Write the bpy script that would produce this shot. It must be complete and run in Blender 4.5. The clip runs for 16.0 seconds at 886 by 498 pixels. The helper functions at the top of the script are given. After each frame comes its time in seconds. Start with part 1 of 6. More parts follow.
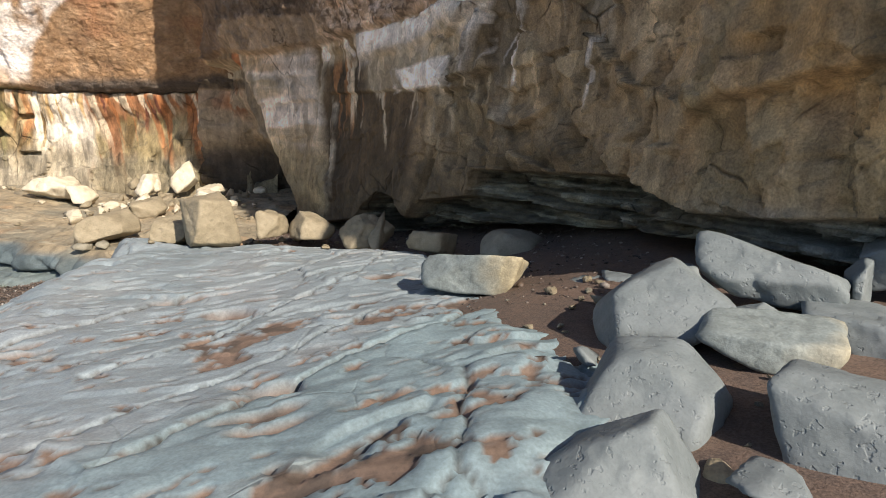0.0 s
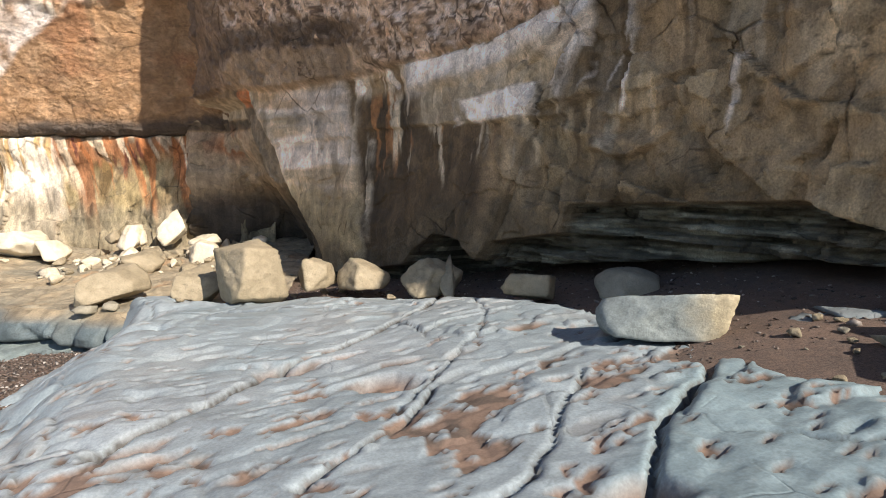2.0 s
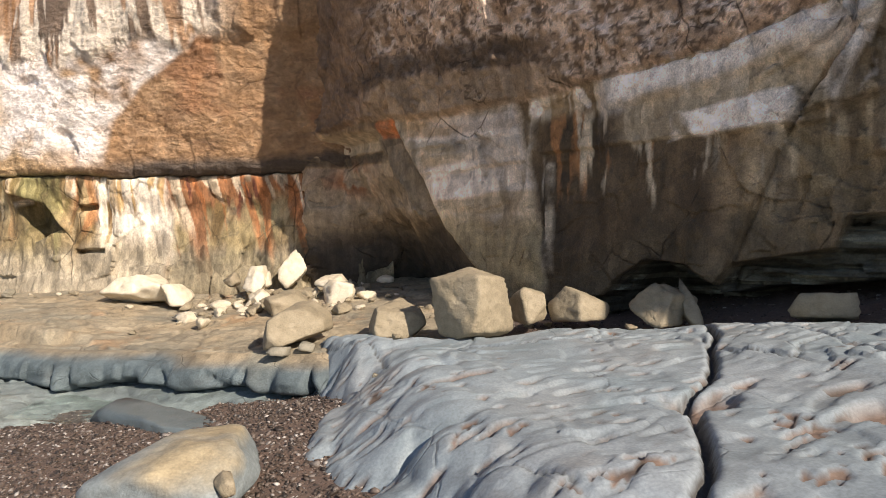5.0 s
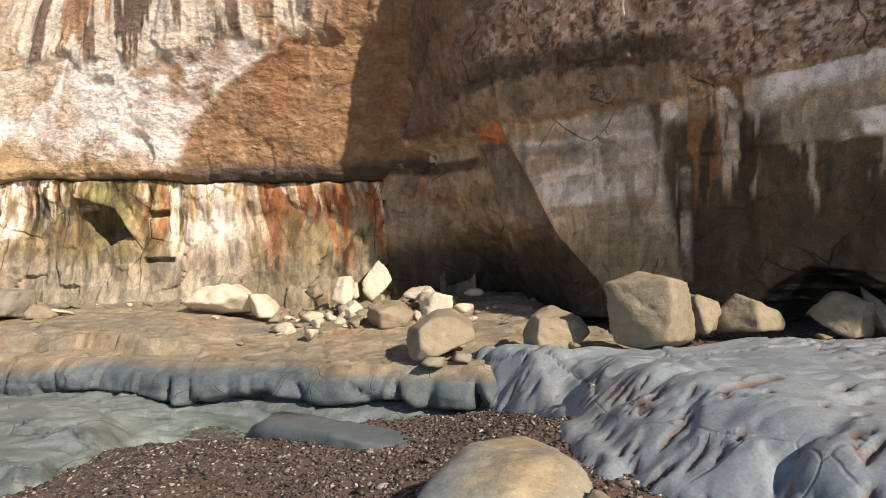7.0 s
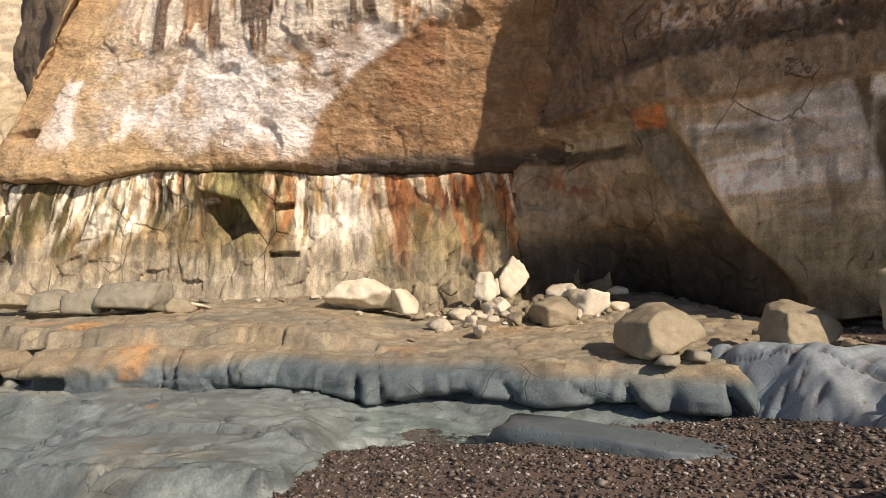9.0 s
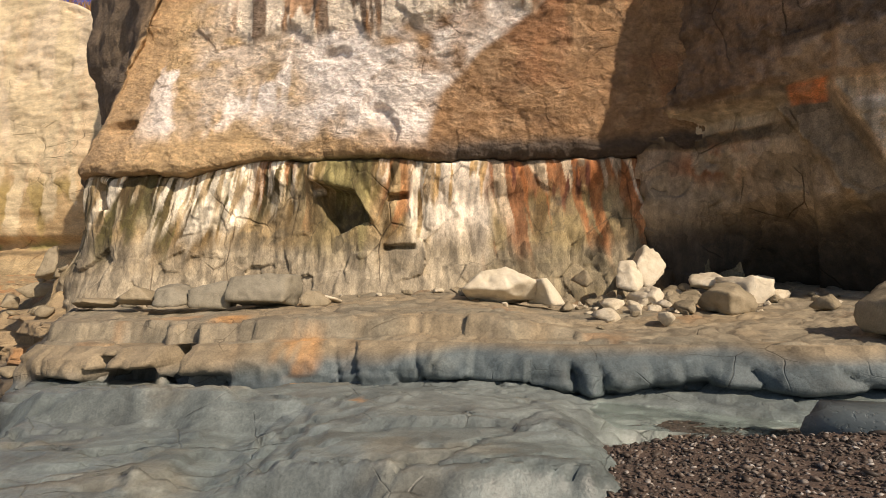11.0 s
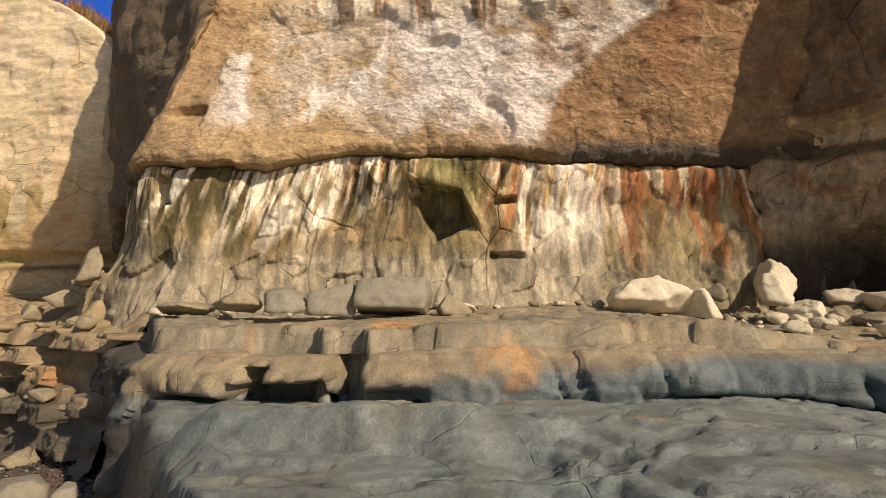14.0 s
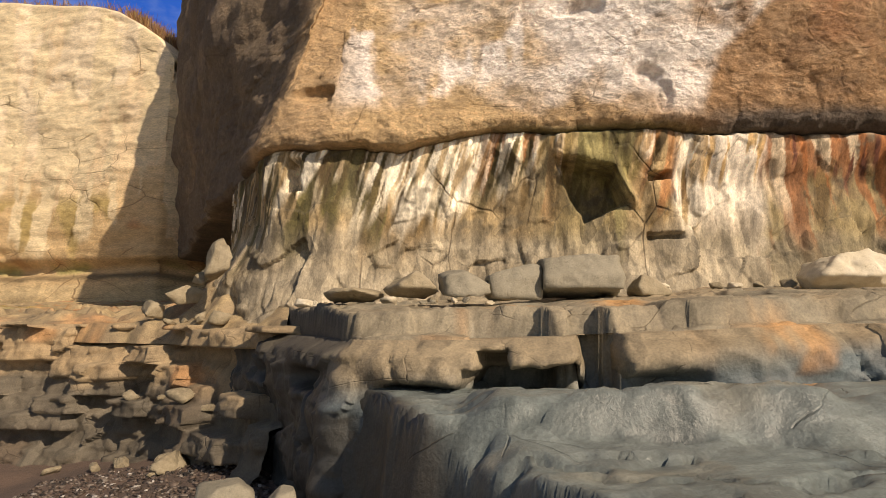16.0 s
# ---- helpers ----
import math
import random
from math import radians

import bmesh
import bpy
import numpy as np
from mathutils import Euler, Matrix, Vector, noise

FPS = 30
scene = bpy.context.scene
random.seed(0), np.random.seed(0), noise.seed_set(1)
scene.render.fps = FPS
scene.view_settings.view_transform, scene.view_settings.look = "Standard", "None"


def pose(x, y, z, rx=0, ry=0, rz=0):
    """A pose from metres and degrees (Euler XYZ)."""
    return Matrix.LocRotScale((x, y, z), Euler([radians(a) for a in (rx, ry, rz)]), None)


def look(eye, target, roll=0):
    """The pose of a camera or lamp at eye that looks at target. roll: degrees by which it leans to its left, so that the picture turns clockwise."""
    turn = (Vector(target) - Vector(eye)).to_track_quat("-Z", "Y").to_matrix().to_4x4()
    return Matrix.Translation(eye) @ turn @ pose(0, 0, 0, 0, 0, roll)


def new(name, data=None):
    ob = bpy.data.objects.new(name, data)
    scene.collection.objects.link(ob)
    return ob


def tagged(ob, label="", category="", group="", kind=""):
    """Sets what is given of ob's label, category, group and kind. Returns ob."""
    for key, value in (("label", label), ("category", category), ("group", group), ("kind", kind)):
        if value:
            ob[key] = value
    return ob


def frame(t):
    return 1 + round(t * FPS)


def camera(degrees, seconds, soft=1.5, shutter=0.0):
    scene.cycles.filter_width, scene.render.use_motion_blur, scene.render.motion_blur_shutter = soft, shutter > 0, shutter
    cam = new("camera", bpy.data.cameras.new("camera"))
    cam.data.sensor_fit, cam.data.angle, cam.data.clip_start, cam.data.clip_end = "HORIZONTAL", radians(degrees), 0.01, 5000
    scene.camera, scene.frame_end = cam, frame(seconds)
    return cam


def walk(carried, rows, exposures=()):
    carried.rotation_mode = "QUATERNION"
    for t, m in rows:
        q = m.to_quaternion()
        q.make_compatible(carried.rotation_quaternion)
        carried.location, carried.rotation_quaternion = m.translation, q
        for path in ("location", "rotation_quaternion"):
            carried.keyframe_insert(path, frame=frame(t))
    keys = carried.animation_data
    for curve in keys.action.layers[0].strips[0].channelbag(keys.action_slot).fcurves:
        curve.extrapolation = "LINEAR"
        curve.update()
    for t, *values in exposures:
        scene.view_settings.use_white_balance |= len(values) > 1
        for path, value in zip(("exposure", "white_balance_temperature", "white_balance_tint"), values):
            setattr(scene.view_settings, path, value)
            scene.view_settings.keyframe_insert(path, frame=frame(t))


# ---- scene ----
cam = camera(75.3, 16.0, soft=0.7)
METRES, EYE, TILT, LEAN, TURN = 18.0, 1.5, -11.5, -2.8, 0.0
ROWS = [
    (0.0, 0.0, 0.0, 0.0, 0.0, 0.0, -0.0),
    (0.5, -0.0295, 0.0131, -0.0004, -3.39, 1.84, 1.17),
    (1.0, -0.0579, 0.0266, -0.0003, -4.96, 3.37, 1.78),
    (1.5, -0.0862, 0.0423, -0.0002, -6.19, 4.13, 2.39),
    (2.0, -0.1143, 0.0594, 0.0004, -6.43, 4.75, 2.42),
    (2.5, -0.1381, 0.0773, 0.002, -6.59, 5.72, 2.61),
    (3.0, -0.1629, 0.0933, 0.0046, -6.47, 6.67, 2.79),
    (3.5, -0.1902, 0.1058, 0.0037, -6.37, 8.26, 3.24),
    (4.0, -0.2199, 0.1171, 0.0003, -6.61, 8.83, 3.82),
    (4.5, -0.2497, 0.1198, -0.0023, -6.24, 9.23, 3.95),
    (7.0, -0.3971, 0.1747, -0.0057, -7.55, 12.24, 3.58),
    (7.5, -0.422, 0.1896, -0.0063, -7.38, 12.46, 3.32),
    (8.0, -0.4496, 0.205, -0.005, -6.54, 12.93, 3.05),
    (8.5, -0.4782, 0.2176, -0.0054, -5.58, 13.27, 2.74),
    (9.0, -0.5092, 0.231, -0.0051, -4.41, 13.24, 2.6),
    (9.5, -0.5416, 0.2412, -0.0066, -3.68, 13.39, 2.58),
    (10.0, -0.5739, 0.2541, -0.0081, -2.99, 13.65, 2.58),
    (12.5, -0.7174, 0.3188, -0.0104, -6.24, 15.72, 3.95),
    (13.0, -0.7434, 0.3311, -0.0099, -7.26, 16.42, 3.58),
    (13.5, -0.7662, 0.3477, -0.0094, -8.51, 16.99, 3.47),
    (14.0, -0.7898, 0.366, -0.0087, -9.09, 17.28, 3.41),
    (14.5, -0.8156, 0.3828, -0.0079, -9.26, 17.43, 3.47),
    (15.0, -0.8411, 0.4008, -0.0075, -8.98, 17.62, 3.65),
    (15.5, -0.8683, 0.4142, -0.0078, -7.88, 17.8, 3.97),
    (16.0, -0.8952, 0.4285, -0.0084, -6.37, 18.16, 4.05),
]
EXPO = [(0.0, 0.52, 6050, 10), (2.0, 0.76, 6000, 11), (3.5, 0.64, 6080, 12), (7.0, 0.3, 6300, 14), (9.5, 0.12, 6550, 14), (12.5, -0.12, 6950, 14), (14.0, -0.09, 7050, 14), (16.0, -0.05, 7100, 14)]
walk(cam, [(t, pose(0, 0, EYE, TILT, LEAN, TURN) @ pose(METRES * x, METRES * y, METRES * z, 90 + pitch, roll, yaw)) for t, x, y, z, yaw, pitch, roll in ROWS],
     exposures=EXPO)

# ---------------------------------------------------------------- world, sun
SUN_AZ, SUN_EL = radians(144.0), radians(36.0)      # clockwise from +y, seen from above
to_sun = Vector((math.sin(SUN_AZ) * math.cos(SUN_EL), math.cos(SUN_AZ) * math.cos(SUN_EL), math.sin(SUN_EL)))
world = bpy.data.worlds.new("sky")
scene.world = world
world.use_nodes = True
wn = world.node_tree
sky = wn.nodes.new("ShaderNodeTexSky")
sky.sky_type, sky.sun_disc = "NISHITA", False
sky.sun_elevation, sky.sun_rotation = SUN_EL, SUN_AZ
sky.dust_density = 0.7
wn.nodes["Background"].inputs[1].default_value = 0.076
wn.links.new(sky.outputs[0], wn.nodes["Background"].inputs[0])
sun = new("sun", bpy.data.lights.new("sun", "SUN"))
sun.data.energy, sun.data.angle, sun.data.color = 5.0, radians(0.7), (1.0, 0.87, 0.69)
sun.matrix_world = look(to_sun * 60, (0, 0, 0))


# ---------------------------------------------------------------- noise and meshes
def hash3(i, j, k, seed):
    n = (i * 374761393 + j * 668265263 + k * 2147483647 + seed * 974634777) & 0xFFFFFFFF
    n = ((n ^ (n >> 13)) * 1274126177) & 0xFFFFFFFF
    n = n ^ (n >> 16)
    return (n & 0xFFFFFF) / float(0xFFFFFF)


def vnoise(x, y, z, seed=0):
    """Smooth value noise, -1 to 1, on arrays."""
    x, y, z = np.broadcast_arrays(np.asarray(x, float), np.asarray(y, float), np.asarray(z, float))
    i, j, k = (np.floor(a).astype(np.int64) for a in (x, y, z))
    f, g, h = x - i, y - j, z - k
    f, g, h = (a * a * a * (a * (a * 6 - 15) + 10) for a in (f, g, h))
    out = 0
    for a in (0, 1):
        for b in (0, 1):
            for c in (0, 1):
                w = (f if a else 1 - f) * (g if b else 1 - g) * (h if c else 1 - h)
                out = out + w * hash3(i + a, j + b, k + c, seed)
    return out * 2 - 1


def fbm(x, y, z, octaves=4, seed=0, gain=0.5):
    total, amp, norm = 0, 1.0, 0.0
    for o in range(octaves):
        total = total + amp * vnoise(x, y, z, seed + o * 17)
        norm += amp
        amp *= gain
        x, y, z = np.asarray(x) * 2.03 + 5.1, np.asarray(y) * 2.03 + 1.7, np.asarray(z) * 2.03 + 3.3
    return total / norm


def cells(x, y, seed=0, inner=False):
    """Distance to the nearest and second nearest of jittered cell centres, and the nearest one's own number; inner: also the place within it."""
    i, j = np.floor(x).astype(np.int64), np.floor(y).astype(np.int64)
    d1, d2, own = np.full(np.shape(x), 9.0), np.full(np.shape(x), 9.0), np.zeros(np.shape(x))
    ox, oy = np.zeros(np.shape(x)), np.zeros(np.shape(x))
    for a in (-1, 0, 1):
        for b in (-1, 0, 1):
            cx = i + a + 0.15 + 0.7 * hash3(i + a, j + b, 0 * i, seed)
            cy = j + b + 0.15 + 0.7 * hash3(i + a, j + b, 0 * i + 1, seed)
            num = hash3(i + a, j + b, 0 * i + 2, seed)
            d = np.hypot(x - cx, y - cy)
            near = d < d1
            d2 = np.where(near, d1, np.minimum(d2, d))
            own = np.where(near, num, own)
            if inner:
                ox, oy = np.where(near, x - cx, ox), np.where(near, y - cy, oy)
            d1 = np.where(near, d, d1)
    return (d1, d2, own, ox, oy) if inner else (d1, d2, own)


def smooth(a, b, x):
    t = np.clip((np.asarray(x, float) - a) / (b - a), 0, 1)
    return t * t * (3 - 2 * t)


def mesh_of(name, verts, faces, material, stain=None, flat=False):
    """A mesh from arrays; stain: four values a vertex, kept as the colour attribute 'stain'."""
    me = bpy.data.meshes.new(name)
    verts, faces = np.asarray(verts, np.float32), np.asarray(faces, np.int32)
    k = faces.shape[1]
    me.vertices.add(len(verts))
    me.vertices.foreach_set("co", verts.ravel())
    me.loops.add(faces.size)
    me.loops.foreach_set("vertex_index", faces.ravel())
    me.polygons.add(len(faces))
    me.polygons.foreach_set("loop_start", np.arange(len(faces), dtype=np.int32) * k)
    me.polygons.foreach_set("use_smooth", np.full(len(faces), not flat))
    me.update(calc_edges=True)
    if stain is not None:
        at = me.color_attributes.new("stain", "FLOAT_COLOR", "POINT")
        at.data.foreach_set("color", np.asarray(stain, np.float32).ravel())
    me.materials.append(material)
    me.validate()
    return me


def grid_faces(n, m, flip=False):
    """Quads of an n by m grid of vertices, row by row."""
    i, j = np.meshgrid(np.arange(n - 1), np.arange(m - 1), indexing="ij")
    a = (i * m + j).ravel()
    f = np.stack([a, a + m, a + m + 1, a + 1], 1)
    return f[:, ::-1] if flip else f


def part(name, mesh, parent, label=""):
    ob = new(name, mesh)
    ob.parent = parent
    return tagged(ob, label)


# ---------------------------------------------------------------- materials
def nodes_of(name):
    m = bpy.data.materials.new(name)
    m.use_nodes = True
    t = m.node_tree
    return m, t, t.nodes["Principled BSDF"]


def nd(t, kind, **kw):
    n = t.nodes.new(kind)
    for k, v in kw.items():
        if k in ("operation", "blend_type", "data_type", "noise_dimensions", "feature", "attribute_name", "use_clamp"):
            if k == "operation":
                n.operation = v
            elif k == "blend_type":
                n.blend_type = v
            elif k == "data_type":
                n.data_type = v
            elif k == "noise_dimensions":
                n.noise_dimensions = v
            elif k == "feature":
                n.feature = v
            elif k == "attribute_name":
                n.attribute_name = v
            elif k == "use_clamp":
                n.use_clamp = v
        else:
            n.inputs[k.replace("_", " ")].default_value = v
    return n


def position(t, scale=(1, 1, 1), own=False):
    """World place, stretched; own: the thing's own coordinates."""
    if own:
        src = t.nodes.new("ShaderNodeTexCoord").outputs["Object"]
    else:
        src = t.nodes.new("ShaderNodeNewGeometry").outputs["Position"]
    m = nd(t, "ShaderNodeMapping", Scale=scale)
    t.links.new(src, m.inputs["Vector"])
    return m.outputs[0]


def noise_tex(t, vec, scale, detail=4.0, rough=0.55):
    n = nd(t, "ShaderNodeTexNoise", Scale=scale, Detail=detail, Roughness=rough)
    t.links.new(vec, n.inputs["Vector"])
    return n.outputs["Fac"]


def ramp(t, fac, stops):
    r = t.nodes.new("ShaderNodeValToRGB")
    e = r.color_ramp.elements
    while len(e) < len(stops):
        e.new(0.5)
    for el, (p, c) in zip(e, stops):
        el.position = p
        el.color = (*c, 1) if len(c) == 3 else c
    t.links.new(fac, r.inputs[0])
    return r.outputs[0]


def val(t, fac, lo, hi, a=0.0, b=1.0):
    n = nd(t, "ShaderNodeMapRange", From_Min=lo, From_Max=hi, To_Min=a, To_Max=b)
    t.links.new(fac, n.inputs[0])
    return n.outputs[0]


def mix(t, fac, a, b, mode="MIX"):
    n = nd(t, "ShaderNodeMix", data_type="RGBA", blend_type=mode)
    for sock, v in ((n.inputs[0], fac), (n.inputs[6], a), (n.inputs[7], b)):
        if isinstance(v, (tuple, float, int)):
            sock.default_value = (*v, 1) if isinstance(v, tuple) else v
        else:
            t.links.new(v, sock)
    return n.outputs[2]


def mul(t, a, b, op="MULTIPLY"):
    n = nd(t, "ShaderNodeMath", operation=op)
    for sock, v in ((n.inputs[0], a), (n.inputs[1], b)):
        if isinstance(v, (float, int)):
            sock.default_value = v
        else:
            t.links.new(v, sock)
    return n.outputs[0]


def bump(t, bsdf, layers):
    """layers: (height, strength, distance), laid one on another."""
    last = None
    for h, s, d in layers:
        b = nd(t, "ShaderNodeBump", Strength=s, Distance=d)
        t.links.new(h, b.inputs["Height"])
        if last is not None:
            t.links.new(last, b.inputs["Normal"])
        last = b.outputs[0]
    t.links.new(last, bsdf.inputs["Normal"])


def rock_material(name, dark, mid, light, grain=9.0, rough=0.85, own=False, bumps=(0.5, 0.02), stretch=(1, 1, 1), speck=0.25):
    """Rock in three tones with grain, blotches and pits."""
    m, t, b = nodes_of(name)
    p = position(t, stretch, own)
    big = noise_tex(t, p, 1.1, 5, 0.6)
    fine = noise_tex(t, p, grain, 6, 0.65)
    tiny = noise_tex(t, p, grain * 9, 3, 0.6)
    tone = mul(t, mul(t, big, 0.55), mul(t, fine, 0.45), "ADD")
    col = ramp(t, tone, [(0.33, dark), (0.5, mid), (0.66, light)])
    col = mix(t, speck, col, ramp(t, tiny, [(0.35, tuple(c * 0.55 for c in mid)), (0.6, tuple(min(1, c * 1.35) for c in mid))]))
    t.links.new(col, b.inputs["Base Color"])
    b.inputs["Roughness"].default_value = rough
    pits = val(t, noise_tex(t, p, 26, 2, 0.5), 0.60, 0.68)
    h, _ = chips(t, p, 3.0)
    bump(t, b, [(h, 0.6, bumps[1] * 0.9), (fine, bumps[0], bumps[1]), (tiny, bumps[0] * 0.8, bumps[1] * 0.18), (mul(t, pits, -1.0), 0.6, 0.006)])
    return m


def chips(t, vec, scale, wild=0.12):
    """Height of chipped faces: every cell a plane tilted its own way, in cells."""
    warp = nd(t, "ShaderNodeTexNoise", Scale=scale * 1.6, Detail=3.0)
    t.links.new(vec, warp.inputs["Vector"])
    bent = nd(t, "ShaderNodeVectorMath", operation="MULTIPLY_ADD")
    t.links.new(warp.outputs["Color"], bent.inputs[0])
    bent.inputs[1].default_value = (wild * 4 / scale,) * 3
    t.links.new(vec, bent.inputs[2])
    vo = nd(t, "ShaderNodeTexVoronoi", Scale=scale)
    t.links.new(bent.outputs[0], vo.inputs["Vector"])
    away = nd(t, "ShaderNodeVectorMath", operation="SUBTRACT")
    t.links.new(bent.outputs[0], away.inputs[0])
    t.links.new(vo.outputs["Position"], away.inputs[1])
    lean = nd(t, "ShaderNodeVectorMath", operation="SUBTRACT")
    t.links.new(vo.outputs["Color"], lean.inputs[0])
    lean.inputs[1].default_value = (0.5, 0.5, 0.5)
    dot = nd(t, "ShaderNodeVectorMath", operation="DOT_PRODUCT")
    t.links.new(away.outputs[0], dot.inputs[0])
    t.links.new(lean.outputs[0], dot.inputs[1])
    one = nd(t, "ShaderNodeSeparateColor")
    t.links.new(vo.outputs["Color"], one.inputs[0])
    return mul(t, mul(t, dot.outputs["Value"], scale * 1.6), mul(t, one.outputs[0], 0.5), "ADD"), one.outputs[1]


def grains(t, vec, scale):
    """Height of rounded grains packed side by side."""
    warp = nd(t, "ShaderNodeTexNoise", Scale=scale * 1.3, Detail=3.0)
    t.links.new(vec, warp.inputs["Vector"])
    bent = nd(t, "ShaderNodeVectorMath", operation="MULTIPLY_ADD")
    t.links.new(warp.outputs["Color"], bent.inputs[0])
    bent.inputs[1].default_value = (0.9 / scale,) * 3
    t.links.new(vec, bent.inputs[2])
    vo = nd(t, "ShaderNodeTexVoronoi", Scale=scale)
    t.links.new(bent.outputs[0], vo.inputs["Vector"])
    return val(t, vo.outputs["Distance"], 0.1, 0.75, 1.0, 0.0)


def tinted_rock(name, grain=9.0, rough=0.85, bumps=(0.5, 0.02), stretch=(1, 1, 1), speck=0.3, swing=0.55, crack=0.0, size=1.0, squash=1.0, streak=0.0, chip=0.0, chip_size=3.0, pebbly=0.0):
    """Rock whose stains and painted shade come from the attribute 'stain'; grain, blotches and pits are laid over them.
    """
    m, t, b = nodes_of(name)
    p = position(t, stretch)
    big = noise_tex(t, p, 1.7, 5, 0.6)
    fine = noise_tex(t, p, grain, 6, 0.68)
    tiny = noise_tex(t, p, grain * 7, 3, 0.6)
    a = nd(t, "ShaderNodeAttribute", attribute_name="stain")
    tone = mul(t, mul(t, big, 0.4), mul(t, fine, 0.6), "ADD")
    lum = val(t, tone, 0.3, 0.7, 1 - swing, 1 + swing)
    col = mix(t, 1.0, a.outputs["Color"], lum, "MULTIPLY")
    spk = val(t, tiny, 0.32, 0.68, 1 - speck, 1 + speck)
    col = mix(t, 1.0, col, spk, "MULTIPLY")
    if streak:
        run = noise_tex(t, position(t, (1, 1, 0.16)), 5, 3, 0.55)
        col = mix(t, 1.0, col, val(t, run, 0.32, 0.68, 1 - streak, 1 + streak), "MULTIPLY")
    layers = [(fine, bumps[0], bumps[1]), (tiny, bumps[0] * 0.8, bumps[1] * 0.35)]
    if chip:
        for k, w in ((1.0, 1.0), (3.1, 0.45)):
            h, own = chips(t, p, chip_size * k)
            layers.append((h, min(1.0, chip * 0.8), chip * w * 0.16 / (chip_size * k)))
            col = mix(t, 1.0, col, val(t, own, 0.0, 1.0, 1 - 0.16 * w * chip, 1 + 0.16 * w * chip), "MULTIPLY")
    if pebbly:
        some = val(t, noise_tex(t, p, 2.2, 3), 0.38, 0.58)
        for k in (12.0, 31.0):
            g = mul(t, grains(t, p, k), some)
            layers.append((g, 0.7 * pebbly, 0.35 / k))
            col = mix(t, 1.0, col, val(t, g, 0.0, 0.9, 0.94, 1.14), "MULTIPLY")
    if crack:
        warp = nd(t, "ShaderNodeTexNoise", Scale=1.3 / size, Detail=2.0)
        t.links.new(p, warp.inputs["Vector"])
        bent = nd(t, "ShaderNodeVectorMath", operation="MULTIPLY_ADD")
        t.links.new(warp.outputs["Color"], bent.inputs[0])
        bent.inputs[1].default_value = (0.3 * size,) * 3
        t.links.new(position(t, (1, 1, squash)), bent.inputs[2])
        vo = nd(t, "ShaderNodeTexVoronoi", feature="DISTANCE_TO_EDGE", Scale=1.0 / size)
        t.links.new(bent.outputs[0], vo.inputs["Vector"])
        line = mul(t, val(t, vo.outputs["Distance"], 0.0, 0.014, 1.0, 0.0), val(t, noise_tex(t, p, 1.1 / size, 4), 0.50, 0.60))
        col = mix(t, mul(t, line, crack), col, mix(t, 1.0, col, (0.34, 0.30, 0.26), "MULTIPLY"))
        layers.append((mul(t, line, -1.0), 0.9 * crack, 0.03))
    t.links.new(col, b.inputs["Base Color"])
    r = mul(t, mul(t, a.outputs["Alpha"], -0.5), mul(t, rough, val(t, fine, 0.3, 0.7, -0.08, 0.08), "ADD"), "ADD")
    t.links.new(r, b.inputs["Roughness"])
    bump(t, b, layers)
    return m


drip_rock = tinted_rock("streaked_rock", grain=6, stretch=(1, 1, 0.6), bumps=(0.5, 0.028), swing=0.42, speck=0.2, crack=0.7, size=1.3, squash=0.6, streak=0.34, chip=1.3, chip_size=3.6)
brown_rock = tinted_rock("brown_conglomerate", grain=9, stretch=(1, 1, 1.5), bumps=(1.0, 0.07), speck=0.5, swing=0.5, pebbly=0.8, crack=0.5, size=1.6, squash=1.8)
wall_rock = tinted_rock("grey_brown_wall", grain=7, stretch=(1, 1, 0.85), bumps=(0.8, 0.05), speck=0.24, swing=0.42, crack=0.9, size=1.1, squash=0.7, streak=0.24, chip=1.2, chip_size=2.8)
far_rock = tinted_rock("far_sandstone", grain=3.5, stretch=(0.5, 0.5, 1.6), bumps=(0.5, 0.07), swing=0.3, speck=0.3, crack=0.8, size=3.0, squash=2.2, chip=0.3, chip_size=0.7)
blue_rock = tinted_rock("blue_grey_siltstone", grain=7, rough=0.72, bumps=(0.35, 0.010), speck=0.16, swing=0.24, crack=0.3, size=0.85, chip=0.35, chip_size=2.8)
ledge_rock = tinted_rock("ledge_siltstone", grain=6, rough=0.76, bumps=(0.55, 0.024), speck=0.17, swing=0.38, crack=0.5, size=0.7, squash=1.4, chip=0.75, chip_size=3.2)
sand_mat, st, sb = nodes_of("wet_shingly_sand")
sp = position(st)
s_big, s_fine, s_tiny = noise_tex(st, sp, 0.9, 5), noise_tex(st, sp, 12, 6, 0.7), noise_tex(st, sp, 70, 3, 0.7)
s_col = ramp(st, mul(st, mul(st, s_big, 0.5), mul(st, s_fine, 0.5), "ADD"), [(0.36, (0.04, 0.03, 0.025)), (0.47, (0.075, 0.049, 0.036)), (0.56, (0.115, 0.072, 0.05)), (0.68, (0.16, 0.10, 0.07))])
s_col = mix(st, 0.3, s_col, ramp(st, s_tiny, [(0.35, (0.05, 0.04, 0.035)), (0.62, (0.30, 0.22, 0.18))]))
sea = st.nodes.new("ShaderNodeSeparateXYZ")
st.links.new(sp, sea.inputs[0])
off = mul(st, mul(st, mul(st, sea.outputs[0], 0.47), sea.outputs[1], "ADD"), mul(st, s_big, 1.5), "SUBTRACT")
bounce_flats = ramp(st, mul(st, mul(st, s_big, 0.65), mul(st, s_fine, 0.35), "ADD"), [(0.38, (0.24, 0.245, 0.24)), (0.47, (0.34, 0.31, 0.26)), (0.62, (0.43, 0.375, 0.30))])
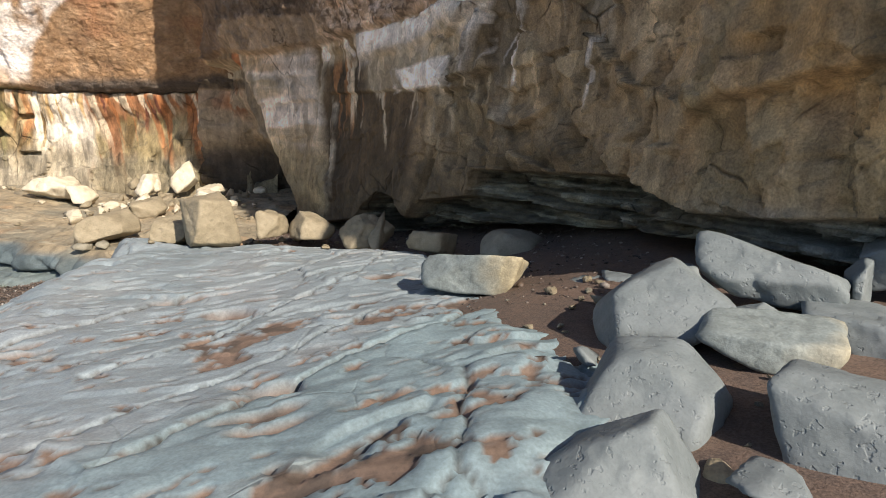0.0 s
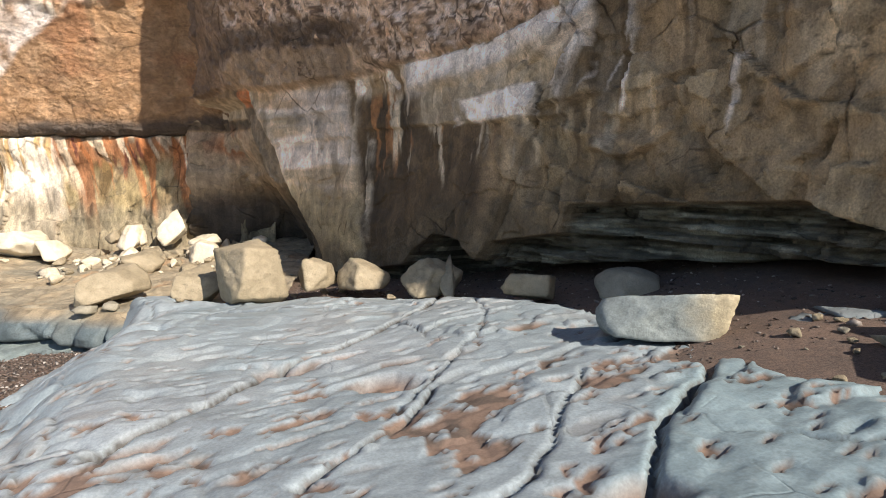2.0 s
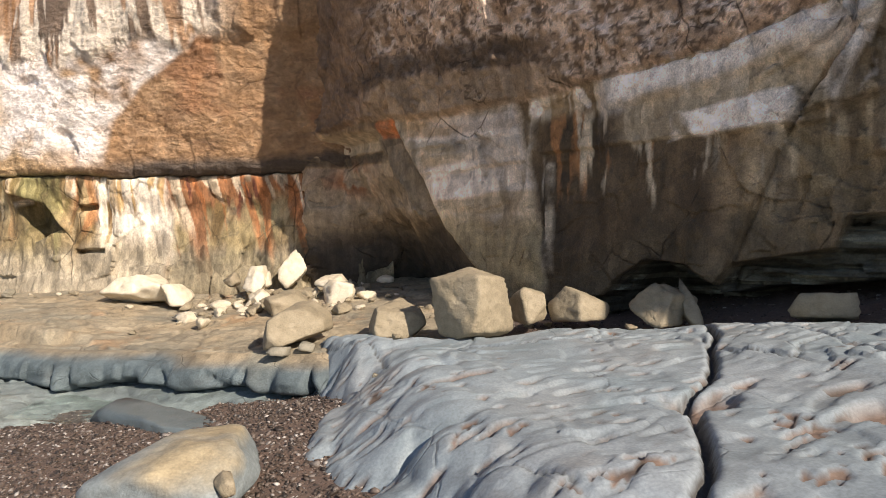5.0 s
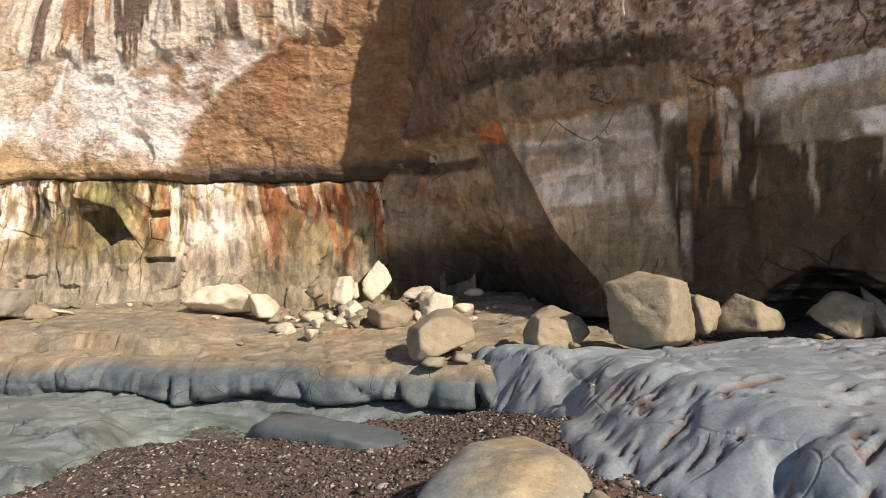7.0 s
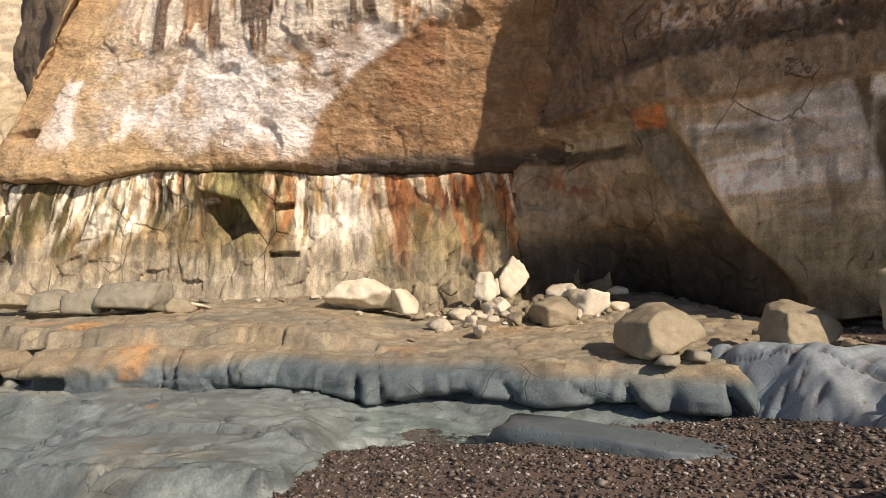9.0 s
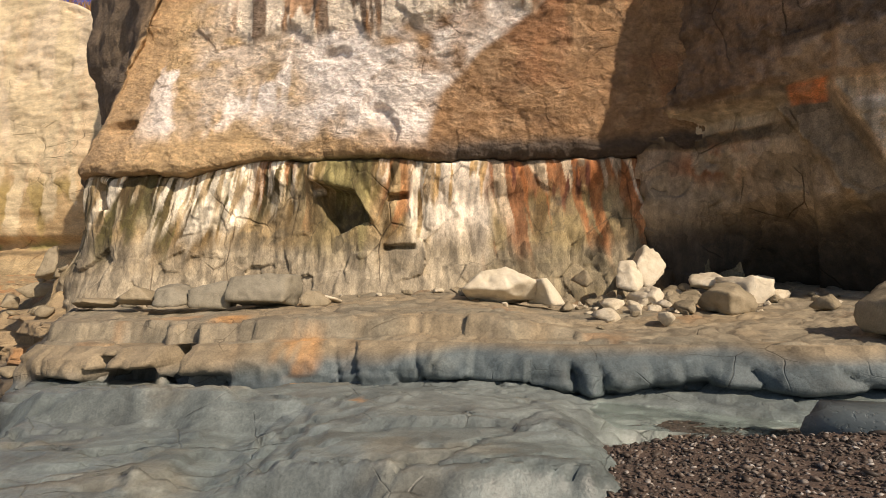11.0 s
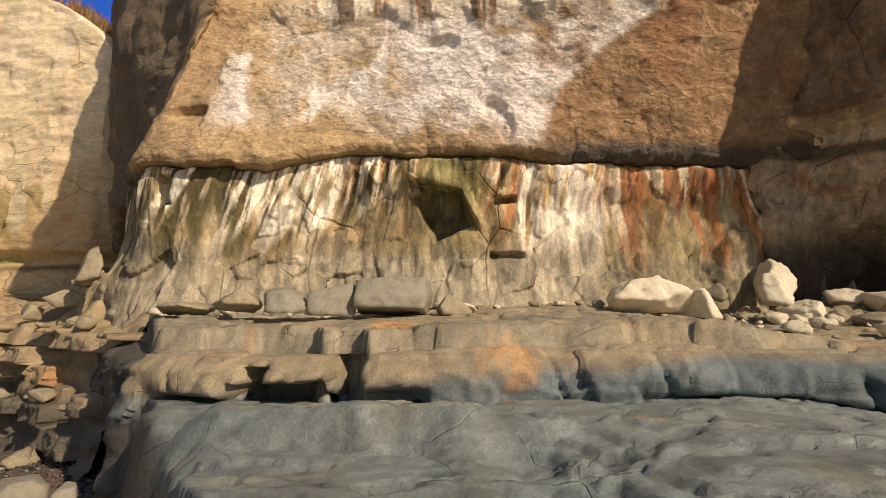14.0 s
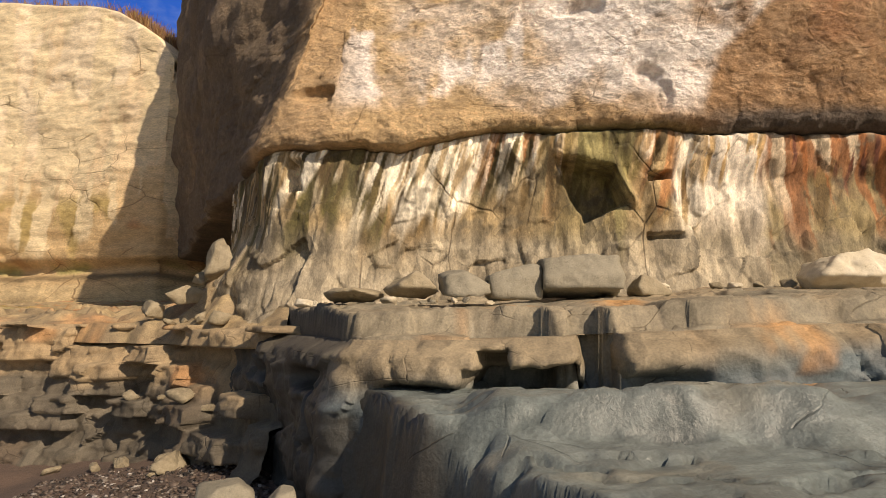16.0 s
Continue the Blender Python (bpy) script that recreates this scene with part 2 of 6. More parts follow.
s_col = mix(st, val(st, off, -0.6, -1.0), s_col, bounce_flats)      # unseen bare rock flats towards the sea, added to bounce light at the cliff
st.links.new(s_col, sb.inputs["Base Color"])
sb.inputs["Roughness"].default_value = 0.8
bump(st, sb, [(s_fine, 0.6, 0.02), (s_tiny, 0.7, 0.006)])


# ---------------------------------------------------------------- ground
def over(col, mask, rgb):
    """Lays the colour rgb on col where mask is 1."""
    m = np.clip(mask, 0, 1)[..., None]
    return col * (1 - m) + np.array(rgb) * m


def ledge_front(x):
    return np.interp(x, [-30, -17.5, -16.6, -14, -12, -9, -6, -5, -3], [15.5, 14.2, 13.0, 12.1, 11.9, 11.0, 9.75, 9.5, 9.3])


def shore(x, y):
    """Height of the beach: it falls to the left along the cliff and seawards."""
    z = 0.142 * np.maximum(x, -21) - 0.20 + 0.26 * smooth(-1.0, 1.5, x) - 0.142 * 0.8 * np.maximum(x - 3, 0)
    z = z - 0.05 * np.maximum(-y - 1, 0) + 0.05 * np.maximum(-y - 60, 0)
    z = z - 0.14 * smooth(-10.0, -11.5, x) - 0.25 * smooth(-1.7, -1.1, y - ledge_front(x)) * smooth(-4.5, -6.0, x) * smooth(-18, -16, x)
    z = z - 0.13 * smooth(4.8, 6.4, y) * smooth(-2.8, -0.8, x) * smooth(2.4, 1.2, x)
    return z + 0.05 * fbm(x * 0.7, y * 0.7, 0, 3, 3)


def spread(a, b, step, reach):
    """Coordinates, dense from a to b and ever wider apart out to reach on either side."""
    mid = np.arange(a, b + step / 2, step)
    out = step * np.cumsum(1.18 ** np.arange(1, 60))
    out = np.append(out[out < reach], reach)
    return np.concatenate([a - out[::-1], mid, b + out])


gx, gy = spread(-22, 4, 0.09, 2500), spread(0, 15, 0.09, 2500)
X, Y = np.meshgrid(gx, gy, indexing="ij")
Z = shore(X, Y) + 0.014 * fbm(X * 6, Y * 6, 0, 3, 9) * (np.abs(X) < 40)
tagged(new("ground", mesh_of("ground", np.stack([X, Y, Z], -1).reshape(-1, 3), grid_faces(len(gx), len(gy)), sand_mat)),
       "brown wet sand and dark shingle beach at the cliff foot", "beach", kind="structure")


def platform_height(x, y):
    return 0.09 + x * (0.145 - 0.026 * (y - 3.5)) - 0.09 * (y - 3.5)


def rock_relief(x, y, seed, size=1.0, deep=1.0):
    """Scalloped, flaggy wear: lens-shaped flakes lying askew, and swells."""
    u, v = (x * 0.80 + y * 0.60) / size, (-x * 0.60 + y * 0.80) / size
    wu = u + 0.30 * fbm(u * 1.5, v * 1.5, 0, 3, seed + 5)
    wv = v + 0.30 * fbm(u * 1.5, v * 1.5, 4, 3, seed + 6)
    saw = (wv * 2.1 + 1.1 * fbm(wu * 1.1, wv * 0.9, 1, 3, seed + 1)) % 1.0
    flake = np.where(saw < 0.88, saw / 0.88, (1 - saw) / 0.12) * smooth(-0.12, 0.30, fbm(wu * 1.9, wv * 1.9, 2, 3, seed + 2))
    return deep * size * (0.075 * flake + 0.06 * fbm(u * 1.1, v * 1.1, 3, 3, seed + 3) + 0.02 * fbm(u * 5, v * 5, 3, 3, seed + 4))


def along_line(x, y, pts, wander=0.05, seed=0):
    """Distance from a wandering polyline."""
    wx = x + wander * fbm(x * 2.2, y * 2.2, 0, 3, seed)
    wy = y + wander * fbm(x * 2.2, y * 2.2, 5, 3, seed + 1)
    best = np.full(np.shape(x), 9.0)
    for (ax, ay), (bx, by) in zip(pts, pts[1:]):
        dx, dy = bx - ax, by - ay
        t = np.clip(((wx - ax) * dx + (wy - ay) * dy) / (dx * dx + dy * dy), 0, 1)
        best = np.minimum(best, np.hypot(wx - ax - t * dx, wy - ay - t * dy))
    return best


def broken(x, y, seed, size):
    """Flat worn faces, each tilted its own way."""
    wx, wy = x / size + 0.25 * fbm(x, y, 0, 3, seed + 1), 1.6 * y / size + 0.25 * fbm(x, y, 4, 3, seed + 2)
    _, _, own, ox, oy = cells(wx, wy, seed, True)
    return (own - 0.5) * 0.7 + 1.3 * (np.sin(own * 91.7) * ox + np.cos(own * 57.3) * oy)


px_, py_ = np.arange(-6.6, 1.6, 0.028), np.arange(0.6, 10.4, 0.028)
X, Y = np.meshgrid(px_, py_, indexing="ij")
edge_l = np.interp(Y, [0, 4.5, 5.5, 6.2, 7.6, 8.5, 9.4, 10.4], [-4.4, -4.9, -5.0, -5.3, -5.35, -5.25, -5.3, -5.6]) + 0.22 * fbm(X * 1.3, Y * 1.3, 0, 4, 31)
edge_r = np.interp(Y, [0, 1.8, 2.2, 2.7, 3.3, 4.2, 4.9, 5.6, 6.6, 7.8, 8.4, 9.5], [0.0, 0.4, 0.8, 1.0, 0.95, 0.95, 1.0, 0.8, 0.5, 0.1, -0.1, -1.0]) + 0.2 * fbm(X * 1.6, Y * 1.6, 2, 4, 33)
inside = np.minimum(X - edge_l, edge_r - X)
inside = np.minimum(inside, np.interp(X, [-6, -3.5, -1.2, 0], [10.0, 9.4, 9.0, 8.2]) + 0.25 * fbm(X * 1.2, Y * 1.2, 5, 3, 37) - Y)
inside = np.minimum(inside, Y - 1.15 - 0.35 * fbm(X * 1.1, Y * 1.1, 8, 3, 38))
near_l = smooth(1.9, 0.2, X - edge_l)
pil = cells(X * 1.9 + 0.3 * fbm(X * 2, Y * 2, 0, 2, 45), Y * 2.0 + 0.3 * fbm(X * 2, Y * 2, 3, 2, 46), 47)
Z = platform_height(X, Y) + 0.04 * fbm(X * 0.8, Y * 0.8, 3, 3, 40) + 0.016 * broken(X, Y, 49, 0.8) + 0.006 * broken(X, Y, 50, 0.3) + 0.010 * fbm(X * 1.7 + 0.5 * Y, Y * 3.2, 4, 5, 44) + 0.5 * rock_relief(X, Y, 41, 0.36, 0.14) * smooth(-0.2, 0.4, fbm(X * 0.5, Y * 0.5, 9, 3, 42))
fu, fv = X * 0.88 + Y * 0.47, -X * 0.47 + Y * 0.88
sheet = 2.3 * fbm(fu * 0.8, fv * 1.5, 0, 4, 141, 0.5) + 0.55 * fv
sheet = sheet - np.floor(sheet)                        # thin flags, each ending in a low worn edge
flag_edge = smooth(0.88, 0.97, sheet) * smooth(-0.2, 0.2, fbm(X * 0.9, Y * 0.9, 3, 3, 142)) * (1 - near_l)
Z = Z + 0.045 * sheet * (1 - flag_edge) * smooth(-0.2, 0.2, fbm(X * 0.9, Y * 0.9, 3, 3, 142)) * (1 - near_l)
Z = Z + near_l * 0.21 * (np.sqrt(np.clip(1 - pil[0] ** 2 * 1.4, 0, 1)) - 0.6) * (0.4 + 0.9 * smooth(-0.3, 0.3, fbm(X * 0.9, Y * 0.9, 2, 2, 48)))
tiles = cells(X * 0.75 + 0.2 * fbm(X, Y, 0, 3, 61), Y * 0.6 + 0.2 * fbm(X, Y, 3, 3, 62), 63)
Z = Z + 0.03 * (tiles[2] - 0.5) - 0.12 * smooth(7.3, 8.8, Y) * smooth(-2.8, -4.4, X) + 0.14 * smooth(5.0, 7.5, Y) * smooth(-2.5, -0.5, X)
pit_mask, lip, gravel = 0 * X, 0 * X, 0 * X
for long, wide, turn, keep, deep, sd in ((0.62, 0.20, 0.46, 0.88, 0.042, 68), (0.36, 0.08, 0.36, 0.86, 0.032, 168), (0.20, 0.05, 0.5, 0.86, 0.02, 268)):
    pu, pv = (X * math.cos(turn) + Y * math.sin(turn)) / long, (-X * math.sin(turn) + Y * math.cos(turn)) / wide
    wu, wv = pu + 0.35 * fbm(X * 2.5, Y * 2.5, 0, 3, sd + 1), pv + 0.45 * fbm(X * 2.5, Y * 2.5, 4, 3, sd + 2)
    d1, d2, own = cells(wu, wv, sd)
    some = smooth(keep, keep + 0.06, own + 0.3 * fbm(X * 0.6, Y * 0.6, 8, 2, sd + 3))
    slope = fbm(wu * 0.9, wv * 0.9, 2, 2, sd + 4)
    bowl = smooth(0.44, 0.24 + 0.1 * np.clip(slope, -1, 1), d1) * some
    pit_mask, lip = np.maximum(pit_mask, bowl * deep / 0.055), np.maximum(lip, some * np.exp(-((d1 - 0.40) / 0.06) ** 2))
    gravel = np.maximum(gravel, bowl * smooth(0.91, 0.93, own))
Z = Z - 0.038 * pit_mask * (1 - 0.7 * smooth(-1.2, 0.0, X))
cracks = np.exp(-(np.maximum(tiles[1] - tiles[0], 0) / 0.018) ** 2) * 0.035 * smooth(-0.2, 0.2, fbm(X * 0.7, Y * 0.7, 2, 2, 64))
for pts, w, d, sd in (([(-3.6, 4.4), (-3.09, 5.26), (-2.81, 5.96), (-2.28, 6.42), (-1.19, 8.25), (-1.0, 9.3)], 0.032, 0.12, 70),
                      ([(-1.5, 2.3), (-0.97, 3.1), (-0.75, 3.45), (-0.25, 4.07), (0.45, 4.9)], 0.026, 0.10, 72),
                      ([(-2.0, 2.6), (-1.54, 3.25), (-1.31, 3.53), (-1.1, 3.83), (-0.5, 4.9)], 0.016, 0.06, 74),
                      ([(-2.4, 3.7), (-2.02, 4.18), (-1.84, 4.4), (-1.63, 4.92)], 0.020, 0.07, 76),
                      ([(-1.95, 4.5), (-1.59, 5.26), (-1.13, 6.08), (-0.8, 7.0), (-0.75, 8.2)], 0.014, 0.05, 78)):
    cracks = np.maximum(cracks, d * np.exp(-(along_line(X, Y, pts, 0.10, sd) / w) ** 2))
Z = Z - cracks
Z = Z - 0.95 * smooth(0.05, -0.75, inside) - 0.10 * smooth(0.5, 0.0, inside) - 0.34 * smooth(1.1, 0.0, X - edge_l) ** 1.4 * smooth(9.4, 8.4, Y)
u, v = X * 0.80 + Y * 0.60, -X * 0.60 + Y * 0.80
patch = fbm(u * 2.6, v * 4.6, 1, 4, 51, 0.68) + 0.3 * fbm(X * 0.4, Y * 0.4, 7, 2, 53)
patch = patch + 0.24 * np.exp(-((X - 0.35) / 0.7) ** 2 - ((Y - 2.5) / 0.9) ** 2) - 0.26 * smooth(4.0, 6.5, Y) + 0.10 * smooth(3.2, 2.2, Y) + 0.06 * smooth(0.1, 0.8, pit_mask)
hollow = np.maximum(smooth(0.31, 0.34, patch), 0.9 * gravel)
Z = Z - 0.022 * hollow
for hx, hy, hr in ((-2.75, 5.85, 0.33), (-0.9, 3.2, 0.22), (-1.9, 5.2, 0.3)):
    pit = smooth(hr, hr * 0.5, np.hypot(X - hx, (Y - hy) * 1.3) + 0.12 * fbm(X * 4, Y * 4, 0, 3, 65))
    Z, hollow = Z - 0.10 * pit, np.maximum(hollow, pit)
blot = fbm(X * 0.8, Y * 0.8, 12, 4, 55)
col = np.zeros((*X.shape, 3)) + np.array((0.225, 0.262, 0.285))
col = over(col, smooth(-0.1, 0.5, fbm(X * 0.5, Y * 0.5, 14, 4, 57)) * 0.6, (0.285, 0.305, 0.322))
# right of the joint: the cliff's bluish open shade, tinted into the rock
col = over(col, 0.8 * smooth(-0.25, 0.25, X + 0.55 - 0.72 * (Y - 3.9) + 0.3 * blot), (0.18, 0.243, 0.265))
col = over(col, smooth(0.05, 0.55, blot) * 0.5 * smooth(-0.5, -3.0, X), (0.285, 0.298, 0.302))
col = over(col, (tiles[2] - 0.4) * 0.5, (0.275, 0.31, 0.325))
col = over(col, smooth(0.25, 0.5, fbm(u * 1.4, v * 4.0, 3, 4, 58)) * 0.35, (0.17, 0.215, 0.235))
col = over(col, smooth(0.36, 0.5, fbm(X * 1.9, Y * 2.6, 16, 4, 59)) * 0.2, (0.27, 0.235, 0.20))
col = over(col, lip * 0.2, (0.31, 0.34, 0.35))
col = over(col, flag_edge * 0.35, (0.15, 0.165, 0.17))
col = over(col, smooth(0.3, 1.0, pit_mask) * 0.40, (0.17, 0.165, 0.155))
col = over(col, hollow * 0.92, (0.165, 0.105, 0.072))
col = over(col, hollow * smooth(0.05, 0.3, fbm(X * 7, Y * 7, 2, 3, 60)) * 0.8, (0.07, 0.055, 0.045))
col = over(col, smooth(0.012, 0.04, cracks) * 0.9, (0.055, 0.047, 0.04))
tint = np.concatenate([col, 0.25 * (1 - hollow)[..., None]], -1)
tagged(new("rock_platform", mesh_of("rock_platform", np.stack([X, Y, Z], -1).reshape(-1, 3), grid_faces(len(px_), len(py_)), blue_rock, tint.reshape(-1, 4))),
       "wave-worn blue-grey rock platform with sandy hollows and joints", "rock platform", kind="structure")


# ---------------------------------------------------------------- ledge
def ledge_rim(x):
    return np.interp(x, [-18, -14.8, -12, -9, -6.4, -4], [-1.17, -1.15, -1.0, -0.97, -0.86, -0.7])


def ledge_top(x, y):
    back = y - ledge_front(x)
    return ledge_rim(x) + 0.06 * np.maximum(back, 0) + 0.23 * smooth(0.40, 0.50, back + 0.14 * fbm(x * 0.8, y * 0.8, 0, 3, 84) + 0.16 * (hash3(np.floor(x * 1.6 + 0.4 * fbm(x * 0.5, y * 0.5, 2, 2, 83)).astype(np.int64), 0 * x.astype(np.int64), 0 * x.astype(np.int64), 3) - 0.5)) * smooth(-8.5, -10.5, x)


lx, ly = np.arange(-17.6, -3.4, 0.04), np.arange(8.0, 17.2, 0.036)
X, Y = np.meshgrid(lx, ly, indexing="ij")
back = Y - ledge_front(X)
blocks = cells(X * 0.9 + 0.2 * fbm(X * 1.4, Y * 1.4, 0, 3, 88), Y * 1.1 + 0.2 * fbm(X * 1.4, Y * 1.4, 3, 3, 89), 90)
seam = np.exp(-((blocks[1] - blocks[0]) / 0.035) ** 2) * smooth(-0.2, 0.25, fbm(X * 0.9, Y * 0.9, 6, 2, 92))
chip_no = cells(X * 2.1 + 0.4 * fbm(X * 1.8, Y * 1.8, 0, 3, 130), Y * 3.4 + 0.4 * fbm(X * 1.8, Y * 1.8, 3, 3, 131), 132)
chip_on = smooth(-0.15, 0.2, fbm(X * 0.7, Y * 0.9, 9, 3, 133))
top = ledge_top(X, Y) + 0.05 * (chip_no[2] - 0.5) * chip_on - 0.03 * np.exp(-((chip_no[1] - chip_no[0]) / 0.05) ** 2) * chip_on + 0.025 * fbm(X * 0.9, Y * 0.9, 0, 4, 85) + rock_relief(X, Y, 87, 0.8, 0.35) - 0.04 * seam + 0.05 * (blocks[2] - 0.5) + 0.02 * broken(X, Y, 122, 0.6) + 0.012 * broken(X, Y, 123, 0.26)
ahead = np.maximum(-back, 0)
outer = X + 0.45 * fbm(X * 1.1, Y * 0.9, 6, 4, 111) + 0.25 * np.maximum(ahead - 1.2, 0)
bench = np.interp(X, [-17, -14, -12, -9, -6, -4], [-1.62, -1.60, -1.50, -1.42, -1.22, -1.0]) - 0.30 * np.minimum(ahead, 1.0) * smooth(-9.9, -9.3, outer) - 0.04 * np.maximum(ahead - 1, 0)
bench = bench + 0.14 * smooth(0.55, 0.7, ahead + 0.15 * fbm(X, Y, 3, 3, 108)) * smooth(-15.4, -15.1, X) * smooth(-12.8, -13.3, X) - 0.30 * smooth(1.05, 1.3, ahead + 0.35 * fbm(X * 0.7, Y * 0.7, 5, 3, 109)) * smooth(-11.8, -13.0, X)
tier = ahead * 1.1 + 0.7 * fbm(X * 0.6, Y * 0.9, 2, 4, 94, 0.6)
flags = cells(X * 0.4 + 0.35 * fbm(X * 0.8, Y * 0.8, 0, 3, 114), Y * 1.3 + 0.5 * fbm(X * 0.8, Y * 0.8, 3, 3, 115), 116)
small = cells(X * 1.5 + 0.4 * fbm(X * 1.4, Y * 1.4, 0, 3, 117), Y * 3.4 + 0.6 * fbm(X * 1.4, Y * 1.4, 3, 3, 118), 119)
hollows = smooth(0.45, 0.12, small[0]) * smooth(0.6, 0.7, small[2])
bench = bench + 0.09 * (smooth(0.0, 0.05, (-tier) % 1.0) - 0.5) * smooth(-9.0, -10.5, X) + 0.07 * (flags[2] - 0.5) - 0.05 * hollows + 0.035 * fbm(X * 0.9, Y * 1.6, 1, 3, 91) + 0.012 * fbm(X * 3, Y * 6, 1, 3, 97) + 0.022 * broken(X, Y, 124, 0.9) + 0.008 * broken(X, Y, 125, 0.33)
bench = bench - 0.07 * np.exp(-((flags[1] - flags[0]) / 0.014) ** 2) * smooth(-0.2, 0.15, fbm(X * 0.6, Y * 0.6, 7, 2, 110))
bench = bench - 1.4 * smooth(0.12, -0.2, X + 16.3 - 0.55 * ahead + 0.25 * fbm(X * 1.2, Y * 1.2, 0, 3, 95))
bench = bench - 0.6 * smooth(0.25, -0.35, Y - 8.75 - 0.55 * fbm(X * 0.9, Y * 0.9, 4, 3, 121))
bed = (bench + 0.05 * fbm(X * 0.8, Y * 0.8, 11, 4, 126, 0.6)) / 0.085
bed_no = np.floor(bed)
step = 0.085 * (bed_no + smooth(0.0, 0.3, bed - bed_no) * 0.85 + 0.15 * (bed - bed_no))
keep_bed = smooth(-0.25, 0.15, fbm(X * 0.6, Y * 0.6, 12, 3, 127))
bench = bench + (step - 0.085 * bed) * 0.6 * keep_bed + 0.025 * keep_bed * (hash3((bed_no + 60).astype(np.int64), np.floor(X * 0.9 + 0.4 * fbm(X, Y, 1, 3, 128)).astype(np.int64), 0 * bed_no.astype(np.int64), 9) - 0.5)
cave = np.maximum(smooth(0.40, 0.32, np.abs(X + 14.74)), 0.9 * smooth(0.2, 0.13, np.abs(X + 14.08)))
rise = smooth(0.10, 0.20, back - 0.5 * cave)
Z = bench * (1 - rise) + top * rise
Z = Z - 2.2 * smooth(0.22, 0.0, X + 16.32 + 0.33 * (Y - 13)) * rise
tanness = rise * smooth(-0.2, 0.25, back + 0.2 * fbm(X * 1.5, Y * 1.5, 4, 3, 101))
col = np.zeros((*X.shape, 3)) + np.array((0.18, 0.215, 0.21))
col = over(col, smooth(-0.1, 0.45, fbm(X * 0.7, Y * 0.9, 5, 4, 102)) * 0.6, (0.20, 0.225, 0.22))
col = over(col, smooth(0.05, 0.5, fbm(X * 1.5, Y * 3.0, 8, 4, 104)) * 0.4, (0.075, 0.093, 0.094))
col = over(col, smooth(-12.6, -14.5, X + 0.8 * fbm(X * 0.8, Y * 0.8, 9, 3, 112)) * 0.5, (0.125, 0.137, 0.128))
col = over(col, smooth(0.2, 1.0, hollows) * 0.5, (0.05, 0.052, 0.05))
col = over(col, (flags[2] - 0.35) * 0.6, (0.165, 0.18, 0.172))
col = over(col, smooth(0.12, 0.04, np.abs(bed - np.round(bed))) * keep_bed * 0.35, (0.065, 0.07, 0.068))
col = over(col, smooth(0.15, 0.4, fbm(X * 0.9, Y * 1.8, 23, 4, 129)) * 0.35, (0.27, 0.235, 0.165))
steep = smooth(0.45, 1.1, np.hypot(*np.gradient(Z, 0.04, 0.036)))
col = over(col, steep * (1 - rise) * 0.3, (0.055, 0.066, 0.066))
col = over(col, tanness, (0.29, 0.242, 0.168))
col = over(col, (blocks[2] - 0.3) * 0.9 * tanness, (0.225, 0.195, 0.14))
col = over(col, smooth(0.0, 0.5, fbm(X * 0.8, Y * 0.8, 18, 4, 106)) * 0.5 * tanness, (0.32, 0.235, 0.135))
col = over(col, smooth(0.1, 0.5, fbm(X * 1.2, Y * 1.2, 21, 4, 107)) * 0.6 * tanness, (0.19, 0.178, 0.138))
col = over(col, smooth(0.34, 0.55, fbm(X * 1.1, Y * 1.1, 15, 4, 103)) * 0.45 * rise, (0.38, 0.215, 0.10))
for ox, oy, orr in ((-12.55, 12.0, 0.5), (-11.75, 10.75, 0.13), (-13.6, 12.9, 0.4)):
    col = over(col, 0.65 * smooth(orr, orr * 0.3, np.hypot(X - ox, Y - oy) + 0.2 * fbm(X * 3, Y * 3, 0, 3, 105)), (0.52, 0.25, 0.07))
col = over(col, np.exp(-((chip_no[1] - chip_no[0]) / 0.045) ** 2) * chip_on * 0.6 * rise, (0.10, 0.085, 0.06))
col = over(col, seam * 0.8 * rise, (0.12, 0.10, 0.075))
# left ends of bench and ledge: shadow painted on the faces turned from the sun
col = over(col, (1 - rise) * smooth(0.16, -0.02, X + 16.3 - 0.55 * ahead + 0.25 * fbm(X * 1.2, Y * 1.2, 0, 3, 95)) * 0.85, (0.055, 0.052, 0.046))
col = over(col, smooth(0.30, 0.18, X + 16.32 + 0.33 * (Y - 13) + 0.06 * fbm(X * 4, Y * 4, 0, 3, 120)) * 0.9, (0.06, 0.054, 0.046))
tint = np.concatenate([col, (0.55 * (1 - rise))[..., None]], -1)
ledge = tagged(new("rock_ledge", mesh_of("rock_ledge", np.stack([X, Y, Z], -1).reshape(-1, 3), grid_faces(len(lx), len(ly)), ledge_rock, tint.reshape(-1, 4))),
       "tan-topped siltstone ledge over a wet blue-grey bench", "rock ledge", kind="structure")


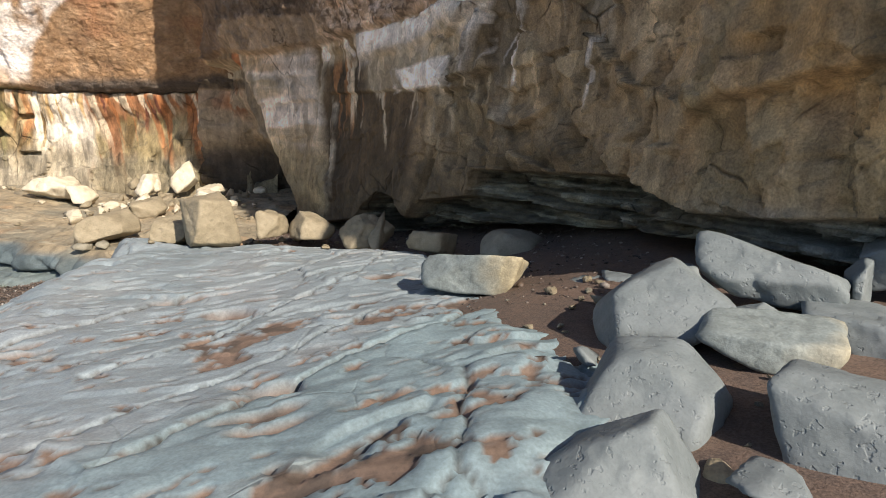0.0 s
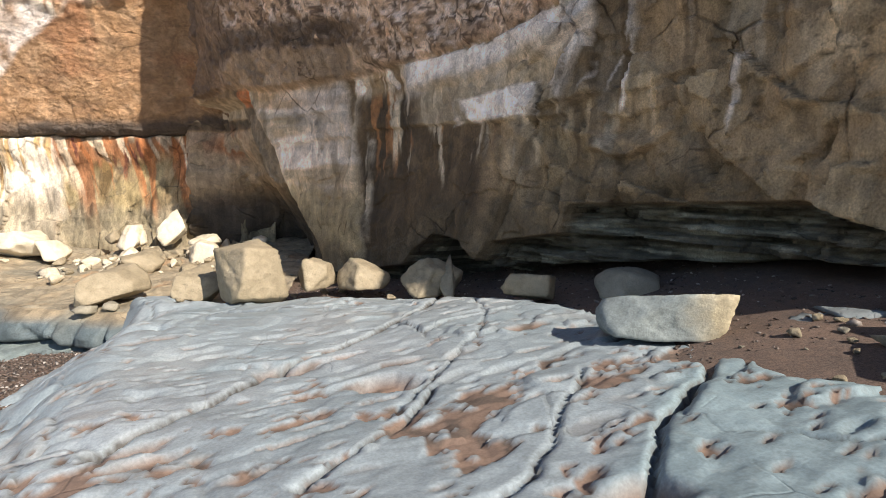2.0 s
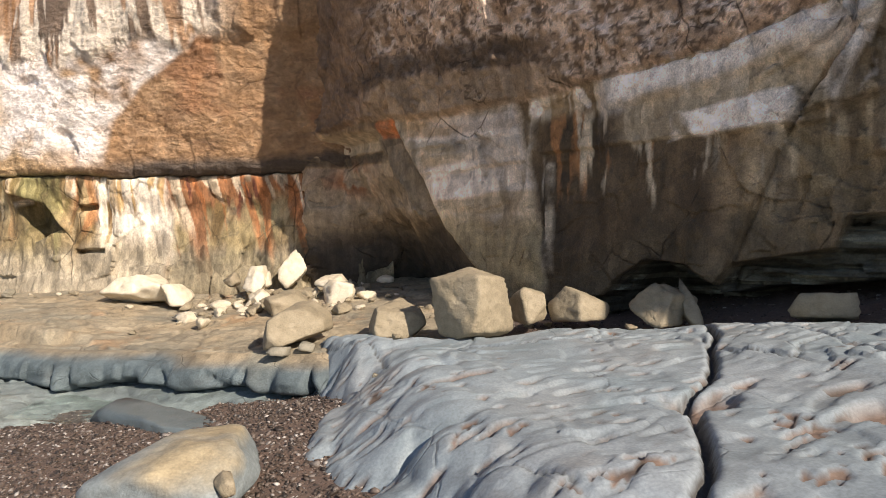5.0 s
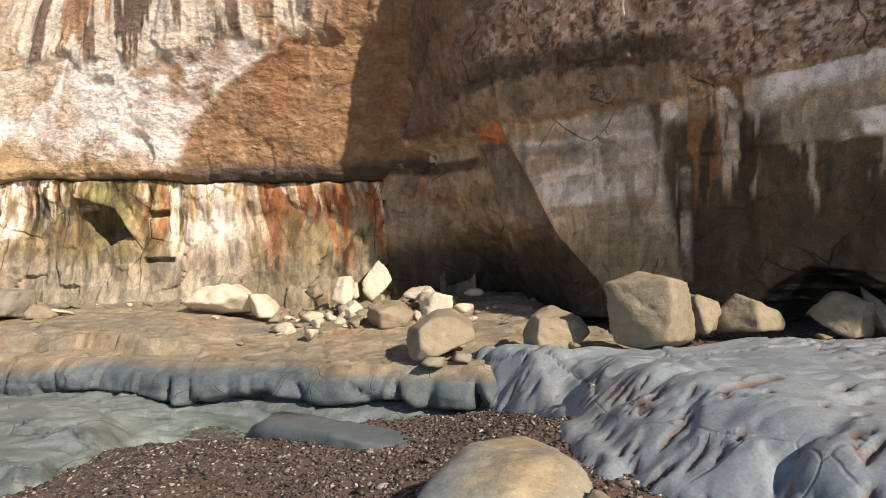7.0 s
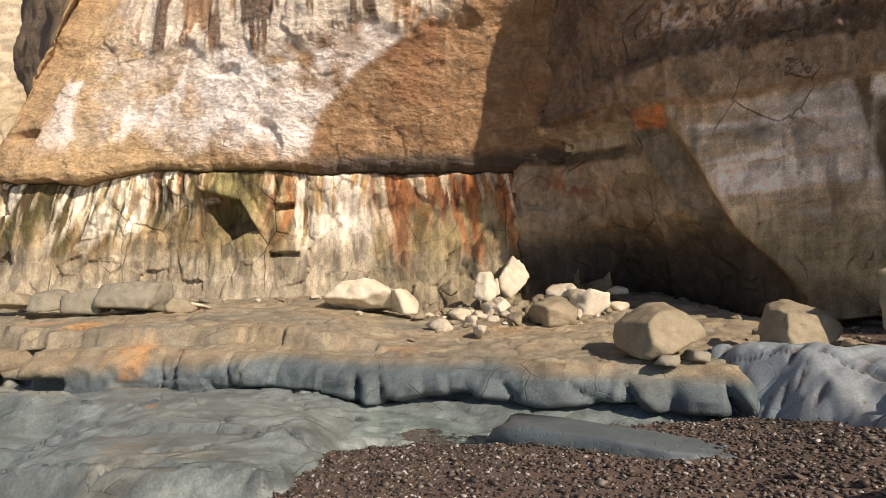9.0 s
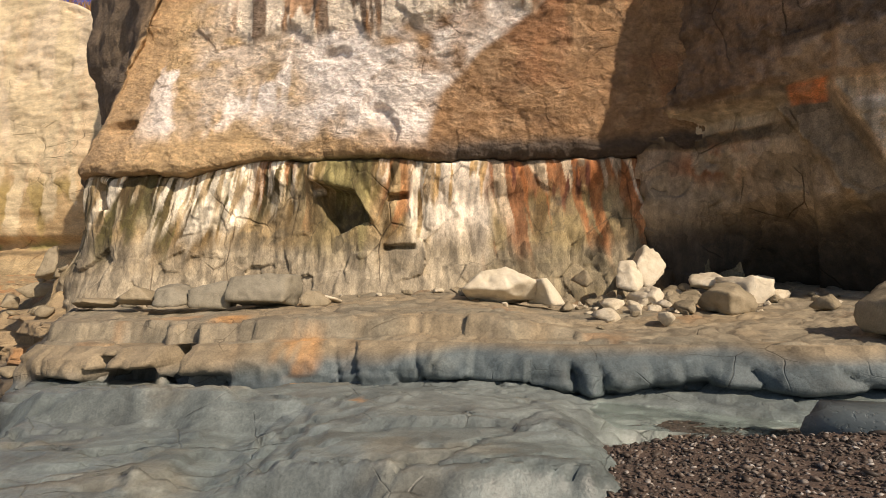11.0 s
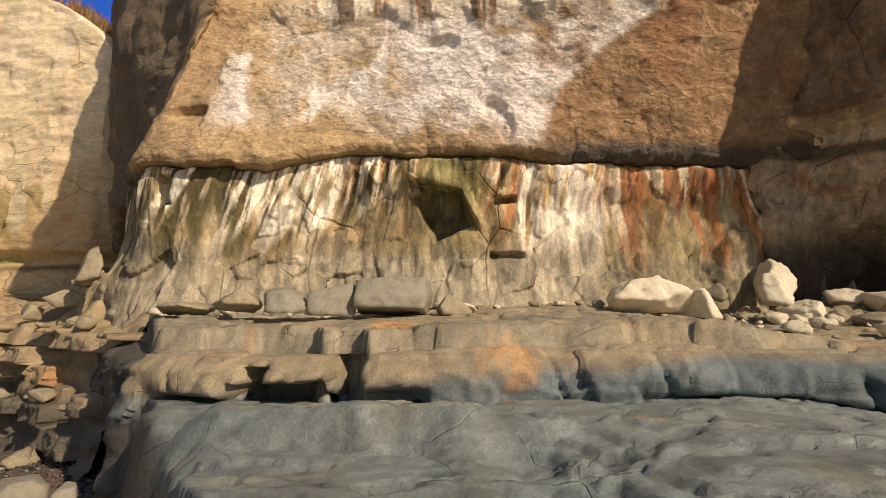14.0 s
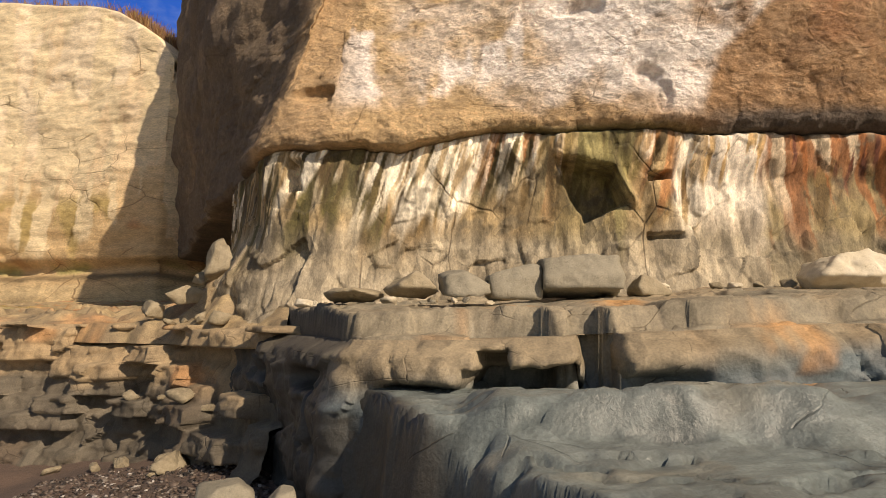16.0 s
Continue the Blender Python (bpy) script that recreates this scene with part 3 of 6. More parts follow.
# ---------------------------------------------------------------- cliffs
def curve_of(points, step, soft=0.9):
    """Points at even steps along a polyline in plan, softened, with the normals (to the left of the way)."""
    p = np.array(points, float)
    s = np.append(0, np.cumsum(np.hypot(*np.diff(p, axis=0).T)))
    t = np.arange(0, s[-1], step)
    q = np.stack([np.interp(t, s, p[:, 0]), np.interp(t, s, p[:, 1])], 1)
    w = np.hanning(int(soft / step) | 1)
    w /= w.sum()
    k = len(w) // 2
    q = np.stack([np.convolve(np.concatenate([np.linspace(q[0, i] - (q[1, i] - q[0, i]) * k, q[0, i], k, endpoint=False), q[:, i], np.linspace(q[-1, i], q[-1, i] + (q[-1, i] - q[-2, i]) * k, k + 1)[1:]]), w, "valid") for i in (0, 1)], 1)
    d = np.gradient(q, axis=0)
    d /= np.hypot(*d.T)[:, None]
    return t, q, np.stack([-d[:, 1], d[:, 0]], 1)


def cliff_mesh(name, points, step, zs, offset, material, staining, depth=6.0, lid=0.2, height=None, soft=0.9):
    """A cliff swept along a line in plan. offset(S, Z, X, Y): how far the face stands out; closed behind and above."""
    s, q, n = curve_of(points, step, soft)
    S, Zg = np.meshgrid(s, zs, indexing="ij")
    if height is not None:
        Zg = zs[0] + (Zg - zs[0]) * height(S)
    X0, Y0 = np.repeat(q[:, :1], len(zs), 1), np.repeat(q[:, 1:], len(zs), 1)
    o = offset(S, Zg, X0, Y0)
    X, Y = X0 + o * n[:, :1], Y0 + o * n[:, 1:]
    stain = staining(S, Zg, X0, Y0)
    stain = np.concatenate([stain, np.zeros((*S.shape, 1))], -1) if stain.shape[-1] == 3 else stain
    V = np.stack([X, Y, Zg], -1)

    def ring(row, z, d):
        return np.stack([q[:, 0] - d * n[:, 0], q[:, 1] - d * n[:, 1], Zg[:, row] + z], -1)[:, None]

    V = np.concatenate([ring(0, 0, depth), ring(0, 0, depth * 0.4), V, ring(-1, lid, depth * 0.4), ring(-1, lid * 1.5, depth), ring(0, 0, depth)], 1)
    stain = np.concatenate([stain[:, :1], stain[:, :1], stain, stain[:, -1:], stain[:, -1:], stain[:, :1]], 1)
    return mesh_of(name, V.reshape(-1, 3), grid_faces(V.shape[0], V.shape[1], depth > 0), material, stain.reshape(-1, 4))


def facets(s, z, seed, size, tilt):
    """Broken faces: every cell a plane of its own, leaning its own way."""
    ws, wz = s / size + 0.28 * fbm(s * 1.4, z * 1.4, 0, 4, seed + 1), 0.8 * z / size + 0.28 * fbm(s * 1.4, z * 1.4, 4, 4, seed + 2)
    d1, d2, own, ox, oz = cells(ws, wz, seed, True)
    return 0.7 * (own - 0.5) + 2.0 * tilt * (np.sin(own * 91.7) * ox + np.cos(own * 57.3) * oz), d2 - d1


def front_offset(S, Z, X, Y):
    h = (ledge_rim(X) - Z)                                 # depth under the rim
    near_end = smooth(-10.4, -9.2, X)
    lane = S * 1.6 + 3.2 * fbm(S * 0.5, 0 * S, 0, 4, 76, 0.6) + 0.7 * (h - 0.2) + 0.25 * fbm(S * 2, Z * 3, 0, 3, 74)
    k = np.floor(lane).astype(np.int64)
    near, size = lane - k, hash3(k, 0 * k, 0 * k, 6)       # place within one lobe, and its own size
    lobe = np.sqrt(np.clip(1 - (2 * near - 1) ** 2, 0, 1))
    o = 0.22 * fbm(S * 0.6, Z * 0.8, 0, 4, 81) + 0.07 * fbm(S * 1.9, Z * 1.6, 0, 3, 82) + 0.012 * fbm(S * 6, Z * 6, 0, 3, 80)
    o = o + near_end * (0.03 + 0.42 * size * size) * (lobe - 0.6) * smooth(0.06, 0.28, h) * smooth(0.66, 0.40, h)
    joint = (S * 0.62 + 0.7 * fbm(S * 0.45, 0 * S, 0, 3, 73) + 0.3 * h) % 1.0
    o = o - 0.07 * np.exp(-((joint - 0.5) / 0.02) ** 2) * (1 - near_end)
    fa, ea = facets(S, Z * 1.4, 75, 0.5, 0.3)
    f4, _ = facets(S, Z * 1.4, 77, 0.2, 0.35)
    o = o + 0.10 * fa * (1 - 0.5 * near_end) + 0.03 * f4
    cutd = 0.40 + 0.08 * fbm(S * 0.9, 0 * S, 0, 3, 80) + 0.1 * size * near_end
    pocket = np.maximum(smooth(0.0, 0.22, fbm(S * 1.1, 0 * S, 3, 3, 79)), 0.8 * near_end)
    o = o + 0.32 * np.minimum(h, 0.6) - 0.12 * smooth(0.14, 0.0, h) + 0.06 * np.sin(np.pi * np.clip(h / cutd, 0, 1))
    o = o - 0.34 * pocket * smooth(cutd - 0.10, cutd + 0.02, h) * smooth(cutd + 0.20, cutd + 0.08, h)
    for cx, w, lo, hi, d in ((-14.74, 0.42, 0.24, 0.64, 0.9), (-15.0, 0.12, 0.08, 0.4, 0.6), (-14.08, 0.15, 0.0, 0.64, 0.8), (-13.72, 0.34, 0.44, 0.54, 0.5)):
        wob = 0.12 * fbm(S * 3, Z * 3, 0, 2, 78)
        o = o - d * smooth(1.25, 0.8, np.maximum(np.abs(X - cx + wob) / w, np.abs(h - (lo + hi) / 2 + wob) / (hi - lo) * 2))
    return o


def front_stain_shade(S, Z, X, Y):
    h = ledge_rim(X) - Z + 0.12 * fbm(S * 1.2, Z * 2, 0, 3, 86)
    col = np.zeros((*S.shape, 3)) + np.array((0.105, 0.132, 0.142))
    col = over(col, smooth(-0.1, 0.4, fbm(S * 1.5, Z * 3, 3, 4, 96)) * 0.5, (0.07, 0.088, 0.094))
    blue = smooth(-12.4, -10.6, X)
    col = over(col, smooth(0.34 + 0.25 * smooth(-13.5, -15.5, X) - 0.2 * blue, 0.12 - 0.14 * blue, h), (0.27, 0.215, 0.14))
    col = over(col, smooth(0.1, 0.5, fbm(S * 1.3, Z * 1.3, 6, 4, 98)) * 0.5 * smooth(0.4, 0.2, h), (0.24, 0.235, 0.19))
    col = over(col, 0.85 * np.exp(-((X + 12.6) / 0.45) ** 2) * smooth(0.42, 0.3, h) * smooth(-0.35, 0.15, fbm(S * 3, Z * 1.5, 0, 3, 99)), (0.50, 0.24, 0.07))
    # right-hand lobes darker below the rim, shade laid into their blue
    col = over(col, smooth(-11.2, -9.6, X) * smooth(0.05, 0.25, h) * 0.6, (0.088, 0.112, 0.12))
    # end face past the corner and the bed below: shadow painted in
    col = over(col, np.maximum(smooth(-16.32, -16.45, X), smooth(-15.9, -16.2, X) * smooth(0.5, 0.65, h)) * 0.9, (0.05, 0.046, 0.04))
    return np.concatenate([col, 0.4 * smooth(0.2, 0.5, h)[..., None]], -1)


xs = np.array([-4.2, -5, -6, -7.5, -9, -10.5, -12, -14, -15.4, -16.3])
rim_line = [(float(x), float(ledge_front(x))) for x in xs] + [(-16.62, 13.9), (-17.05, 15.2), (-17.9, 16.6)]
part("ledge_front", cliff_mesh("rock_ledge_front", rim_line, 0.035, np.linspace(-2.9, -1.02, 62), front_offset, ledge_rock, front_stain_shade, depth=0.9, lid=0.005,
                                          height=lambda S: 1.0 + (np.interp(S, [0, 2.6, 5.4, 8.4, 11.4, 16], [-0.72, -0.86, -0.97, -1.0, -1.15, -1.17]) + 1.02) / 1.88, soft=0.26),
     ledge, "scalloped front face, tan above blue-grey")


def notch_z(x):
    """Height of the parting between the streaked wall and the brown block over it."""
    return np.interp(x, [-18, -17, -15.6, -14.8, -14.2, -12.5, -11.4, -10.3, -9.2, -8.1, -7.2, -6], [1.75, 1.78, 1.79, 1.93, 2.08, 2.02, 2.08, 2.04, 2.10, 2.14, 2.2, 2.35]) + 0.05 * fbm(x * 1.6, 0 * x, 0, 3, 111) + 0.04 * fbm(x * 5.0, 0 * x, 0, 3, 113)


def runs(s, z, top, seed, freq, keep, reach, slant=0.0):
    """Runs of seepage hanging from the height top: 0 to 1."""
    q = s + slant * (top - z) + 0.05 * fbm(s * 2.5, z * 2.0, 0, 3, seed + 3)
    a = fbm(q * freq, 0 * s, 0.25 * z, 3, seed, 0.55)
    long = reach * (0.7 + 0.8 * fbm(q * freq * 0.7, 0 * s, 0, 3, seed + 7))
    return smooth(keep - 0.025, keep + 0.045, a) * smooth(long, long * 0.55, top - z + 0.12 * fbm(q * 7, z * 2, 0, 2, seed + 9))


# place along the wall, half width, length and slant of each calcite tongue
TONGUES = ((-16.95, 0.20, 0.85, -0.42), (-16.45, 0.09, 0.6, -0.3), (-15.95, 0.13, 0.7, -0.25), (-15.58, 0.17, 1.1, -0.2), (-14.95, 0.30, 1.45, -0.42), (-14.3, 0.30, 1.4, -0.36),
           (-13.78, 0.28, 1.0, -0.25), (-13.35, 0.06, 0.9, -0.1), (-12.98, 0.055, 0.75, 0.0), (-11.66, 0.09, 0.55, -0.1), (-11.15, 0.05, 1.5, 0.02), (-10.78, 0.14, 1.3, 0.0), (-10.2, 0.34, 0.95, 0.0))


def tongue(S, Z, X):
    """Calcite tongues hanging from the parting: 0 to 1."""
    h = notch_z(X) - Z
    x = X + 0.05 * fbm(S * 3, Z * 2.4, 0, 3, 131) + 0.025 * fbm(S * 9, Z * 4, 0, 3, 132)
    out, q = 0 * X, X + 0.3 * h
    for x0, w, long, slant in TONGUES:
        taper = 1.1 - 0.35 * np.clip(h / long, 0, 1)
        fade = smooth(1.05, 0.55, h / long + 0.35 * fbm(q * 7, 0 * X, 0.5 * Z, 3, 134))
        out = np.maximum(out, smooth(0.015, -0.025, np.abs(x - x0 - slant * h) - w * taper) * (h > -0.1) * fade)
    return out


def lower_offset(S, Z, X, Y):
    o = 0.10 * fbm(S * 0.6, Z * 0.5, 0, 4, 121) + 0.05 * fbm(S * 2.6, Z * 0.5, 0, 4, 123) + 0.02 * fbm(S * 6, Z * 3, 0, 4, 125) + 0.035 * tongue(S, Z, X)
    f, e = facets(S, Z, 126, 0.7, 0.3)
    f2, e2 = facets(S, 0.5 * Z, 130, 0.32, 0.3)
    o = o + (0.04 + 0.10 * smooth(0.9, 0.2, Z)) * f + 0.05 * f2
    o = o + (0.30 + 0.55 * smooth(-16.4, -17.6, X)) * smooth(0.6, -0.9, Z) * (0.6 + 0.6 * fbm(S * 0.7, Z, 3, 3, 127))
    o = o + 0.35 * smooth(-8.3, -7.2, X) * smooth(1.9, 0.6, Z) * (0.5 + 0.9 * fbm(S * 1.6, Z * 0.9, 8, 3, 128))
    wob = 0.05 * fbm(S * 3, Z * 3, 0, 4, 129)
    # the three-sided hollow under a jutting olive wedge
    roofline = np.minimum(1.66 - 0.26 * (X + 13.1), 1.44 - 2.0 * (X + 12.2)) - Z
    hollow = np.minimum(np.minimum(roofline, 0.8 * (X + 13.08 - 0.42 * (1.66 - Z))), Z - 0.62 - 0.45 * (X + 12.55)) + wob
    o = o - 0.5 * smooth(-0.03, 0.06, hollow)
    o = o + 0.22 * smooth(0.02, -0.03, roofline) * smooth(-0.4, -0.03, roofline) * smooth(-13.2, -12.6, X) * smooth(-11.55, -11.75, X) * smooth(0.75, 1.0, Z)
    for cx, cz, w, h, d in ((-11.42, 1.36, 0.16, 0.06, 0.3), (-11.36, 0.38, 0.28, 0.045, 0.30), (-17.3, 1.35, 0.13, 0.24, 0.35)):
        o = o - d * smooth(1.2, 0.85, np.maximum(np.abs(X - cx + wob) / w, np.abs(Z - cz + wob * 0.7) / h))
    o = o + 0.07 * smooth(1.35, 0.8, np.maximum(np.abs(X + 11.36 + wob) / 0.25, np.abs(Z - 0.84 + wob) / 0.42))
    o = o + 0.26 * smooth(0.9, 0.05, notch_z(X) - Z) * smooth(-6.6, -7.4, X) * smooth(-15.6, -14.4, X)
    return o - 0.06 * smooth(0.06, 0.0, notch_z(X) - Z) - 0.8 * smooth(0.02, -0.10, notch_z(X) - Z)


def lower_stain_shade(S, Z, X, Y):
    top = notch_z(X)
    n = fbm(S * 1.2, Z * 1.2, 4, 4, 141)
    k = fbm(S * 5, Z * 2.2, 2, 4, 142, 0.6)
    col = np.zeros((*S.shape, 3)) + np.array((0.40, 0.29, 0.155))
    col = over(col, smooth(-0.2, 0.5, n) * 0.7, (0.28, 0.205, 0.11))
    col = over(col, smooth(0.75, 0.25, Z + 0.35 * n) * 0.85, (0.30, 0.255, 0.185))
    col = over(col, smooth(-0.1, 0.3, fbm(S * 0.7, Z * 2.4, 3, 4, 144)) * smooth(0.5, 0.1, Z) * 0.6, (0.38, 0.325, 0.24))
    cream = smooth(-17.3, -16.9, X) * smooth(-13.1, -13.5, X) * smooth(1.25, 0.7, top - Z + 0.35 * k + 0.3 * n)
    col = over(col, cream * 0.85, (0.74, 0.62, 0.42))
    col = over(col, runs(S, Z, top, 151, 3.2, -0.06, 2.0, -0.3) * 0.9, (0.19, 0.118, 0.042))
    col = over(col, runs(S, Z, top, 139, 2.2, 0.0, 1.9, -0.15) * smooth(-9.8, -10.6, X) * 0.95, (0.105, 0.088, 0.03))
    col = over(col, runs(S, Z, top, 143, 6.0, 0.12, 1.6, -0.3) * smooth(-9.0, -10.0, X), (0.09, 0.06, 0.026))
    col = over(col, 0.5 * np.exp(-((X + 12.6) / 0.75) ** 4) * smooth(0.1, 0.7, Z + 0.3 * n), (0.20, 0.17, 0.068))
    col = over(col, 0.7 * np.exp(-((X + 12.6) / 0.8) ** 4) * runs(S, Z, top, 152, 4.0, 0.0, 2.2), (0.27, 0.235, 0.10))
    col = over(col, runs(S, Z, top - 0.1, 133, 3.6, 0.13, 1.6) * smooth(-9.6, -10.2, X) * smooth(-11.3, -11.0, X), (0.84, 0.76, 0.62))
    col = over(col, runs(S, Z, top - 0.3, 153, 4.5, 0.16, 1.3, -0.3) * smooth(-13.2, -13.6, X) * 0.8, (0.80, 0.70, 0.53))
    tg = tongue(S, Z, X)
    col = over(col, np.clip(tg * (1.0 + 0.25 * k), 0, 1), (0.93, 0.84, 0.68))
    col = over(col, tg * runs(S, Z, top - 0.1, 154, 7.0, 0.08, 1.4, -0.35) * 0.8, (0.40, 0.27, 0.12))
    col = over(col, runs(S, Z, top, 157, 4.6, 0.2, 1.8, -0.3) * smooth(-12.8, -13.3, X), (0.10, 0.075, 0.03))
    pale = smooth(-10.9, -10.7, X) * smooth(-9.45, -9.65, X + 0.06 * fbm(Z * 3, S, 0, 3, 145)) * smooth(0.15, 0.9, Z + 0.4 * n)
    col = over(col, pale * 0.95, (0.82, 0.72, 0.60))
    col = over(col, pale * runs(S, Z, top, 146, 7.0, 0.10, 1.3), (0.52, 0.35, 0.17))
    col = over(col, pale * smooth(1.0, 0.3, Z + 0.4 * k) * 0.7, (0.56, 0.50, 0.41))
    zone = smooth(-9.75, -9.45, X + 0.15 * n)
    col = over(col, zone * 0.9 * np.maximum(runs(S, Z, top, 135, 2.8, -0.16, 2.8, 0.12), smooth(0.75, 0.35, top - Z + 0.2 * k)), (0.29, 0.125, 0.055))
    col = over(col, zone * smooth(0.0, 0.3, fbm(S * 1.6, Z * 1.3, 8, 3, 155)) * smooth(0.3, 0.8, top - Z) * 0.55, (0.31, 0.25, 0.12))
    col = over(col, zone * runs(S, Z, top, 137, 5.5, 0.06, 2.4, 0.2) * 0.75, (0.45, 0.165, 0.055))
    col = over(col, zone * runs(S, Z, top - 0.1, 138, 2.6, 0.04, 1.6, 0.25), (0.66, 0.52, 0.37))
    col = over(col, zone * runs(S, Z, top, 140, 5.0, 0.20, 1.0, 0.1), (0.13, 0.045, 0.026))
    col = over(col, zone * smooth(0.55, 0.15, Z + 0.3 * n) * 0.75, (0.20, 0.165, 0.10))
    col = over(col, 0.85 * runs(S, Z, top - 0.7, 149, 4.2, -0.02, 0.8, -0.2) * (np.exp(-((X + 13.75) / 0.5) ** 2) + 0.75 * np.exp(-((X + 11.4) / 0.3) ** 2)), (0.46, 0.20, 0.08))
    col = over(col, smooth(0.28, 0.45, fbm(S * 1.9, Z * 1.9, 9, 4, 147, 0.6)) * 0.65, (0.15, 0.125, 0.085))
    gap = facets(S, Z, 126, 0.7, 0.3)[1]
    col = over(col, 0.75 * np.exp(-(gap / 0.02) ** 2) * smooth(0.0, 0.2, fbm(S * 1.5, Z * 1.5, 6, 3, 156)), (0.10, 0.08, 0.05))
    # thin painted shadow line right under the overhanging block
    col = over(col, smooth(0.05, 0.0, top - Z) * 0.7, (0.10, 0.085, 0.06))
    return col


zs = np.arange(-1.4, 2.5, 0.026)
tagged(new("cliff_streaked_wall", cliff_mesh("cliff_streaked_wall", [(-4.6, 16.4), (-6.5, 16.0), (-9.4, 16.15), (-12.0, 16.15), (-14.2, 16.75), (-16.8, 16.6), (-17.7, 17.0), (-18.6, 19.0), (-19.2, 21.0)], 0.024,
                                             zs, lower_offset, drip_rock, lower_stain_shade)),
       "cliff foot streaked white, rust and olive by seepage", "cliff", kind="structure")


def upper_offset(S, Z, X, Y):
    rise = Z - notch_z(X)
    lean = np.interp(X, [-24, -19.5, -18.2, -16.8, -14.6, -12, -10, -7.7, -6], [0.05, 0.0, -0.30, -0.52, -0.32, -0.04, 0.20, 0.30, 0.3])
    o = 0.12 + lean * np.minimum(rise, 6.0) + 0.12 * fbm(X * 0.7, Z * 0.7, 0, 4, 151) + 0.05 * fbm(X * 3, Z * 3.6, 0, 4, 153) + 0.035 * fbm(X * 8, Z * 10, 0, 3, 155)
    o = o - 0.10 * smooth(0.16, 0.0, rise) - 1.05 * smooth(0.015, -0.07, rise)
    side = smooth(-17.9, -18.6, X)
    o = o + side * (0.5 * fbm(Y * 0.35, Z * 0.3, 0, 4, 152) + 0.15 * fbm(Y * 1.3, Z * 0.9, 0, 4, 154))
    f, e = facets(X, Z, 156, 0.8, 0.25)
    o = o + 0.06 * f
    for cx, cz, w, h, d in ((-11.75, 2.85, 0.22, 0.2, 0.14), (-11.5, 2.55, 0.12, 0.25, 0.12), (-12.6, 4.1, 0.3, 0.14, 0.14), (-17.2, 2.75, 0.3, 0.16, 0.22)):
        wob = 0.3 * fbm(X * 3, Z * 3, 0, 3, 158)
        o = o - d * smooth(1.3, 0.6, np.hypot((X - cx) / w + wob, (Z - cz) / h + wob))
    hang = smooth(4.35, 4.65, Z - 0.12 * np.abs(X + 12) + 0.25 * fbm(X * 2.2, 0 * X, 0, 2, 159))
    return o + hang * (0.10 + 0.09 * fbm(X * 3.2, Z * 0.4, 0, 3, 157))


def upper_stain_shade(S, Z, X, Y):
    n = fbm(X * 0.8, Z * 0.8, 0, 4, 161)
    m = fbm(X * 3.2, Z * 4.0, 5, 4, 162)
    rise = Z - notch_z(X)
    col = np.zeros((*S.shape, 3)) + np.array((0.40, 0.235, 0.12))
    col = over(col, smooth(-0.2, 0.5, m) * 0.6, (0.52, 0.34, 0.20))
    col = over(col, smooth(0.1, 0.5, fbm(X * 1.5, Z * 5, 8, 4, 164)) * 0.5, (0.20, 0.115, 0.065))
    col = over(col, smooth(-10.5, -13.0, X + 0.8 * n) * 0.75, (0.55, 0.38, 0.21))
    col = over(col, smooth(0.25, 0.5, n) * smooth(-10.5, -8.5, X) * 0.6, (0.36, 0.16, 0.075))
    diag = np.interp(Z, [2.3, 3.2, 3.9, 4.6, 5.2, 7], [-10.9, -10.7, -10.0, -9.1, -8.5, -7.0]) + 0.10 * fbm(X * 2, Z * 2, 0, 3, 165)
    crust = smooth(0.12, -0.12, X - diag) * smooth(-16.6, -15.5, X + 0.7 * n) * smooth(0.12, 0.75, rise + 0.5 * n + 0.15 * m - 0.35 * smooth(-12.5, -14.5, X))
    crust = crust * np.clip(0.74 + 0.9 * n + 1.1 * m + 0.5 * np.exp(-((X + 12.0) / 1.6) ** 2 - ((Z - 3.2) / 0.8) ** 2), 0, 1)
    gold = smooth(-12.8, -14.2, X + 0.6 * n) * smooth(-17.2, -16.0, X)
    col = over(col, gold * 0.7, (0.60, 0.42, 0.225))
    crust = np.maximum(crust * (1 - 0.5 * gold), gold * smooth(0.05, 0.3, fbm(X * 1.6, Z * 0.35, 3, 4, 169) + 0.25 * m) * smooth(0.5, 1.0, rise))
    col = over(col, np.clip(crust, 0, 1), (0.97, 0.87, 0.80))
    hang = smooth(4.35, 4.6, Z - 0.12 * np.abs(X + 12) + 0.25 * fbm(X * 2.2, 0 * X, 0, 2, 159)) * smooth(-15.6, -14.6, X) * smooth(-7.6, -8.8, X)
    col = over(col, hang * 0.95, (0.86, 0.74, 0.60))
    col = over(col, hang * smooth(0.08, 0.16, fbm(X * 4.2 + 0.5 * Z, 0 * X, 0.3 * Z, 3, 163)) * 0.9, (0.17, 0.105, 0.065))
    col = over(col, hang * smooth(0.2, 0.32, fbm(X * 3.2, 0 * X, 0.3 * Z, 3, 167)) * 0.8, (0.44, 0.22, 0.09))
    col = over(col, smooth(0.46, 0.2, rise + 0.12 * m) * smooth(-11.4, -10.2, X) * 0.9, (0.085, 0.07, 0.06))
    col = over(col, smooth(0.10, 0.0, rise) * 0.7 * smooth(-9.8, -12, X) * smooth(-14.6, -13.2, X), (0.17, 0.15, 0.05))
    # gully side: brown darkened to carry the shade of that face
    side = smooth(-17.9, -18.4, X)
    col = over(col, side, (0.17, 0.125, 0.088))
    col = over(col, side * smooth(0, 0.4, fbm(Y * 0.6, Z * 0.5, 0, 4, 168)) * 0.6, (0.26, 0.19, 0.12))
    return col


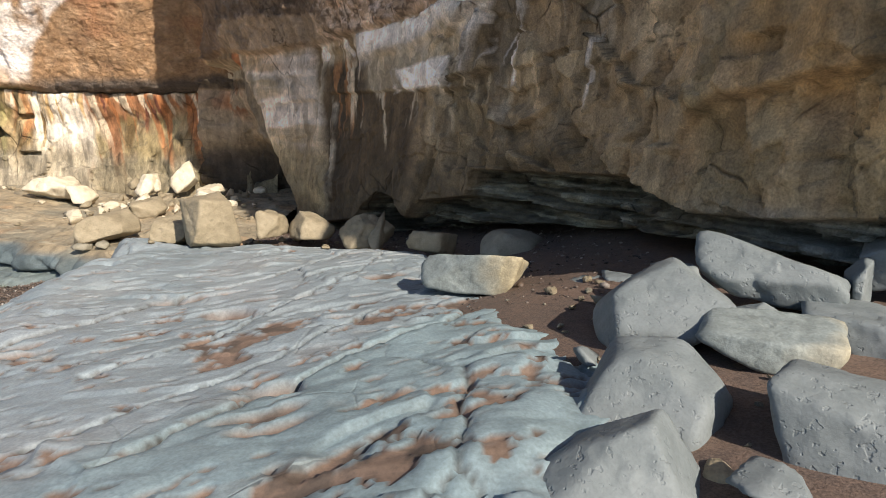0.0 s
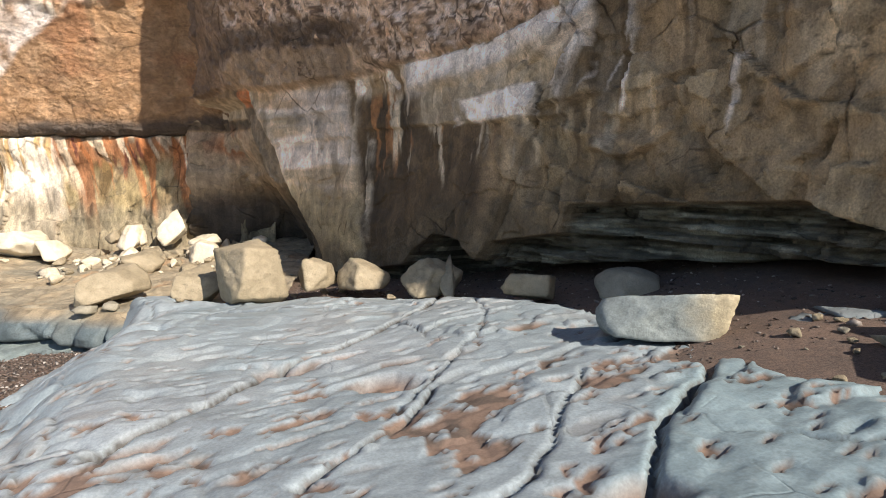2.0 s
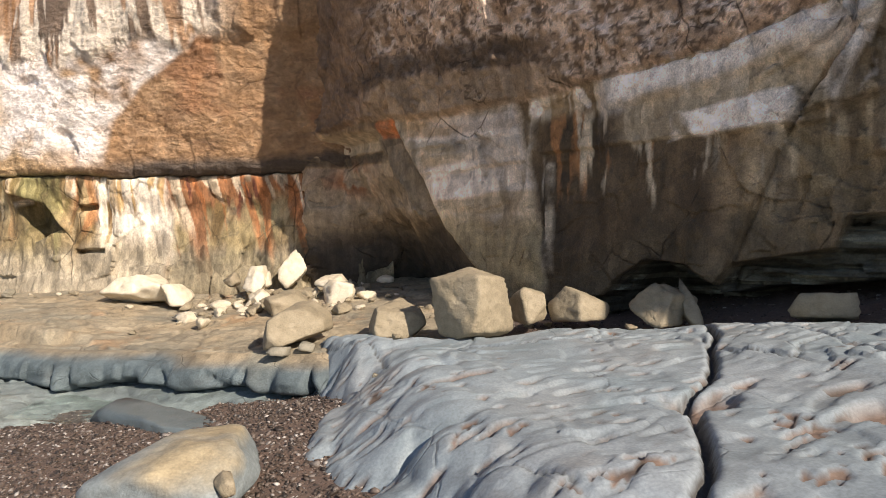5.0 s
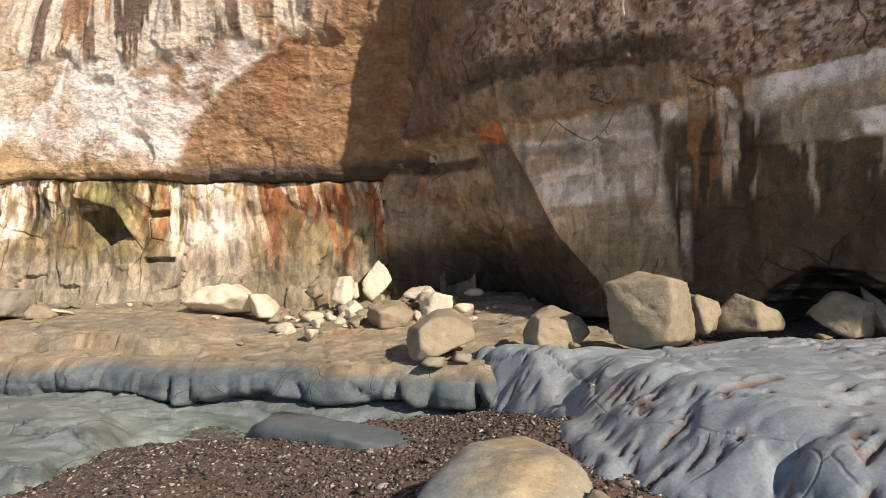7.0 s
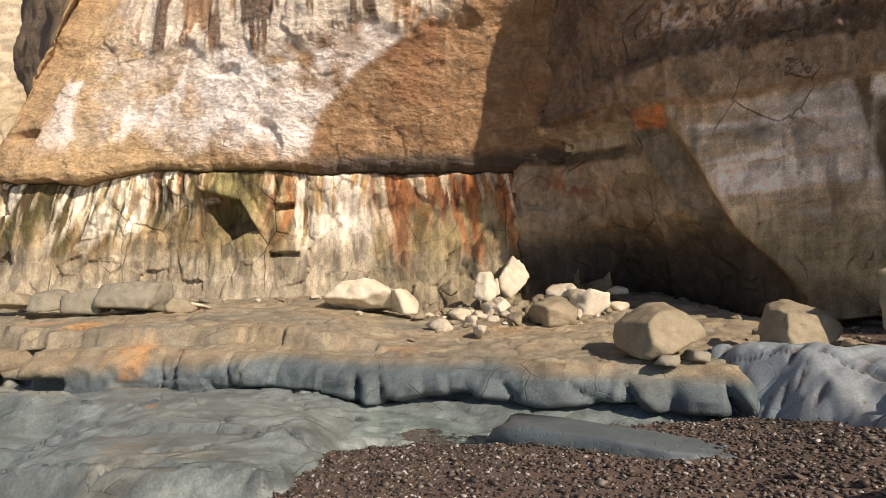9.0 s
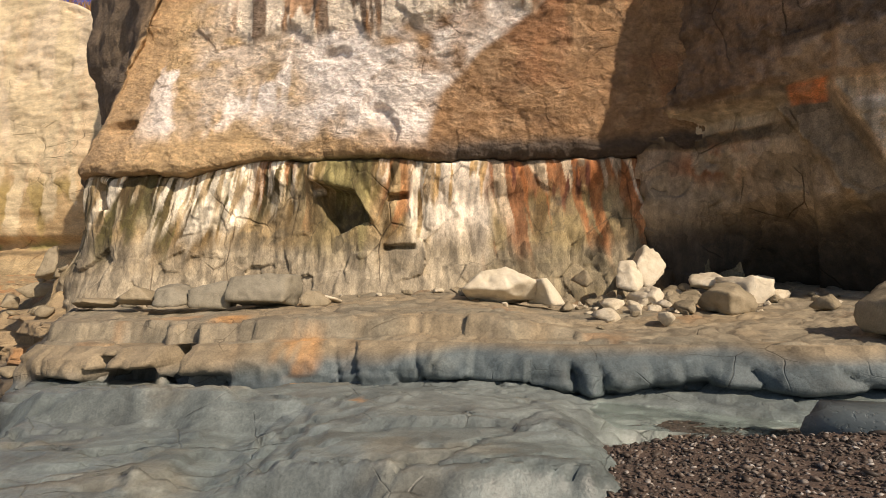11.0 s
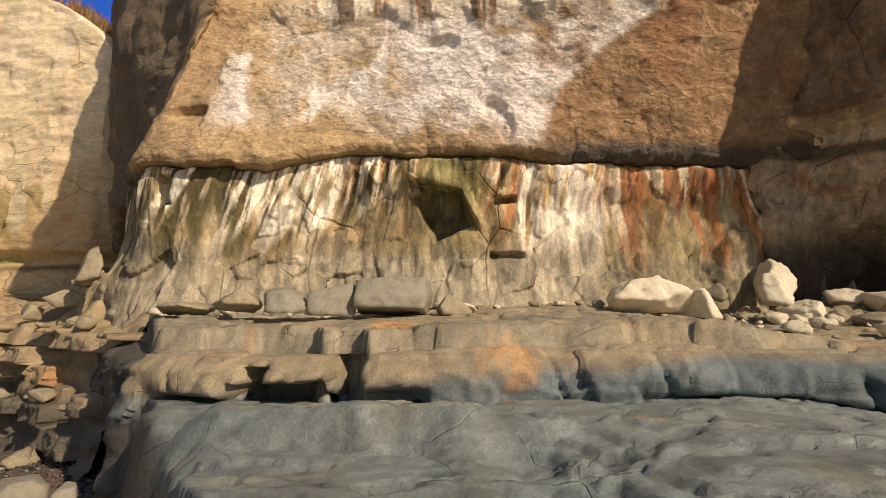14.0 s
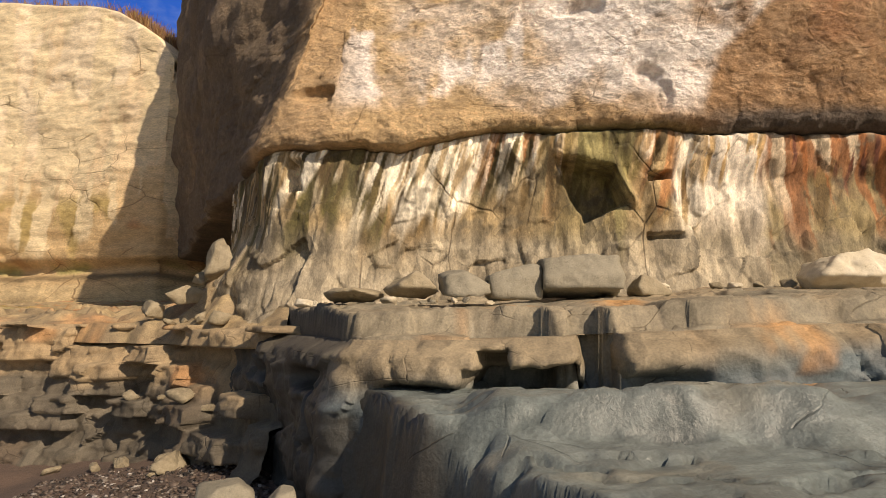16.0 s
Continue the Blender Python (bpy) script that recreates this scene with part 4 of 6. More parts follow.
zs = np.concatenate([np.arange(1.6, 5.6, 0.028), np.arange(5.6, 12.4, 0.13)])
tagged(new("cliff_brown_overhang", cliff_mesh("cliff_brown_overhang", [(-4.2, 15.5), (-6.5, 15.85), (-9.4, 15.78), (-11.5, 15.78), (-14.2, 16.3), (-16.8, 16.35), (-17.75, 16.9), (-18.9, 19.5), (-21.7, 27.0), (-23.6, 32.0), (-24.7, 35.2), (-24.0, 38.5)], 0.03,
                                              zs, upper_offset, brown_rock, upper_stain_shade, soft=0.7,
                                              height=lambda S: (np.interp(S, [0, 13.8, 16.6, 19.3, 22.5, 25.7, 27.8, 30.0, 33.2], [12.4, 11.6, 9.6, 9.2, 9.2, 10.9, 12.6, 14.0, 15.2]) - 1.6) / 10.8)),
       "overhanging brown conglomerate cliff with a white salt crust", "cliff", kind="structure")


def band_z(s):
    """Foot of the rough brown beds over the shaded wall."""
    return np.interp(s, [0, 0.5, 2.1, 3.6, 4.8, 5.9, 7.3, 8.3, 8.9, 9.6, 10.2, 11.0, 12.0, 17.0], [2.95, 3.0, 3.1, 2.92, 2.93, 2.98, 3.1, 3.18, 3.24, 3.4, 3.5, 3.9, 4.6, 5.0])


def under_z(s):
    """Top of the undercut at the foot of the shaded wall."""
    return np.interp(s, [0, 5.5, 7.3, 7.55, 7.95, 8.5, 8.9, 9.1, 10.24, 10.36, 13.1, 13.35, 13.85, 14.7, 15.6, 17], [-0.7, -0.5, -0.15, 0.15, 0.42, 0.36, 0.10, 0.40, 0.62, 1.0, 1.14, 1.0, 0.88, 0.95, 1.08, 1.1])


def lip_z(s):
    """Height below which the undercut runs far back."""
    return np.interp(s, [0, 7.3, 7.95, 8.9, 9.1, 10.6, 13.1, 14.1, 15.0, 17], [-0.7, -0.3, 0.38, 0.0, 0.02, 0.24, 0.58, 0.62, 0.72, 0.7]) + 0.03 * fbm(s * 2, 0 * s, 0, 2, 170)


def buttress(S, Z):
    """1 on the pale buttress with the slanting edge."""
    left = np.interp(Z, [-0.2, 0.2, 0.9, 1.9, 2.85], [5.1, 4.85, 4.15, 3.62, 3.1])
    right = np.interp(Z, [0, 0.6, 1.5, 2.9], [6.3, 6.2, 6.05, 5.7])
    return smooth(-0.03, 0.05, S - left) * smooth(0.04, -0.04, S - right), left


def inner_edge(Z):
    """A second slanting edge behind the buttress."""
    return np.interp(Z, [0.2, 1.2, 2.0, 3.0], [4.1, 3.35, 2.8, 2.05])


def joint_line(Z):
    """The long slanting joint across the shaded wall."""
    return np.interp(Z, [-0.4, 0.65, 1.8, 3.1], [8.92, 9.15, 9.6, 10.42]) + 0.06 * fbm(Z * 2, 0 * Z, 0, 3, 174)


def wedge(S, Z):
    """1 on the block jammed between two joints at the end of the white band."""
    far = np.interp(Z, [2.1, 2.6, 3.3], [10.22, 10.38, 10.68])
    return smooth(0.0, 0.03, S - joint_line(Z) - 0.02) * smooth(0.0, 0.04, far - S) * smooth(2.10, 2.14, Z - 0.1 * (S - 10))


def sill_z(S):
    return 2.12 + 0.05 * fbm(S * 1.3, 0 * S, 0, 3, 213)


def pillar(S, Z):
    """A thin pale rib beside the buttress."""
    return smooth(0.10, 0.07, np.abs(S - 6.3 + 0.05 * (Z - 1)) + 0.02 * fbm(Z * 4, S, 0, 2, 214)) * smooth(2.0, 1.9, Z) * smooth(0.1, 0.3, Z)


def right_offset(S, Z, X, Y):
    b, u, lip = band_z(S), under_z(S), lip_z(S)
    bt, left = buttress(S, Z)
    o = 0.12 * fbm(S * 0.6, Z * 0.6, 0, 4, 171) + 0.06 * fbm(S * 1.7, Z * 1.4, 0, 4, 173) + 0.022 * fbm(S * 6, Z * 6, 0, 4, 175)
    f, e = facets(S + 0.5 * Z, Z, 176, 0.9, 0.35)
    f2, e2 = facets(S - 0.3 * Z, Z, 178, 0.38, 0.35)
    craggy = smooth(8.8, 10.5, S)
    o = o + (0.05 + 0.15 * craggy) * f + (0.04 + 0.07 * craggy) * f2 + 0.04 * craggy * fbm(S * 3, Z * 3, 5, 4, 184)
    roof = Z - b
    o = o + smooth(-0.04, 0.10, roof) * (0.16 + 0.12 * fbm(S * 3, Z * 3, 0, 4, 177) + 0.06 * fbm(S * 10, Z * 10, 0, 3, 183)) + 0.40 * np.clip(roof, 0, 2.5) * smooth(10.0, 6.0, S) * smooth(0.2, 3.0, S)
    o = o - (0.24 * smooth(0.0, -0.10, S - left) + 0.24 * smooth(0.0, -0.10, S - inner_edge(Z) + 0.12 * fbm(S * 5, Z * 5, 0, 3, 186))) * smooth(2.95, 2.75, Z) * smooth(0.0, 0.6, S)
    o = o + 0.10 * bt - 0.10 * smooth(5.95, 6.15, S) * smooth(7.35, 7.1, S) * smooth(2.95, 2.8, Z) * smooth(0.4, 0.8, Z)
    o = o + 0.10 * smooth(0, -0.04, roof) * smooth(0.5, 0.36, -roof) * smooth(7.2, 7.4, S) * smooth(10.2, 9.9, S)
    o = o - 0.85 * np.maximum(1.25 + 0.25 * fbm(S * 0.8, 0 * S, 0, 2, 187) - Z, 0) * smooth(4.7, 3.2, S) * smooth(0.3, 1.5, S)
    o = o - 0.55 * smooth(3.4, 1.6, S) * smooth(2.3, 1.2, Z) * smooth(0.2, 1.2, S)
    o = o + smooth(2.2, 0.2, S) * (0.30 * fbm(S * 0.9, Z * 0.9, 7, 4, 188) + 0.10 * f2) * smooth(3.2, 2.6, Z)
    f3, e3 = facets(S + 0.2 * Z, Z, 180, 0.19, 0.4)
    o = o + (0.012 + 0.028 * craggy) * f3
    jt = joint_line(Z)
    o = o + 0.14 * wedge(S, Z) + 0.05 * pillar(S, Z)
    o = o + 0.08 * smooth(-0.015, 0.015, Z - sill_z(S)) * smooth(6.0, 6.2, S) * smooth(9.6, 9.3, S) * smooth(1.0, 0.3, Z - sill_z(S))
    o = o + 0.05 * bt * smooth(-0.012, 0.012, Z - 1.94 - 0.05 * (S - 4.5) - 0.05 * fbm(S * 2, 0 * S, 0, 3, 215)) + 0.04 * bt * smooth(-0.012, 0.012, Z - 2.42 - 0.05 * (S - 4.5))
    # plates of rock that overlap, each ending below in a sharp lip
    ply = (0.85 * Z - 0.42 * S + 0.55 * fbm(S * 0.7, Z * 0.7, 2, 3, 216)) * 1.25
    ply = ply - np.floor(ply)
    o = o + 0.20 * np.where(ply > 0.06, (1 - ply) / 0.94, ply / 0.06) * smooth(-0.1, 0.15, fbm(S * 0.8, Z * 0.8, 7, 3, 217)) * smooth(8.9, 10.4, S) * smooth(0.0, 0.4, Z - u)
    edge_d = np.interp(S, [11.5, 11.67, 12.03, 12.59, 12.75], [2.5, 2.18, 1.70, 1.26, 1.1]) + 0.03 * fbm(S * 6, Z * 2, 0, 2, 218)
    o = o - 0.16 * smooth(0.02, -0.03, Z - edge_d) * smooth(11.85, 12.0, S) * smooth(12.75, 12.7, S) - 0.07 * smooth(0.02, -0.03, Z - edge_d) * smooth(11.4, 11.6, S) * smooth(12.0, 11.8, S)
    jr = np.interp(Z, [1.1, 1.6, 2.0, 2.9], [13.05, 13.15, 13.3, 13.75]) + 0.05 * fbm(Z * 3, 0 * Z, 0, 3, 219)
    o = o - 0.13 * smooth(0.03, -0.03, S - jr) * smooth(-0.9, -0.3, S - jr) - 0.06 * np.exp(-((S - jr) / 0.03) ** 2)
    o = o + 0.12 * smooth(12.7, 12.8, S) * smooth(13.3, 13.2, S) * smooth(2.03, 2.08, Z + 0.04 * fbm(S * 5, 0 * S, 0, 2, 220))
    o = o - 0.12 * np.exp(-((S - jt) / 0.035) ** 2) + 0.07 * smooth(0.02, -0.02, S - jt) * smooth(-1.2, -0.2, S - jt)
    shelf = np.interp(S, [13.8, 14.6, 15.3, 16.5], [1.75, 1.9, 2.02, 2.1]) - 0.4 * smooth(13.9, 13.6, S) + 0.06 * fbm(S * 3, 0 * S, 0, 2, 172)
    o = o + 0.20 * smooth(-0.02, 0.03, Z - shelf) * smooth(13.7, 14.0, S) * smooth(1.6, 0.4, Z - shelf)
    beds = (Z + 0.03 * fbm(S * 0.9, Z, 0, 3, 179)) / 0.068
    k = np.floor(beds).astype(np.int64)
    step = hash3(k, np.floor(S / 1.7 + 0.37 * k).astype(np.int64), 0 * k, 5)
    cut = smooth(0.015, -0.03, Z - u)
    edge = smooth(0.0, 0.2, beds - k)
    o = o - cut * (0.14 + 0.36 * step + 0.09 * edge) - smooth(0.02, -0.06, Z - lip) * (0.9 + 0.35 * fbm(S * 1.3, Z, 0, 2, 181)) * smooth(7.2, 7.6, S)
    return o


def face_tone(s, z, seed, size):
    """Every broken face with a tone of its own, 0 to 1."""
    ws, wz = s / size + 0.28 * fbm(s * 1.4, z * 1.4, 0, 4, seed + 1), 0.8 * z / size + 0.28 * fbm(s * 1.4, z * 1.4, 4, 4, seed + 2)
    return cells(ws, wz, seed)[2]


def right_stain_shade(S, Z, X, Y):
    b = band_z(S)
    bt, left = buttress(S, Z)
    n = fbm(S * 1.1, Z * 1.1, 0, 4, 191)
    m = fbm(S * 4, Z * 3, 0, 4, 192)
    q = fbm(S * 9, Z * 7, 0, 4, 189, 0.65)
    roof = Z - b + 0.05 * m
    col = np.zeros((*S.shape, 3)) + np.array((0.41, 0.275, 0.15))
    col = over(col, smooth(-0.1, 0.4, n) * 0.6, (0.26, 0.18, 0.10))
    col = over(col, smooth(0.0, 0.45, fbm(S * 0.9, Z * 1.2, 6, 4, 194)) * 0.55, (0.50, 0.365, 0.215))
    col = over(col, smooth(0.05, 0.4, fbm(S * 1.4, Z * 0.8, 8, 4, 206)) * smooth(9.0, 10.5, S) * 0.5, (0.24, 0.20, 0.105))
    col = over(col, runs(S, Z, b - 0.3, 196, 3.0, 0.0, 2.6) * 0.6 * smooth(12.5, 10, S), (0.19, 0.125, 0.07))
    col = over(col, runs(S, Z, b - 0.2, 207, 2.2, 0.06, 3.0) * 0.5 * smooth(9.4, 10.4, S), (0.16, 0.115, 0.065))
    col = over(col, runs(S, Z, b - 0.35, 195, 5.0, 0.08, 2.0) * 0.8 * smooth(3.9, 4.4, S) * smooth(13.5, 12, S), (0.74, 0.60, 0.44))
    tone = 0.6 * face_tone(S + 0.5 * Z, Z, 176, 0.9) + 0.4 * face_tone(S - 0.3 * Z, Z, 178, 0.38)
    crag = smooth(8.6, 10.2, S)
    col = over(col, crag * smooth(0.5, 0.85, tone) * 0.55, (0.50, 0.375, 0.225))
    col = over(col, crag * smooth(0.5, 0.15, tone) * 0.55, (0.23, 0.175, 0.105))
    col = over(col, runs(S, Z, b - 0.45, 221, 4.0, 0.06, 2.3) * smooth(9.2, 9.7, S) * smooth(12.6, 11.6, S) * 0.65, (0.64, 0.50, 0.335))
    col = over(col, runs(S, Z, b - 0.4, 222, 3.4, 0.08, 2.6) * smooth(9.2, 9.7, S) * smooth(13.5, 12.0, S) * 0.7, (0.14, 0.092, 0.05))
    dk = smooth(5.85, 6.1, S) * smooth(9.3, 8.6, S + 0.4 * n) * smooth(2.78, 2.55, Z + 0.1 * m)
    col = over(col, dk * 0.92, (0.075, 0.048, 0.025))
    col = over(col, dk * runs(S, Z, 2.75, 208, 2.4, -0.05, 2.4) * 0.7, (0.17, 0.108, 0.055))
    col = over(col, dk * runs(S, Z, 2.55, 198, 4.5, 0.08, 1.5), (0.42, 0.20, 0.08))
    col = over(col, dk * runs(S, Z, 2.35, 199, 7.5, 0.14, 1.1), (0.66, 0.52, 0.36))
    band = 0.5 + 0.9 * fbm(0.25 * S, (Z + 0.07 * n - 0.06 * S) * 3.0, 0, 3, 190)
    fine = fbm(0.5 * S, (Z + 0.05 * n - 0.06 * S) * 11.0, 0, 3, 209)
    col = over(col, bt * 0.92, (0.72, 0.535, 0.345))
    col = over(col, bt * smooth(0.05, 0.3, fine) * 0.5, (0.45, 0.335, 0.21))
    col = over(col, bt * smooth(0.35, 0.7, band) * smooth(0.9, 1.5, Z + 0.2 * m), (0.96, 0.80, 0.66))
    col = over(col, bt * smooth(2.52, 2.62, Z + 0.05 * m) * 0.85, (0.50, 0.33, 0.18))
    col = over(col, bt * smooth(2.70, 2.76, Z + 0.07 * q) * smooth(3.6, 4.6, S) * 0.8, (0.80, 0.66, 0.54))
    col = over(col, bt * smooth(2.25, 2.35, Z + 0.08 * m + 0.03 * (S - 4)) * smooth(2.55, 2.46, Z + 0.08 * m + 0.03 * (S - 4)) * 0.6, (0.27, 0.22, 0.145))
    col = over(col, bt * smooth(0.24, 0.06, S - left) * smooth(0.4, 1.0, Z) * 0.85, (0.82, 0.63, 0.43))
    col = over(col, bt * smooth(1.2, 0.3, Z + 0.4 * n) * 0.6, (0.33, 0.265, 0.155))
    col = over(col, bt * runs(S, Z, 1.5, 210, 3.5, 0.06, 1.6) * 0.5, (0.24, 0.165, 0.09))
    col = over(col, bt * smooth(4.4, 4.9, S + 0.3 * n) * smooth(1.75, 1.95, Z + 0.15 * m) * smooth(2.88, 2.8, Z) * 0.35, (0.90, 0.78, 0.70))
    col = over(col, bt * smooth(1.35, 0.8, Z + 0.3 * n) * 0.55, (0.40, 0.305, 0.155))
    col = over(col, pillar(S, Z) * np.clip(0.6 + 1.2 * m, 0, 0.9), (0.66, 0.53, 0.38))
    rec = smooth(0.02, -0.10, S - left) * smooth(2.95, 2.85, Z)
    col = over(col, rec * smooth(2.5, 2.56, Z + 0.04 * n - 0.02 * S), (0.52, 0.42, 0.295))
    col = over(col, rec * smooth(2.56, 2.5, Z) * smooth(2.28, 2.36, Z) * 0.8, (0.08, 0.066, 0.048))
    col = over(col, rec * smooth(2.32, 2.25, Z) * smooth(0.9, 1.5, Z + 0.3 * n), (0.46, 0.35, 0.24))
    # lower recess painted dark, as the shade inside it would be
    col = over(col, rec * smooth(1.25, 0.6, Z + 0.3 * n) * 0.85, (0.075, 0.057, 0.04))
    col = over(col, rec * np.exp(-((S - 0.9) / 0.6) ** 2 - ((Z - 2.0) / 0.3) ** 2) * 1.3 * smooth(-0.3, 0.2, m), (0.36, 0.15, 0.065))
    col = over(col, rec * runs(S, Z, 2.35, 212, 3.0, 0.0, 1.8, 0.2) * 0.6, (0.36, 0.27, 0.17))
    slab = smooth(0.02, -0.06, S - left) * smooth(-0.04, 0.04, S - inner_edge(Z)) * smooth(2.95, 2.85, Z)
    col = over(col, slab * smooth(0.8, 1.5, Z + 0.5 * m), (0.27, 0.205, 0.135))
    tooth = 0.05 * fbm(S * 9, 0 * S, 0, 2, 193) + 0.03 * fbm(S * 22, 0 * S, 0, 2, 194)
    wb = smooth(0.0, -0.03, roof + tooth) * smooth(0.60, 0.22, b - Z + 0.15 * n + 0.12 * m)
    wb = wb * smooth(7.15, 7.25, S) * smooth(0.06, -0.02, S - joint_line(Z))
    wb = np.maximum(wb, wedge(S, Z) * np.clip(0.75 + 0.9 * m, 0.25, 1) * smooth(2.3, 2.75, Z + 0.3 * m))
    tan_band = smooth(0.35, 0.5, b - Z + 0.1 * n) * smooth(2.1, 2.16, Z) * smooth(7.3, 7.8, S) * smooth(0.05, -0.05, S - joint_line(Z))
    col = over(col, tan_band * 0.7, (0.52, 0.40, 0.265))
    wb = np.maximum(wb, smooth(1.2, 0.8, np.hypot((S - 6.05) / 0.10, (Z - 2.86) / 0.13) + 0.3 * m))
    wb = np.maximum(wb, smooth(1.2, 0.8, np.hypot((S - 6.9 + 0.5 * (Z - 2.93)) / 0.07, (Z - 2.93) / 0.17) + 0.3 * m))
    wb = np.maximum(wb, smooth(1.15, 0.85, np.maximum(np.abs(S - 9.0) / 0.68, np.abs(Z - 2.33 - 0.05 * (S - 9)) / 0.18) + 0.35 * m + 0.2 * n))
    wb = np.maximum(wb, 0.8 * smooth(0.05, 0.2, fbm(S * 6 - 2 * Z, Z * 1.2, 0, 3, 200)) * smooth(10.2, 10.4, S) * smooth(11.2, 10.9, S) * smooth(2.3, 2.7, Z))
    col = over(col, 0.5 * smooth(1.3, 0.5, np.hypot((S - 13.05) / 0.25, (Z - 2.6) / 0.28) + 0.6 * m), (0.66, 0.52, 0.35))
    for cs, cz, w, h in ((12.28, 2.25, 0.05, 0.38), (11.0, 2.5, 0.04, 0.4)):
        wb = np.maximum(wb, 0.75 * smooth(1.2, 0.7, np.hypot((S - cs - 0.12 * (Z - cz)) / w, (Z - cz) / h) + 0.3 * m))
    col = over(col, wb, (0.97, 0.84, 0.73))
    col = over(col, wb * smooth(0.1, 0.35, q) * 0.35, (0.55, 0.42, 0.30))
    og = smooth(13.9, 14.6, S + 0.7 * n) * smooth(1.3, 1.7, Z + 0.3 * n) * (0.55 + 1.0 * m)
    col = over(col, og, (0.46, 0.285, 0.125))
    gap = np.minimum(facets(S + 0.5 * Z, Z, 176, 0.9, 0.35)[1], 1.4 * facets(S - 0.3 * Z, Z, 178, 0.38, 0.35)[1])
    col = over(col, 0.8 * np.exp(-(gap / 0.022) ** 2) * smooth(8.6, 10.0, S) * smooth(0.05, 0.25, fbm(S * 1.3, Z * 1.3, 9, 3, 205)), (0.09, 0.07, 0.048))
    rf = smooth(-0.03, 0.05, roof)
    col = over(col, rf, (0.52, 0.345, 0.225))
    col = over(col, rf * smooth(-0.05, 0.2, fbm(S * 6, Z * 9, 3, 4, 202, 0.75)) * 0.8, (0.90, 0.70, 0.56))
    col = over(col, rf * smooth(0.04, 0.2, fbm(S * 13, Z * 15, 6, 4, 203, 0.75)) * 0.9, (0.16, 0.10, 0.065))
    # roof colour darkened towards the corner for the shade it lies in
    col = over(col, rf * smooth(2.6, 1.2, S + 0.5 * n - 0.5 * np.clip(roof, 0, 2)) * 0.85, (0.20, 0.128, 0.08))
    col = over(col, rf * smooth(4.0, 2.6, S + 0.4 * n) * 0.6, (0.20, 0.127, 0.078))
    arc = rf * smooth(2.0, 2.8, S) * smooth(7.2, 6.0, S)
    top = 0.62 - 0.10 * (S - 4.2) ** 2 * 0.5 + 0.1 * n
    col = over(col, arc * smooth(top + 0.12, top, roof) * 0.9, (0.40, 0.28, 0.18))
    col = over(col, arc * smooth(top, top + 0.1, roof) * smooth(top + 0.55, top + 0.35, roof) * 0.85, (0.11, 0.073, 0.047))
    col = over(col, smooth(1.25, 0.85, np.maximum(np.abs(S - 2.75) / 0.26, np.abs(Z - 2.86) / 0.14) + 0.35 * m) * (0.8 + 0.5 * q), (0.68, 0.235, 0.085))
    # shade above the undercut, painted into the wall's colour with a ragged edge
    foot_shade = smooth(0.75, 0.15, Z - under_z(S) + 0.45 * n + 0.2 * m) * smooth(13.2, 12.0, S)
    col = over(col, foot_shade * 0.7, (0.125, 0.09, 0.05))
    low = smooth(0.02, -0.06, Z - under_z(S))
    # the undercut's colour is darkened to stand in for its deep shade
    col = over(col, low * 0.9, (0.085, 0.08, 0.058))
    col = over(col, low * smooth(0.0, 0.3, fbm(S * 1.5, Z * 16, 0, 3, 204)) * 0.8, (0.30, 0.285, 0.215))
    col = over(col, smooth(13.4, 15.0, S) * smooth(1.15, 0.9, Z) * 0.6, (0.20, 0.23, 0.245))
    # painted shade again along the foot of the recess and buttress
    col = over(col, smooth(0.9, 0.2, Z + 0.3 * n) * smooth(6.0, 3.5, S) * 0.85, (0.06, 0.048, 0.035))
    return col


zs = np.concatenate([np.arange(-1.3, -0.5, 0.04), np.arange(-0.5, 1.3, 0.0165), np.arange(1.3, 5.2, 0.027), np.arange(5.2, 12.4, 0.13)])
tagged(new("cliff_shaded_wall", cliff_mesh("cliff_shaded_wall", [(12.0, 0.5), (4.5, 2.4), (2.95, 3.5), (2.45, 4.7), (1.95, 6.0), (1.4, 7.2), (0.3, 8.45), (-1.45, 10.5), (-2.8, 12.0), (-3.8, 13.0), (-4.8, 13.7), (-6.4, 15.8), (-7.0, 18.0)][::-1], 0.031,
                                           zs, lambda S, Z, X, Y: -right_offset(S - 2.2, Z, X, Y), wall_rock, lambda S, Z, X, Y: right_stain_shade(S - 2.2, Z, X, Y), depth=-6.0, soft=0.7)),
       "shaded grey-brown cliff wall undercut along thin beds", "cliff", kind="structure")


def far_offset(S, Z, X, Y):
    return 0.5 * fbm(S * 0.15, Z * 0.15, 0, 4, 211) + 0.14 * fbm(S * 0.5, Z * 1.5, 0, 4, 213) + 0.05 * fbm(S * 0.5, Z * 5, 0, 4, 214, 0.65) + 0.10 * facets(S, Z * 1.6, 215, 1.6, 0.3)[0] + 0.05 * facets(S, Z * 2.2, 216, 0.6, 0.3)[0] - 0.10 * np.maximum(Z - 3, 0) + 0.5 * smooth(1.5, -1.5, Z) - 0.5 * smooth(0.9, 1.2, Z) * smooth(1.9, 1.4, Z)


